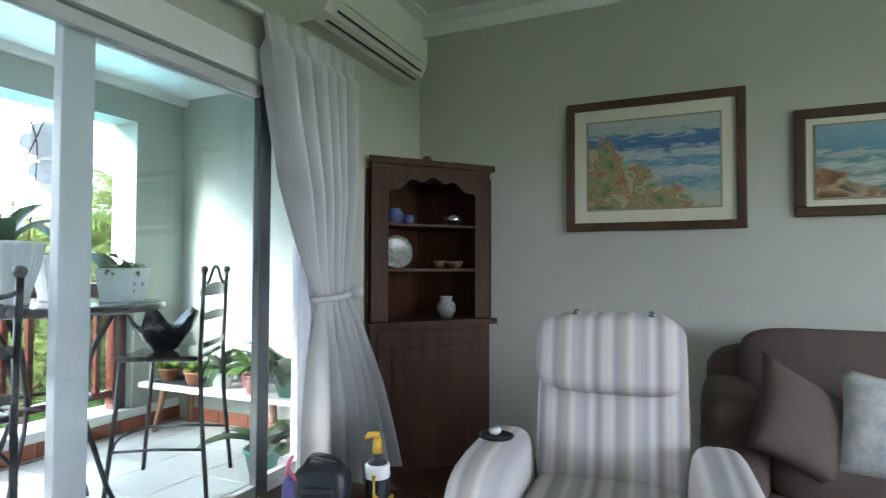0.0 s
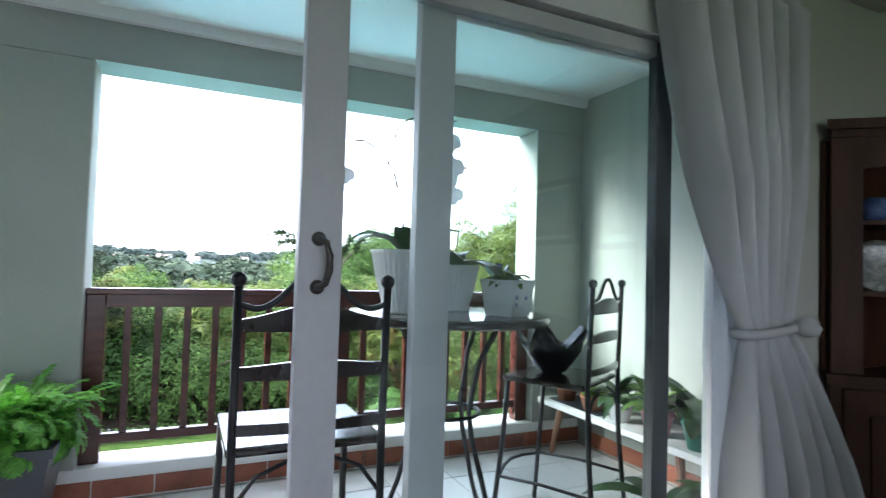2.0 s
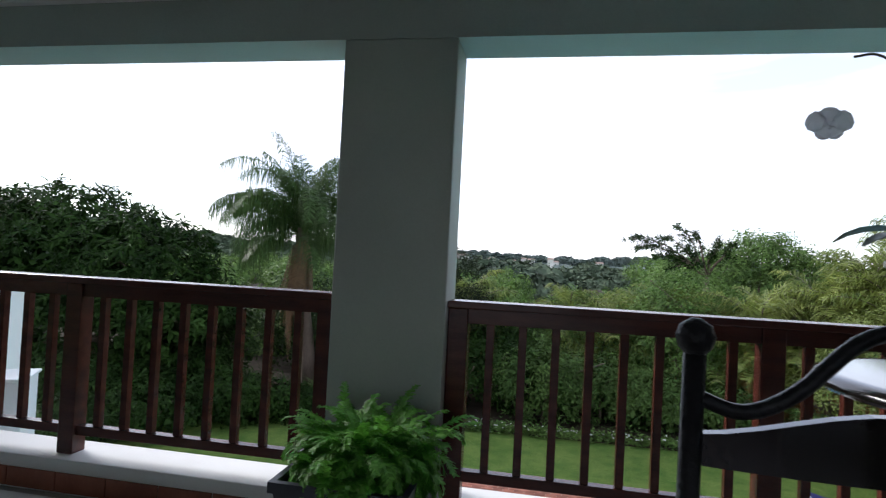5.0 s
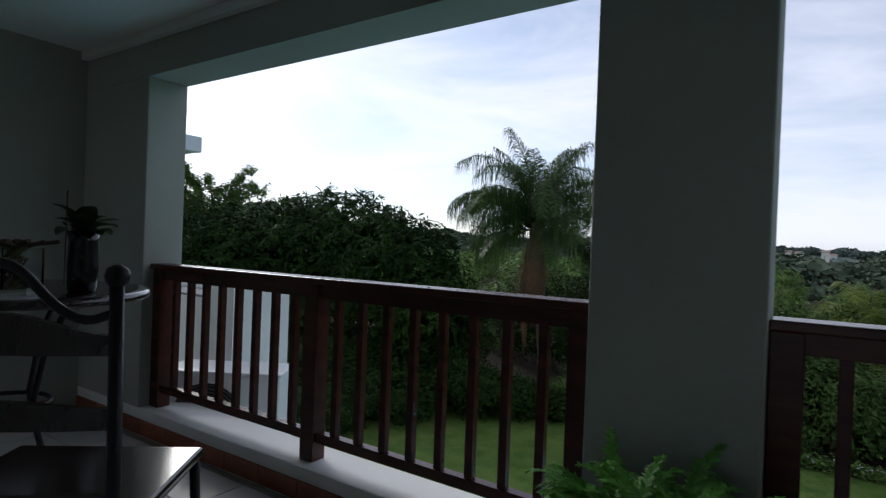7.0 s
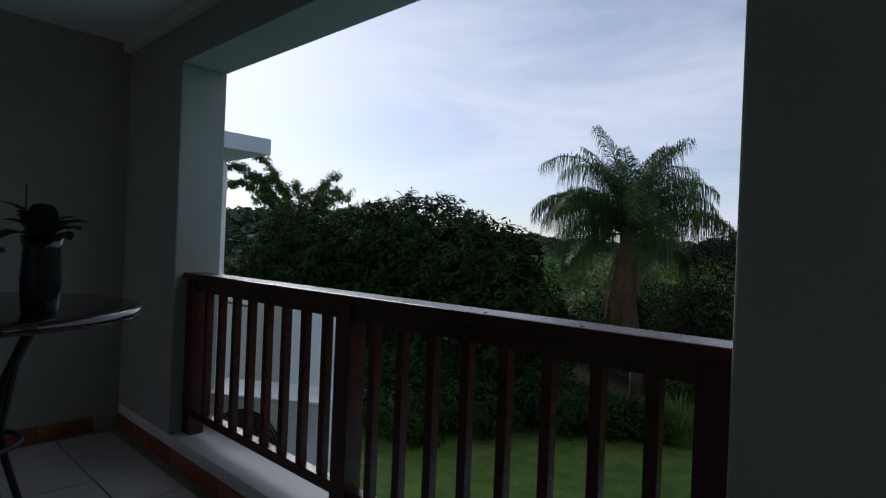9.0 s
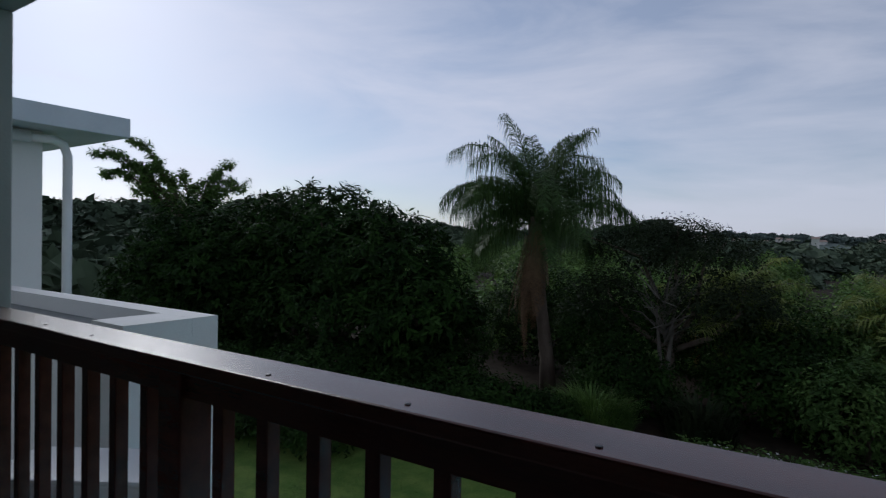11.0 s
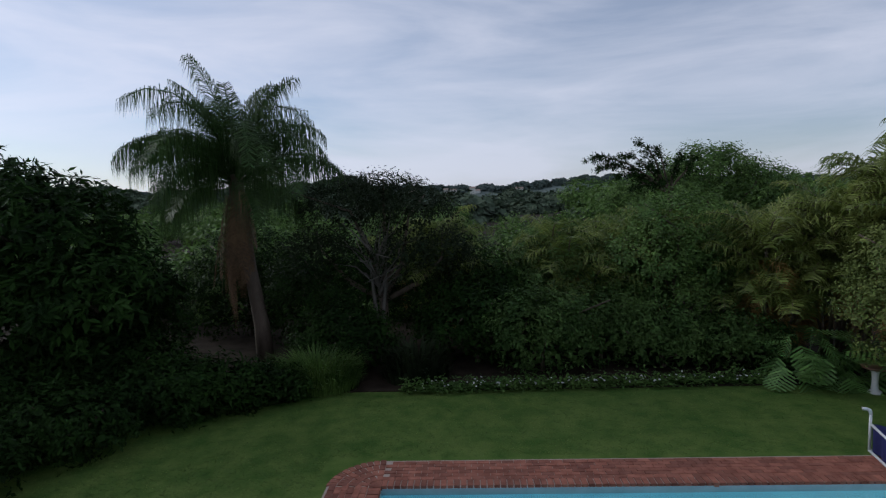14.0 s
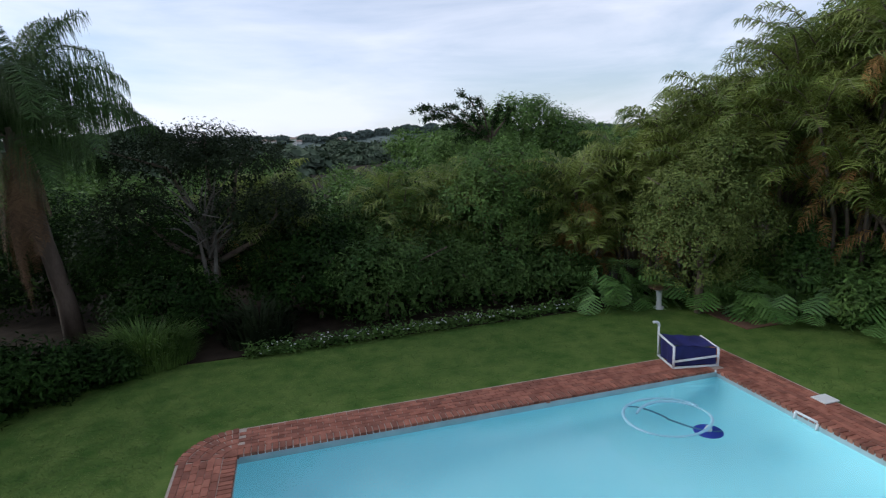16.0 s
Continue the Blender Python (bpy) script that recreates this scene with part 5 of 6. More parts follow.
part("body", box(-0.13, 0.13, -0.28, 0.25, 0.0005, 0.006), PLANTERM, tray)

# vases on the second table
GLASSV = glass("thick_vase_glass", (0.85, 0.9, 0.92), 0.02, 1.5)
gv = thing("glass_vase", "square clear glass vase with dark roots", "vase", (-1.78, 4.08, 1.073), 15)
part("body", bx(bx(bx(bx(box(-0.075, 0.075, -0.075, 0.075, 0, 0.02), -0.075, -0.068, -0.075, 0.075, 0.02, 0.17), 0.068, 0.075, -0.075, 0.075, 0.02, 0.17), -0.068, 0.068, -0.075, -0.068, 0.02, 0.17), -0.068, 0.068, 0.068, 0.075, 0.02, 0.17), GLASSV, gv)
bm = bmesh.new()
rng = np.random.default_rng(31)
for k in range(16):
    p = [Vector((rng.uniform(-0.05, 0.05), rng.uniform(-0.05, 0.05), 0.025 + 0.05 * i)) for i in range(4)]
    tube(bm, p + [p[-1] + Vector((rng.normal(0, 0.05), rng.normal(0, 0.05), 0.02))], 0.008, 5)
tagged(part("root_mass", bm, BARK, gv), "", "", "", "stuff")
tv = thing("tall_vase", "dark tall vase with leafy sprig", "vase", (-1.72, 4.30, 1.073))
part("body", lathe(bmesh.new(), [(0.045, 0), (0.05, 0.01), (0.055, 0.1), (0.05, 0.2), (0.058, 0.24), (0.052, 0.24)], 24), BOWLM, tv, "", True)
bm = bmesh.new()
for k in range(14):
    strap_leaf(bm, (0, 0, 0.22), rng.uniform(0, math.tau), rng.uniform(0.09, 0.17), 0.04, rng.uniform(0.4, 1.4), 1.2, 6)
part("foliage", bm, ORCH, tv, "", True)
bm = bmesh.new()
tube(bm, [(-0.08, -0.03, 0.02), (-0.075, -0.03, 0.40)], 0.003, 5)
part("stick", bm, STEMM, tv)

# floor tiles and skirting of the balcony
tile = mesh_of(box(-0.197, 0.197, -0.197, 0.197, -0.010, 0.0, 0.0015), "tile")
tile.materials.append(TILEW)
fl = bpy.data.objects["floor"]
for i in range(19):
    for j in range(5):
        o = new("tile", tile)
        o.parent = fl
        o.location = (-3.66 + i * 0.4 + 0.06, 3.46 + j * 0.4 - 0.02, 0.0)
        if j == 4:
            o.scale = (1, 0.78, 1)
            o.location.y -= 0.04
sk = mesh_of(box(-0.147, 0.147, -0.005, 0.005, 0.0, 0.10, 0.002), "skirting_tile")
sk.materials.append(TERRA)
for i in range(26):
    o = new("skirting_tile", sk)
    o.parent = bpy.data.objects["wall_front_parapet"]
    o.location = (-3.70 + i * 0.30, Y0 - 0.007, 0.0)
for nm, x, sgn in (("wall_east", HX - 0.007, 1), ("wall_west", -HX + 0.007, -1)):
    for i in range(6):
        o = new("skirting_tile", sk)
        o.parent = bpy.data.objects[nm]
        o.location, o.rotation_euler = (x, 3.42 + i * 0.30, 0.0), (0, 0, radians(90))

# ---- lounge things ----
CURT = mat("cream_curtain_cloth", (0.52, 0.53, 0.54), (0.60, 0.61, 0.62), 3.0, 0.85, 0.25, 300, leafy=0.12)
cur = thing("curtain", "cream tied-back curtain with a gathered heading", "curtain", (0, 3.02, 0))
bm = bmesh.new()
NU, NV = 110, 48
rows = []
for j in range(NV + 1):
    z = 0.05 + (2.36 - 0.05) * j / NV
    if z > 1.10:
        s = (z - 1.10) / 1.26
        xl, xr = 2.76 - 0.42 * s ** 0.75, 2.98 + 0.06 * s
    else:
        s = (1.10 - z) / 1.05
        xl, xr = 2.76 - 0.06 * s, 2.98 + 0.52 * s ** 0.8
    amp = 0.024 + 0.050 * min(1, abs(z - 1.10) / 0.5)
    if z > 2.24:
        amp = 0.022
    row = []
    for i in range(NU + 1):
        u = i / NU
        ph = u * 6.0 * math.tau + 1.1 * math.sin(z * 1.5 + u * 5) + 0.5 * math.sin(u * 11)
        fine = 0.008 * math.sin(u * 150) if z > 2.22 else 0.006 * math.sin(u * 60 + z * 3)
        row.append(bm.verts.new((xl + (xr - xl) * u + 0.012 * math.cos(ph), amp * math.sin(ph) + fine - 0.02, z)))
    rows.append(row)
for r0, r1 in zip(rows, rows[1:]):
    for i in range(NU):
        bm.faces.new((r0[i], r0[i + 1], r1[i + 1], r1[i]))
part("cloth", bm, CURT, cur, "", True)
bm = bmesh.new()
tube(bm, [(2.87 + 0.135 * math.cos(k * math.tau / 20), -0.02 + 0.062 * math.sin(k * math.tau / 20), 1.10 + 0.015 * math.cos(k * math.tau / 20)) for k in range(21)], 0.017, 8)
part("tieback", bm, CURT, cur, "", True)
part("tie_knot", lathe(bmesh.new(), [(0.01, -0.03), (0.035, -0.02), (0.045, 0.0), (0.03, 0.03), (0.008, 0.04)], 14, (2.99, -0.09, 1.11)), CURT, cur, "", True)
part("rail", box(2.2, 3.1, 0.02, 0.05, 2.36, 2.385, 0.004), FRAMEP, cur)
liner = thing("sheer_lining", "white sheer lining hanging beside the door", "curtain", (2.70, 3.07, 0))
bm = bmesh.new()
rows = [[bm.verts.new((0.0 + 0.30 * u / 20 * (1 if z < 1.2 else 0.25), 0.02 * math.sin(u * 1.1), z)) for u in range(21)] for z in (0.06, 0.5, 1.0, 1.3)]
for r0, r1 in zip(rows, rows[1:]):
    for i in range(20):
        bm.faces.new((r0[i], r0[i + 1], r1[i + 1], r1[i]))
part("cloth", bm, mat("white_sheer", (0.66, 0.68, 0.72), (0.74, 0.76, 0.8), 3, 0.8, 0.1, 200, leafy=0.35), liner, "", True)

ACM = mat("warm_white_plastic", (0.62, 0.61, 0.57), (0.68, 0.67, 0.63), 1.5, 0.4, 0.02, 40)
acu = thing("air_conditioner", "white wall-mounted air conditioner above the curtain", "air conditioner", (2.72, 3.118, 2.47))
bm = bmesh.new()
prof = [(0, 0), (-0.10, 0.0), (-0.17, 0.035), (-0.205, 0.10), (-0.21, 0.20), (-0.20, 0.27), (-0.17, 0.30), (0, 0.30)]
ends = [[bm.verts.new((x, y, z)) for y, z in prof] for x in (0.0, 0.02, 1.06, 1.08)]
for k, s in ((0, 0.96), (3, 0.96)):
    for v in ends[k]:
        v.co.y *= s
for r0, r1 in zip(ends, ends[1:]):
    for k in range(len(prof)):
        j = (k + 1) % len(prof)
        bm.faces.new((r0[k], r0[j], r1[j], r1[k]))
bm.faces.new(ends[0])
bm.faces.new(list(reversed(ends[-1])))
bmesh.ops.recalc_face_normals(bm, faces=bm.faces[:])
part("casing", bm, ACM, acu)
part("outlet_slot", bx(bmesh.new(), 0.08, 1.0, -0.004, 0.004, -0.022, 0.022, 0.003, pose(0, -0.186, 0.062, -58)), IRON, acu, "dark air outlet slot")
part("louvre", bx(bmesh.new(), 0.06, 1.02, -0.003, 0.003, -0.012, 0.012, 0.002, pose(0, -0.140, 0.013, -70)), IRON, acu)
part("front_panel", bx(bmesh.new(), 0.025, 1.055, -0.004, 0.002, 0.0, 0.16, 0.003, pose(0, -0.210, 0.105, 2)), ACM, acu)

# paintings
FRAMEW = mat("dark_picture_frame_wood", (0.045, 0.022, 0.012), (0.085, 0.045, 0.024), 5.0, 0.4, 0.1, 50)
MATB = mat("cream_mount_board", (0.62, 0.60, 0.50), (0.68, 0.66, 0.56), 2.0, 0.8, 0.03, 120)
GILT = mat("dull_gilt_slip", (0.24, 0.22, 0.15), (0.34, 0.31, 0.22), 6, 0.5, 0.05, 60)


def art(name, w, h, sea, rocks, edge, scale):
    """Loosely brushed sea in bands from foam up to sky, with broken rocks rising at one side."""
    m = bpy.data.materials.new(name)
    m.use_nodes = True
    n, l = m.node_tree.nodes, m.node_tree.links

    def math_node(op, x, y=None, z=None):
        q = n.new("ShaderNodeMath")
        q.operation = op
        for k, v in enumerate((x, y, z)):
            if v is None:
                continue
            if isinstance(v, (int, float)):
                q.inputs[k].default_value = v
            else:
                l.new(v, q.inputs[k])
        return q.outputs[0]

    def brush(s, stretch):
        mpn = n.new("ShaderNodeMapping")
        mpn.inputs["Scale"].default_value = stretch
        nz = n.new("ShaderNodeTexNoise")
        nz.inputs["Scale"].default_value, nz.inputs["Detail"].default_value, nz.inputs["Distortion"].default_value = s, 4, 0.6
        l.new(g.outputs["Object"], mpn.inputs[0])
        l.new(mpn.outputs[0], nz.inputs["Vector"])
        return nz.outputs["Fac"]

    def ramp(src, tones):
        r = n.new("ShaderNodeValToRGB")
        r.color_ramp.elements.remove(r.color_ramp.elements[1])
        for i, (p, c) in enumerate(tones):
            e = r.color_ramp.elements[0] if i == 0 else r.color_ramp.elements.new(p)
            e.position, e.color = p, (*c, 1)
        l.new(src, r.inputs["Fac"])
        return r.outputs["Color"]

    g = n.new("ShaderNodeTexCoord")
    sp = n.new("ShaderNodeSeparateXYZ")
    l.new(g.outputs["Object"], sp.inputs[0])
    u = math_node("MULTIPLY", sp.outputs[1], 1 / w)
    v = math_node("MULTIPLY", sp.outputs[2], 1 / h)
    wave = brush(scale, (1, 1, 4))
    sea_c = ramp(math_node("MULTIPLY_ADD", wave, 0.34, math_node("ADD", v, -0.17)), sea)
    rock_c = ramp(brush(scale * 0.95, (1, 1, 1.3)), rocks)
    d = math_node("SUBTRACT", u, v)
    d = math_node("MULTIPLY_ADD", brush(scale * 0.8, (1, 1, 1)), 0.8, d)
    mask = math_node("SMOOTH_MIN", math_node("MAXIMUM", math_node("MULTIPLY_ADD", d, 9.0, -9.0 * edge), 0.0), 1.0, 0.1)
    mx = n.new("ShaderNodeMixRGB")
    l.new(mask, mx.inputs[0])
    l.new(sea_c, mx.inputs[1])
    l.new(rock_c, mx.inputs[2])
    l.new(mx.outputs[0], n["Principled BSDF"].inputs["Base Color"])
    n["Principled BSDF"].inputs["Roughness"].default_value = 0.6
    return m


SEA1 = art("coast_painting", 0.746, 0.541, ((0.0, (0.42, 0.44, 0.32)), (0.15, (0.36, 0.44, 0.40)), (0.28, (0.12, 0.26, 0.36)), (0.40, (0.46, 0.50, 0.50)), (0.50, (0.10, 0.26, 0.40)), (0.60, (0.44, 0.50, 0.50)), (0.70, (0.05, 0.14, 0.30)), (0.80, (0.08, 0.20, 0.36)), (0.84, (0.34, 0.40, 0.40)), (1.0, (0.40, 0.44, 0.42))),
           ((0.30, (0.08, 0.14, 0.05)), (0.42, (0.20, 0.25, 0.10)), (0.48, (0.34, 0.28, 0.15)), (0.54, (0.30, 0.13, 0.06)), (0.60, (0.44, 0.40, 0.26)), (0.70, (0.16, 0.24, 0.13))), 0.50, 9.0)
SEA2 = art("surf_painting", 0.72, 0.39, ((0.0, (0.06, 0.12, 0.10)), (0.12, (0.10, 0.20, 0.18)), (0.22, (0.50, 0.52, 0.48)), (0.32, (0.14, 0.25, 0.22)), (0.42, (0.46, 0.50, 0.46)), (0.52, (0.10, 0.24, 0.26)), (0.60, (0.38, 0.42, 0.38)), (0.66, (0.12, 0.26, 0.34)), (1.0, (0.22, 0.36, 0.44))),
           ((0.32, (0.10, 0.06, 0.03)), (0.46, (0.26, 0.13, 0.06)), (0.56, (0.40, 0.32, 0.2)), (0.68, (0.14, 0.1, 0.06))), 0.86, 9.0)


def painting(y0, y1, z0, z1, fw, mw, pic, label):
    w, h = y1 - y0, z1 - z0
    t = thing("framed_painting", label, "painting", (WX - 0.001, y0, z0), 0, "seascape paintings")
    for b in ((0, w, 0, fw), (0, w, h - fw, h), (0, fw, fw, h - fw), (w - fw, w, fw, h - fw)):
        part("frame", box(-0.032, 0, b[0], b[1], b[2], b[3], 0.006), FRAMEW, t)
    part("mount", box(-0.014, -0.002, fw, w - fw, fw, h - fw), MATB, t)
    part("slip", box(-0.017, -0.0145, fw + mw - 0.012, w - fw - mw + 0.012, fw + mw - 0.012, h - fw - mw + 0.012), GILT, t)
    p = part("picture", box(-0.0035, 0, 0, w - 2 * (fw + mw), 0, h - 2 * (fw + mw)), pic, t, "loosely painted seascape")
    p.matrix_basis = pose(-0.0175, fw + mw, fw + mw)


painting(1.03, 2.05, 1.475, 2.29, 0.052, 0.085, SEA1, "framed seascape painting of rocks and waves")
painting(-0.12, 0.80, 1.53, 2.12, 0.055, 0.045, SEA2, "framed seascape painting of breaking surf")

# corner cabinet
CABW = mat("warm_brown_cabinet_wood", (0.036, 0.015, 0.008), (0.068, 0.029, 0.014), 2.5, 0.55, 0.1, 40, stretch=(6, 6, 1), spec=0.2)
cab = thing("corner_cabinet", "brown wooden corner cabinet with open arched shelves", "cabinet", (3.36, 3.07, 0), -40)
FW = 0.82                              # width of its front, along local x; the corner lies towards +y


def cab_slab(z0, z1, grow=0.0, front=0.0):
    bm = bmesh.new()
    pts = [(-grow, -front), (FW + grow, -front), (FW + 0.02, 0.055), (0.510, 0.490), (0.0, 0.03)]
    lo, hi = [[bm.verts.new((x, y, z)) for x, y in pts] for z in (z0, z1)]
    for k in range(5):
        bm.faces.new((lo[k], lo[(k + 1) % 5], hi[(k + 1) % 5], hi[k]))
    bm.faces.new(list(reversed(lo)))
    bm.faces.new(hi)
    return bm


part("base", cab_slab(0, 0.08, 0.0, 0.0), CABW, cab)
cab_door = part("lower_door", box(0.04, FW - 0.04, -0.012, 0.008, 0.10, 0.86, 0.006), CABW, cab)
part("lower_panel", box(0.13, FW - 0.13, -0.020, -0.0125, 0.20, 0.76, 0.006), CABW, cab_door)
part("lower_body", cab_slab(0.081, 0.88), CABW, cab)
part("ledge", cab_slab(0.881, 0.915, 0.03, 0.05), CABW, cab)
for sx in (0.0, FW - 0.11):
    part("stile", box(sx, sx + 0.11, -0.005, 0.018, 0.916, 1.845, 0.002), CABW, cab)
for z in (1.22, 1.50):
    part("shelf", cab_slab(z, z + 0.018), CABW, cab)
for p, q in (((0.0, 0.03), (0.510, 0.490)), ((0.510, 0.490), (FW + 0.02, 0.055))):
    bm = bmesh.new()
    d = (Vector(q) - Vector(p)).normalized()
    nn = Vector((-d.y, d.x)) * 0.012
    lo, hi = [[bm.verts.new((c.x, c.y, z)) for c in (Vector(p) - d * 0.02, Vector(q) + d * 0.02, Vector(q) + d * 0.02 + nn, Vector(p) - d * 0.02 + nn)] for z in (0.916, 1.84)]
    for k in range(4):
        bm.faces.new((lo[k], lo[(k + 1) % 4], hi[(k + 1) % 4], hi[k]))
    bm.faces.new(list(reversed(lo)))
    bm.faces.new(hi)
    part("back_panel", bm, CABW, cab)
bm = bmesh.new()
N = 24
lo, hi = [], []
for yy in (-0.005, 0.018):
    a = [bm.verts.new((0.11 + (FW - 0.22) * i / N, yy, 1.70 + 0.095 * (1 - abs(i / N * 2 - 1) ** 2.2) + 0.016 * math.cos(i / N * math.tau * 4))) for i in range(N + 1)]
    b = [bm.verts.new((0.11 + (FW - 0.22) * i / N, yy, 1.845)) for i in range(N + 1)]
    lo.append(a)
    hi.append(b)
for i in range(N):
    bm.faces.new((lo[0][i], lo[0][i + 1], hi[0][i + 1], hi[0][i]))
    bm.faces.new((lo[1][i + 1], lo[1][i], hi[1][i], hi[1][i + 1]))
    bm.faces.new((lo[0][i + 1], lo[0][i], lo[1][i], lo[1][i + 1]))
part("arch", bm, CABW, cab)
part("top", cab_slab(1.846, 1.875, 0.0, 0.01), CABW, cab)
part("crown_moulding", cab_slab(1.876, 1.915, 0.025, 0.03), CABW, cab)
cm = pose(3.36, 3.07, 0, 0, 0, -40)


def on_shelf(u, d, z):
    return tuple(cm @ Vector((u, d, z)))


def shelf_thing(name, label, cat, u, d, z, profile, material, tip=0, seg=22):
    t = thing(name, label, cat, (0, 0, 0))
    t.matrix_world = Matrix.Translation(on_shelf(u, d, z)) @ pose(0, 0, 0, tip, 0, -40)
    part("body", lathe(bmesh.new(), profile, seg), material, t, "", True)
    return t


PATT = mat("patterned_china", (0.16, 0.18, 0.19), (0.36, 0.36, 0.33), 40.0, 0.25, 0.02, 80)
BLUEG = mat("blue_china", (0.05, 0.08, 0.22), (0.12, 0.17, 0.32), 20.0, 0.25, 0.02, 80)
BRONZE = mat("brown_pottery", (0.12, 0.06, 0.04), (0.20, 0.11, 0.07), 12.0, 0.4, 0.1, 60)
pl = shelf_thing("display_plate", "pale patterned china plate propped on the shelf", "plate", 0.20, 0.10, 1.34, [(0.005, 0), (0.05, 0.001), (0.08, 0.008), (0.105, 0.016), (0.106, 0.019), (0.08, 0.012), (0.01, 0.005)], PATT, 80, 30)
shelf_thing("blue_jar", "blue china jar on the top shelf", "jar", 0.20, 0.12, 1.519, [(0.03, 0), (0.055, 0.03), (0.055, 0.07), (0.035, 0.09), (0.035, 0.1)], BLUEG)
shelf_thing("blue_cup", "small blue china cup on the shelf", "cup", 0.30, 0.13, 1.519, [(0.02, 0), (0.03, 0.02), (0.034, 0.06), (0.03, 0.06)], BLUEG)
shelf_thing("silver_teapot", "shiny metal pot on the top shelf", "teapot", 0.60, 0.11, 1.519, [(0.04, 0), (0.065, 0.03), (0.065, 0.06), (0.03, 0.085), (0.012, 0.1)], mat("polished_metal", (0.45, 0.45, 0.45), (0.6, 0.6, 0.6), 10, 0.22, 0.02, 60, metal=1.0))
shelf_thing("brown_bowl", "small brown pottery bowl on the shelf", "bowl", 0.62, 0.12, 1.239, [(0.03, 0), (0.055, 0.03), (0.06, 0.05), (0.05, 0.045)], BRONZE)
shelf_thing("brown_cup", "small brown pottery cup on the shelf", "cup", 0.52, 0.14, 1.239, [(0.03, 0), (0.04, 0.05), (0.036, 0.05)], BRONZE)
shelf_thing("china_jug", "cream china jug on the lower shelf", "jug", 0.56, 0.12, 0.917, [(0.04, 0), (0.065, 0.05), (0.06, 0.09), (0.035, 0.12), (0.045, 0.14), (0.035, 0.135)], PATT)
shelf_thing("wooden_ball", "small dark wooden ball on the cabinet top", "ornament", 0.42, 0.12, 1.916, [(0.012, 0), (0.03, 0.012), (0.034, 0.03), (0.022, 0.052), (0.006, 0.058)], FRAMEW)

# recliner
STRIPE = mat("striped_recliner_cloth", (0.46, 0.43, 0.40), (0.58, 0.56, 0.53), 2.0, 0.9, 0.2, 160)
sn, sl = STRIPE.node_tree.nodes, STRIPE.node_tree.links
stc = sn.new("ShaderNodeTexCoord")
ssp = sn.new("ShaderNodeSeparateXYZ")
sl.new(stc.outputs["Object"], ssp.inputs[0])
swv = sn.new("ShaderNodeMath")
swv.operation = "MULTIPLY"
swv.inputs[1].default_value = 4.6
sl.new(ssp.outputs[1], swv.inputs[0])
sfr = sn.new("ShaderNodeMath")
sfr.operation = "FRACT"
sl.new(swv.outputs[0], sfr.inputs[0])
srp = sn.new("ShaderNodeValToRGB")
srp.color_ramp.interpolation = "EASE"
srp.color_ramp.elements[0].color, srp.color_ramp.elements[1].color = (0.60, 0.57, 0.53, 1), (0.56, 0.55, 0.55, 1)
for p, c in ((0.14, (0.34, 0.31, 0.32)), (0.26, (0.62, 0.61, 0.60)), (0.36, (0.42, 0.40, 0.42)), (0.50, (0.50, 0.48, 0.47)), (0.58, (0.66, 0.64, 0.60)), (0.70, (0.44, 0.39, 0.34)), (0.82, (0.36, 0.34, 0.36)), (0.92, (0.62, 0.60, 0.57))):
    el = srp.color_ramp.elements.new(p)
    el.color = (*c, 1)
sl.new(sfr.outputs[0], srp.inputs[0])
sl.new(srp.outputs[0], sn["Principled BSDF"].inputs["Base Color"])


def cushion(bm, cx, cy, cz, sx, sy, sz, m=None, n=3.2, res=14):
    """A puffed pillow-like block (superellipsoid)."""
    rows = []
    for i in range(res + 1):
        v = -math.pi / 2 + math.pi * i / res
        row = []
        for k in range(res * 2):
            u = k * math.tau / (res * 2)

            def pw(t):
                return math.copysign(abs(t) ** (2 / n), t)
            p = Vector((sx * pw(math.cos(v)) * pw(math.cos(u)), sy * pw(math.cos(v)) * pw(math.sin(u)), sz * pw(math.sin(v))))
            if m is not None:
                p = m @ p
            row.append(bm.verts.new(p + Vector((cx, cy, cz))))
        rows.append(row)
    for r0, r1 in zip(rows, rows[1:]):
        for k in range(res * 2):
            q = (k + 1) % (res * 2)
            bm.faces.new((r0[k], r0[q], r1[q], r1[k]))
    bmesh.ops.remove_doubles(bm, verts=bm.verts[:], dist=0.0004)
    return bm


rec = thing("recliner", "striped cream and grey fabric recliner armchair", "armchair", (2.72, 1.62, 0), 4)
lean = pose(0, 0, 0, 0, 14, 0).to_3x3()
part("backrest", cushion(bmesh.new(), 0.06, -0.01, 0.69, 0.10, 0.28, 0.385, lean, 5.5), STRIPE, rec, "", True)
part("headrest", cushion(bmesh.new(), 0.0, -0.01, 0.915, 0.135, 0.272, 0.145, lean, 4.6), STRIPE, rec, "", True)
for yy in (-0.16, 0.13):
    bm = bmesh.new()
    tube(bm, [(0.24, yy, 0.96), (0.21, yy, 1.045), (0.13, yy, 1.066), (0.05, yy, 1.052), (-0.04, yy, 1.03)], 0.014, 6)
    part("headrest_strap", bm, mat("dark_strap", (0.10, 0.09, 0.09), (0.16, 0.15, 0.15), 9, 0.8, 0.1, 90), rec)
part("seat", cushion(bmesh.new(), -0.30, 0, 0.38, 0.33, 0.27, 0.10, None, 5), STRIPE, rec, "", True)
for yy in (-0.375, 0.375):
    part("arm", cushion(bmesh.new(), -0.28, yy, 0.32, 0.37, 0.105, 0.315, None, 4), STRIPE, rec, "", True)
part("skirt", box(-0.58, 0.14, -0.28, 0.28, 0.02, 0.30, 0.02), STRIPE, rec)
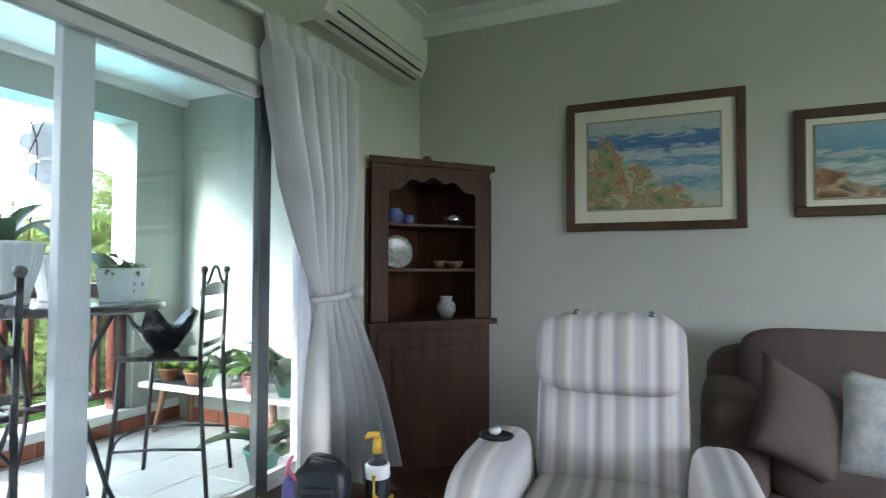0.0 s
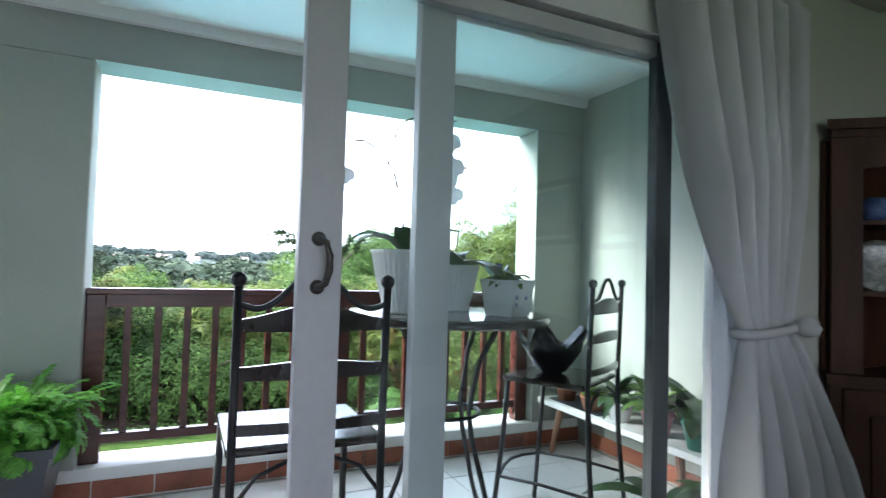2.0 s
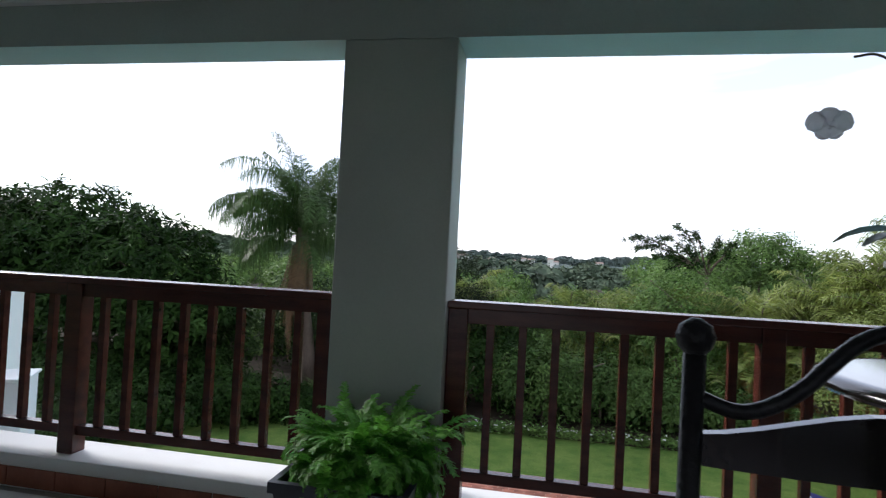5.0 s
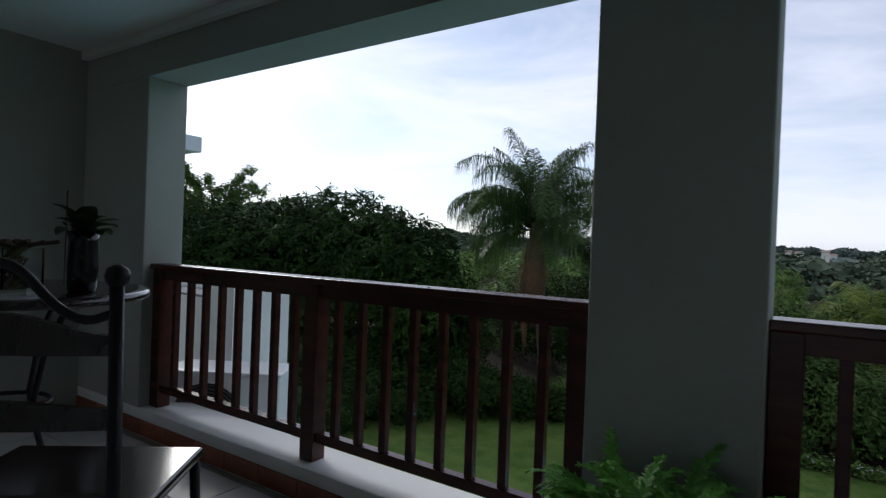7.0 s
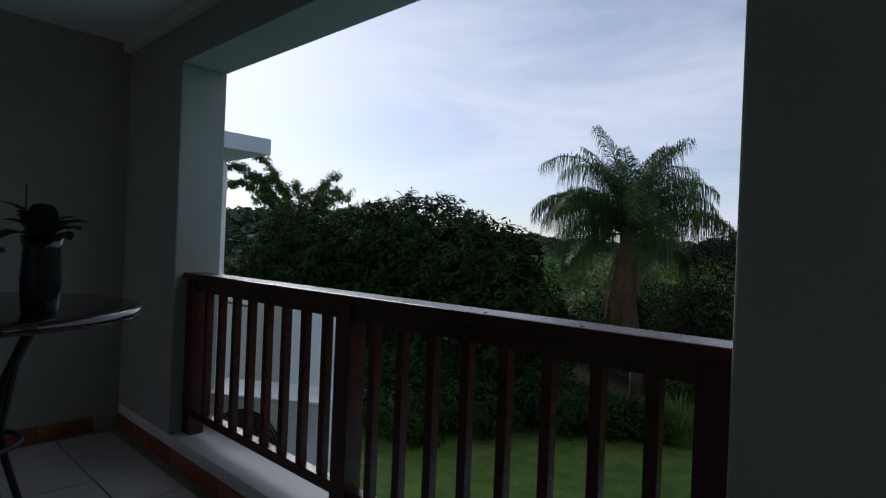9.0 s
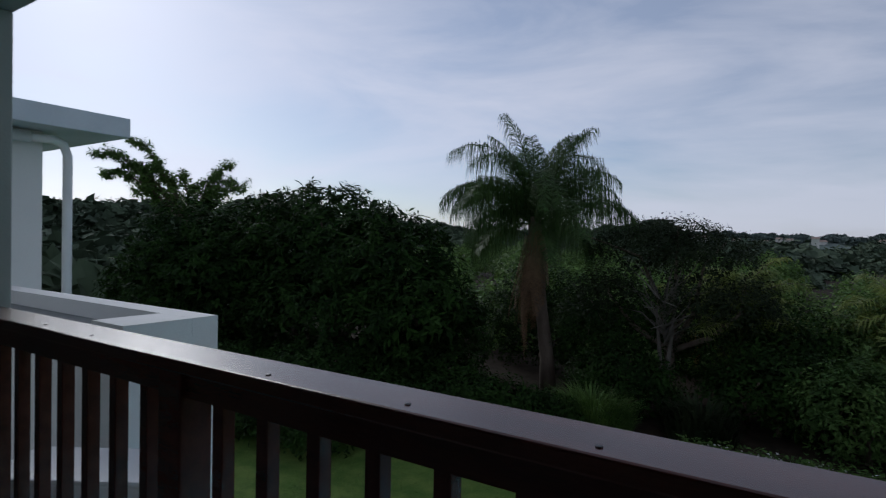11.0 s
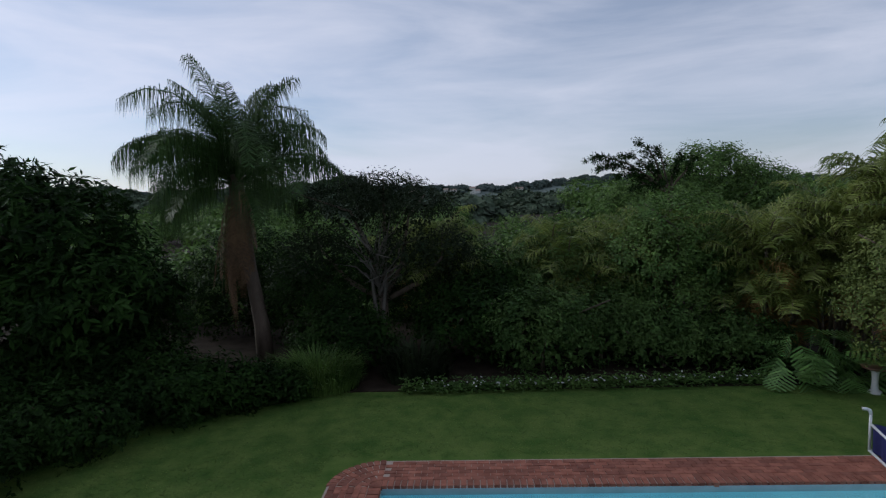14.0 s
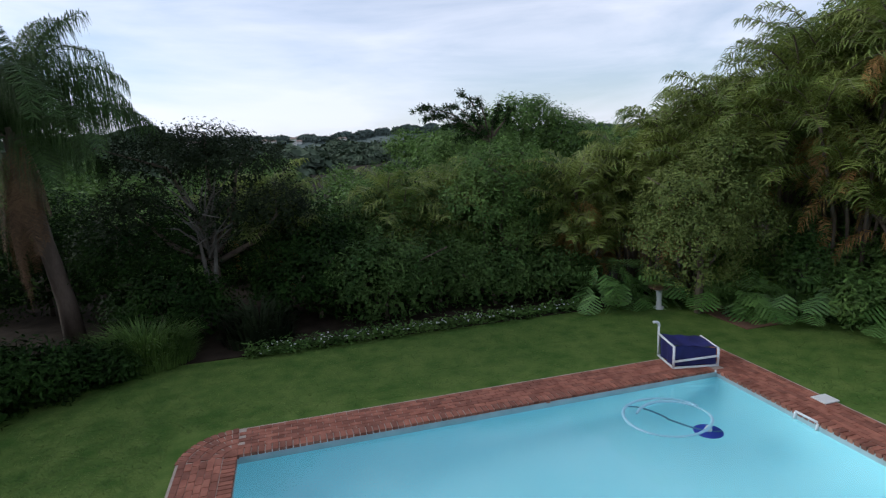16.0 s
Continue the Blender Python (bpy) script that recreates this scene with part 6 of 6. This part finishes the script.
part("cup_holder", lathe(bmesh.new(), [(0.062, 0), (0.066, 0.006), (0.056, 0.008), (0.05, 0.002)], 26, (-0.24, 0.375, 0.634)), IRON, rec, "black oval cup holder", True)
rem = thing("computer_mouse", "small white rounded object on the armrest", "mouse", (2.45, 1.98, 0.644))
part("body", cushion(bmesh.new(), 0, 0, 0.012, 0.028, 0.02, 0.013, None, 2.4, 8), CERAMIC, rem, "", True)

def pillow(w, h, thick, m, n=12):
    """A square stuffed cushion: thin seam at the rim, pinched corners."""
    bm = bmesh.new()
    for sg in (1, -1):
        g = [[None] * (n + 1) for _ in range(n + 1)]
        for i in range(n + 1):
            for k in range(n + 1):
                u, v = i / n * 2 - 1, k / n * 2 - 1
                t = thick * max(0.0, (1 - u * u) * (1 - v * v)) ** 0.42
                g[i][k] = bm.verts.new(m @ Vector((sg * t, w * u * (1 - 0.10 * (1 - v * v)), h * v * (1 - 0.10 * (1 - u * u)))))
        for i in range(n):
            for k in range(n):
                q = (g[i][k], g[i + 1][k], g[i + 1][k + 1], g[i][k + 1])
                bm.faces.new(q if sg > 0 else tuple(reversed(q)))
    bmesh.ops.remove_doubles(bm, verts=bm.verts[:], dist=0.0005)
    return bm


# sofa
SOFA = mat("brown_suede_cloth", (0.085, 0.060, 0.050), (0.135, 0.098, 0.082), 2.0, 0.9, 0.2, 120)
FLORAL = mat("white_floral_cloth", (0.34, 0.36, 0.38), (0.64, 0.63, 0.60), 16.0, 0.9, 0.15, 90)
sofa = thing("sofa", "brown suede sofa with loose back cushions", "sofa", (3.62, 0.1, 0))
part("base", box(-0.42, 0.40, -1.15, 1.15, 0.06, 0.30, 0.03), SOFA, sofa)
part("back", cushion(bmesh.new(), 0.34, 0, 0.52, 0.12, 1.16, 0.34, None, 6), SOFA, sofa, "", True)
for yy in (-1.05, 1.05):
    part("arm", cushion(bmesh.new(), -0.03, yy, 0.36, 0.42, 0.14, 0.33, None, 4.5), SOFA, sofa, "", True)
for yy in (-0.48, 0.48):
    part("seat_cushion", cushion(bmesh.new(), -0.10, yy, 0.38, 0.34, 0.46, 0.10, None, 6), SOFA, sofa, "", True)
    part("back_cushion", cushion(bmesh.new(), 0.16, yy + 0.05, 0.69, 0.13, 0.475, 0.255, pose(0, 0, 0, 0, 12, 0).to_3x3(), 5.5), SOFA, sofa, "", True)
for yy, mt, tl, lb in ((0.90, SOFA, 32, "brown square scatter cushion leaning on the sofa"), (0.55, FLORAL, 20, "white floral scatter cushion on the sofa")):
    t = thing("scatter_cushion", lb, "cushion", (3.27, yy, 0.60), 38 if mt is SOFA else 0, "scatter cushions")
    part("cover", pillow(0.235, 0.225, 0.08, pose(0, 0, 0, tl if mt is SOFA else 8, 24, 0).to_3x3()), mt, t, "", True)

# side table with bag and bottle
st = thing("side_table", "small brown wooden side table by the curtain", "table", (1.98, 2.40, 0))
part("tabletop", box(-0.24, 0.24, -0.26, 0.26, 0.455, 0.48, 0.005), CABW, st)
for sx in (-1, 1):
    for sy in (-1, 1):
        part("leg", box(sx * 0.21 - 0.018, sx * 0.21 + 0.018, sy * 0.23 - 0.018, sy * 0.23 + 0.018, 0, 0.454, 0.003), CABW, st)
bag = thing("camera_bag", "small dark bag with red and blue trim", "bag", (1.98, 2.40, 0.481), 20)
part("body", cushion(bmesh.new(), 0, 0, 0.07, 0.06, 0.09, 0.07, None, 4, 10), PLANTERM, bag, "", True)
for dx, sw, hh in ((-0.03, 0.055, 0.175), (0.03, 0.065, 0.165)):
    bm = bmesh.new()
    tube(bm, flowing([(dx, -sw, 0.125), (dx - 0.02, -sw * 0.7, hh - 0.01), (dx - 0.01, 0.0, hh), (dx + 0.02, sw * 0.7, hh - 0.012), (dx, sw, 0.125)], 4), 0.0065, 6)
    part("carry_handle", bm, IRON, bag)
bm = bmesh.new()
tube(bm, flowing([(-0.05, 0.07, 0.11), (-0.075, 0.085, 0.16), (-0.06, 0.075, 0.185), (-0.04, 0.09, 0.16), (-0.05, 0.10, 0.12)], 4), 0.006, 5)
part("ribbon", bm, mat("pink_cord", (0.42, 0.10, 0.16), (0.52, 0.16, 0.22), 8, 0.7, 0.1, 60), bag, "pink cord loop")
part("front_pocket", box(-0.075, -0.05, -0.06, 0.05, 0.02, 0.095, 0.012), PLANTERM, bag)
part("zip", box(-0.078, -0.0755, -0.05, 0.04, 0.078, 0.083), STEELD, bag)
part("side_pocket", cushion(bmesh.new(), -0.02, 0.09, 0.06, 0.035, 0.028, 0.055, None, 3, 8), mat("blue_violet_cloth", (0.10, 0.10, 0.28), (0.17, 0.16, 0.38), 8, 0.8, 0.2, 80), bag, "blue-violet side pocket", True)
part("reflector", box(-0.069, -0.056, 0.02, 0.05, 0.035, 0.055, 0.003), mat("red_plastic", (0.5, 0.02, 0.02), (0.6, 0.04, 0.03), 5, 0.3, 0, 20), bag, "red plastic tag")
btl = thing("pump_bottle", "dark bottle with yellow pump and label", "bottle", (2.07, 2.25, 0.481))
btl.matrix_world = btl.matrix_world @ Matrix.Scale(1.15, 4)
part("body", lathe(bmesh.new(), [(0.03, 0), (0.034, 0.008), (0.034, 0.10), (0.026, 0.125), (0.014, 0.135), (0.014, 0.15)], 24), PLANTERM, btl, "", True)
YEL = mat("yellow_plastic", (0.62, 0.38, 0.03), (0.72, 0.46, 0.05), 5, 0.35, 0.02, 30)
part("label", lathe(bmesh.new(), [(0.0346, 0.085), (0.0350, 0.086), (0.0350, 0.118), (0.030, 0.122)], 24), CERAMIC, btl, "white paper label band", True)
bm = bmesh.new()
tube(bm, [(0, 0, 0.15), (0, 0, 0.19), (0.0, 0.0, 0.20), (-0.02, 0.015, 0.203), (-0.03, 0.02, 0.195)], [0.015, 0.011, 0.011, 0.009, 0.006], 10)
part("pump", bm, YEL, btl, "yellow pump head", True)
bm = bmesh.new()
tube(bm, [(-0.036, -0.01, 0.10), (-0.045, -0.015, 0.05), (-0.02, -0.035, 0.02), (0.02, -0.036, 0.03)], 0.006, 6)
part("cord", bm, YEL, btl, "yellow looped cord", True)

# ---- pool things ----
PVC = mat("white_pvc_pipe", (0.70, 0.71, 0.72), (0.78, 0.79, 0.8), 4, 0.35, 0.02, 40)
NETB = mat("navy_mesh_cloth", (0.008, 0.010, 0.075), (0.018, 0.020, 0.13), 4, 0.8, 0.3, 120)
net = thing("pool_net_box", "navy cloth pool hammock on white pipe frame", "pool float", (6.90, 14.86, G), -12)
net.matrix_world = net.matrix_world @ Matrix.Scale(0.84, 4)
W2, D2 = 0.58, 0.44
for p, q in (((-W2, -D2, 0.05), (W2, -D2, 0.05)), ((-W2, D2, 0.05), (W2, D2, 0.05)), ((-W2, -D2, 0.05), (-W2, D2, 0.05)), ((W2, -D2, 0.05), (W2, D2, 0.05)),
             ((-W2, -D2, 0.05), (-W2, -D2, 0.62)), ((-W2, D2, 0.05), (-W2, D2, 0.90)), ((-W2, -D2, 0.62), (-W2, D2, 0.66)), ((W2, -D2, 0.05), (W2, -D2, 0.50)), ((W2, D2, 0.05), (W2, D2, 0.52)),
             ((-W2, -D2, 0.22), (W2, -D2, 0.30)), ((W2, -D2, 0.50), (W2, D2, 0.52))):
    bm = bmesh.new()
    tube(bm, [p, q], 0.030, 10)
    part("pipe", bm, PVC, net, "", True)
bm = bmesh.new()
tube(bm, flowing([(-W2, D2, 0.88), (-W2 - 0.02, D2, 0.96), (-W2 - 0.10, D2 - 0.02, 1.0), (-W2 - 0.17, D2 - 0.03, 1.0)], 4), 0.036, 10)
part("pipe_cap", bm, PVC, net, "", True)


def cloth_sheet(at, nu=18, nv=12):
    """A sheet of cloth over the unit square, 8 mm thick."""
    bm = bmesh.new()
    g = [[bm.verts.new(at(i / nu, j / nv)) for j in range(nv + 1)] for i in range(nu + 1)]
    for i in range(nu):
        for j in range(nv):
            bm.faces.new((g[i][j], g[i + 1][j], g[i + 1][j + 1], g[i][j + 1]))
    bmesh.ops.recalc_face_normals(bm, faces=bm.faces[:])
    bmesh.ops.solidify(bm, geom=bm.faces[:], thickness=0.008)
    return bm


part("cloth", cloth_sheet(lambda u, v: (-W2 + 2 * W2 * u, -D2 + 0.03 + (2 * D2 - 0.06) * v, 0.665 - 0.14 * u - 0.16 * math.sin(math.pi * v) * math.sin(math.pi * u) + 0.012 * math.sin(u * 17 + v * 6))), NETB, net, "navy mesh cloth", True)
part("side_cloth", cloth_sheet(lambda u, v: (-W2 + 0.035 + 0.03 * math.sin(u * 13) * (1 - v), -D2 + 0.03 + (2 * D2 - 0.06) * u, 0.07 + 0.57 * v)), NETB, net, "navy mesh cloth", True)
part("side_cloth", cloth_sheet(lambda u, v: (-W2 + 0.04 + (2 * W2 - 0.08) * u, -D2 + 0.04 + 0.03 * math.sin(u * 11 + 1) * (1 - v), 0.07 + (0.57 - 0.14 * u) * v)), NETB, net, "navy mesh cloth", True)
bath = thing("bird_bath", "grey stone bird bath on the lawn's edge", "bird bath", (8.75, 18.35, G))
part("pedestal", lathe(bmesh.new(), [(0.15, 0), (0.15, 0.05), (0.08, 0.09), (0.065, 0.3), (0.08, 0.5), (0.12, 0.56)], 20), WHITEB, bath, "", True)
part("basin", lathe(bmesh.new(), [(0.12, 0.561), (0.26, 0.60), (0.30, 0.65), (0.29, 0.66), (0.22, 0.63), (0.02, 0.62)], 26), BRONZE, bath, "", True)
hose = thing("pool_hose", "pale blue floating pool cleaner hose in loops", "hose", (0, 0, G - 0.075))
HOSEM = mat("pale_blue_hose", (0.30, 0.55, 0.68), (0.42, 0.66, 0.78), 6, 0.4, 0.1, 60)
bm = bmesh.new()
pts = []
for k in range(64):
    a = 0.4 + k * 0.135
    rr = 0.75 + 0.25 * math.sin(k * 0.11)
    pts.append((5.15 + 1.0 * rr * math.cos(a) + k * 0.004, 13.0 + 0.85 * rr * math.sin(a), -0.02 - 0.02 * math.sin(k * 0.3)))
tube(bm, pts, 0.028, 8)
part("tube", bm, HOSEM, hose, "", True)
# the hose's shadow on the pool floor, modelled as a dark S-shaped tube
bm = bmesh.new()
tube(bm, [(4.75 + 0.9 * s + 0.14 * math.sin(s * 7), 13.75 - 1.15 * s + 0.12 * math.sin(s * 11 + 1), -0.25 - 0.05 * s) for s in [k / 24 for k in range(25)]], 0.024, 8)
part("sunken_tube", bm, mat("hose_shadow_blue", (0.05, 0.16, 0.26), (0.09, 0.23, 0.34), 6, 0.4, 0.1, 60), hose, "dark sunken tube standing for the hose's shadow", True)
cln = thing("pool_cleaner", "blue disc pool cleaner with white head", "pool cleaner", (5.55, 12.62, G - 0.42))
part("disc", lathe(bmesh.new(), [(0.02, 0.02), (0.22, 0.02), (0.25, 0.035), (0.22, 0.05), (0.05, 0.07)], 30), mat("royal_blue_rubber", (0.015, 0.03, 0.30), (0.03, 0.05, 0.4), 5, 0.5, 0.05, 40), cln, "", True)
part("head", lathe(bmesh.new(), [(0.06, 0.07), (0.07, 0.12), (0.05, 0.2), (0.03, 0.26)], 16), PVC, cln, "", True)
slab = thing("paving_slab", "pale concrete slab lying on the brick paving", "slab", (7.95, 12.45, G + 0.032))
part("slab_body", box(-0.17, 0.17, -0.15, 0.15, 0, 0.025, 0.006), WHITEB, slab)
skm = thing("skimmer_bracket", "white plastic skimmer bracket at the pool's edge", "bracket", (7.13, 12.1, G))
for p, q in (((0.0, -0.22, 0.0), (-0.02, -0.22, -0.18)), ((0.0, 0.22, 0.0), (-0.02, 0.22, -0.18)), ((0.0, -0.22, 0.015), (0.0, 0.22, 0.015))):
    bm = bmesh.new()
    tube(bm, [p, q], 0.022, 8)
    part("bar", bm, PVC, skm, "", True)



def surround_sheet(z):
    """The mortar bed: far strip, two side strips and a rounded corner."""
    bm = bmesh.new()
    w = CW - 0.04
    for x0, x1, y0, y1 in ((PX0, PX1 + w, PY1, PY1 + w), (PX0 - w, PX0, PY0, PY1), (PX1, PX1 + w, PY0, PY1)):
        bm.faces.new([bm.verts.new((x, y, z)) for x, y in ((x0, y0), (x1, y0), (x1, y1), (x0, y1))])
    arc = [bm.verts.new((PX0 + w * math.cos(radians(90 + k * 7.5)), PY1 + w * math.sin(radians(90 + k * 7.5)), z)) for k in range(13)]
    bm.faces.new([bm.verts.new((PX0, PY1, z))] + arc)
    return bm


# brick surround: header course as single bricks, the paving behind as joined rows
cope = tagged(part("brick_surround", surround_sheet(G + 0.015), MORTAR), "red brick paving round the pool", "paving", "", "structure")
brick = mesh_of(box(-0.0485, 0.0485, -0.107, 0.107, -0.05, 0.032, 0.006), "brick")
brick.materials.append(BRICK)
rng = np.random.default_rng(50)
GAP = 0.115
for k in range(int((PX1 - PX0) / GAP)):
    o = new("brick", brick)
    o.parent = cope
    o.location = (PX0 + 0.06 + k * GAP, PY1 + 0.097 + rng.normal(0, 0.001), G + rng.normal(0, 0.0012))
    o.rotation_euler = (0, 0, rng.normal(0, 0.006))
for k in range(62):
    o = new("brick", brick)
    o.parent = cope
    o.location, o.rotation_euler = (PX1 + 0.09, PY1 - 0.06 - k * GAP, G + rng.normal(0, 0.002)), (0, 0, radians(90) + rng.normal(0, 0.006))
for k in range(40):
    o = new("brick", brick)
    o.parent = cope
    o.location, o.rotation_euler = (PX0 - 0.09, PY1 - 0.10 - k * GAP, G + rng.normal(0, 0.002)), (0, 0, radians(90) + rng.normal(0, 0.006))
# fan of bricks round the near corner
for k in range(9):
    a = radians(95 + k * 10)
    o = new("brick", brick)
    o.parent = cope
    o.location = (PX0 - 0.0 + 0.09 * math.cos(a), PY1 + 0.0 + 0.09 * math.sin(a), G + 0.002)
    o.rotation_euler = (0, 0, a - radians(90))
    o.scale = (0.8, 1, 1)
v, f = [], []


def paver(cx, cy, rot, lx=0.111, ly=0.055):
    c, s = math.cos(rot), math.sin(rot)
    z = G + 0.026 + rng.normal(0, 0.002)
    b = len(v)
    for zz, k in ((z - 0.02, 1.0), (z, 0.97)):
        for sx, sy in ((-1, -1), (1, -1), (1, 1), (-1, 1)):
            px, py = sx * lx * k, sy * ly * k
            v.append((cx + px * c - py * s, cy + px * s + py * c, zz))
    f.extend([(b, b + 1, b + 5, b + 4), (b + 1, b + 2, b + 6, b + 5), (b + 2, b + 3, b + 7, b + 6), (b + 3, b, b + 4, b + 7), (b + 4, b + 5, b + 6, b + 7)])


for r in range(6):
    n = int((PX1 - PX0 + 0.4) / 0.226)
    for k in range(n):
        paver(PX0 + 0.11 + k * 0.226 + (0.113 if r % 2 else 0), PY1 + 0.265 + r * 0.115, 0)
    for k in range(34):
        paver(PX1 + 0.265 + r * 0.115, PY1 + 0.9 - k * 0.226 + (0.113 if r % 2 else 0), math.pi / 2)
    for k in range(22):
        paver(PX0 - 0.265 - r * 0.115, PY1 - 0.12 - k * 0.226 + (0.113 if r % 2 else 0), math.pi / 2)
for ring in range(4):
    rr = 0.30 + ring * 0.19
    n = int(rr * math.pi / 2 / 0.125) + 1
    for k in range(n):
        a = radians(92) + (k + 0.3) / n * radians(88)
        paver(PX0 + rr * math.cos(a), PY1 + rr * math.sin(a), a, 0.088, 0.052)
rows_ob = tagged(quads_object("paving_rows", v, f, BRICKS, cope), "", "", "", "stuff")
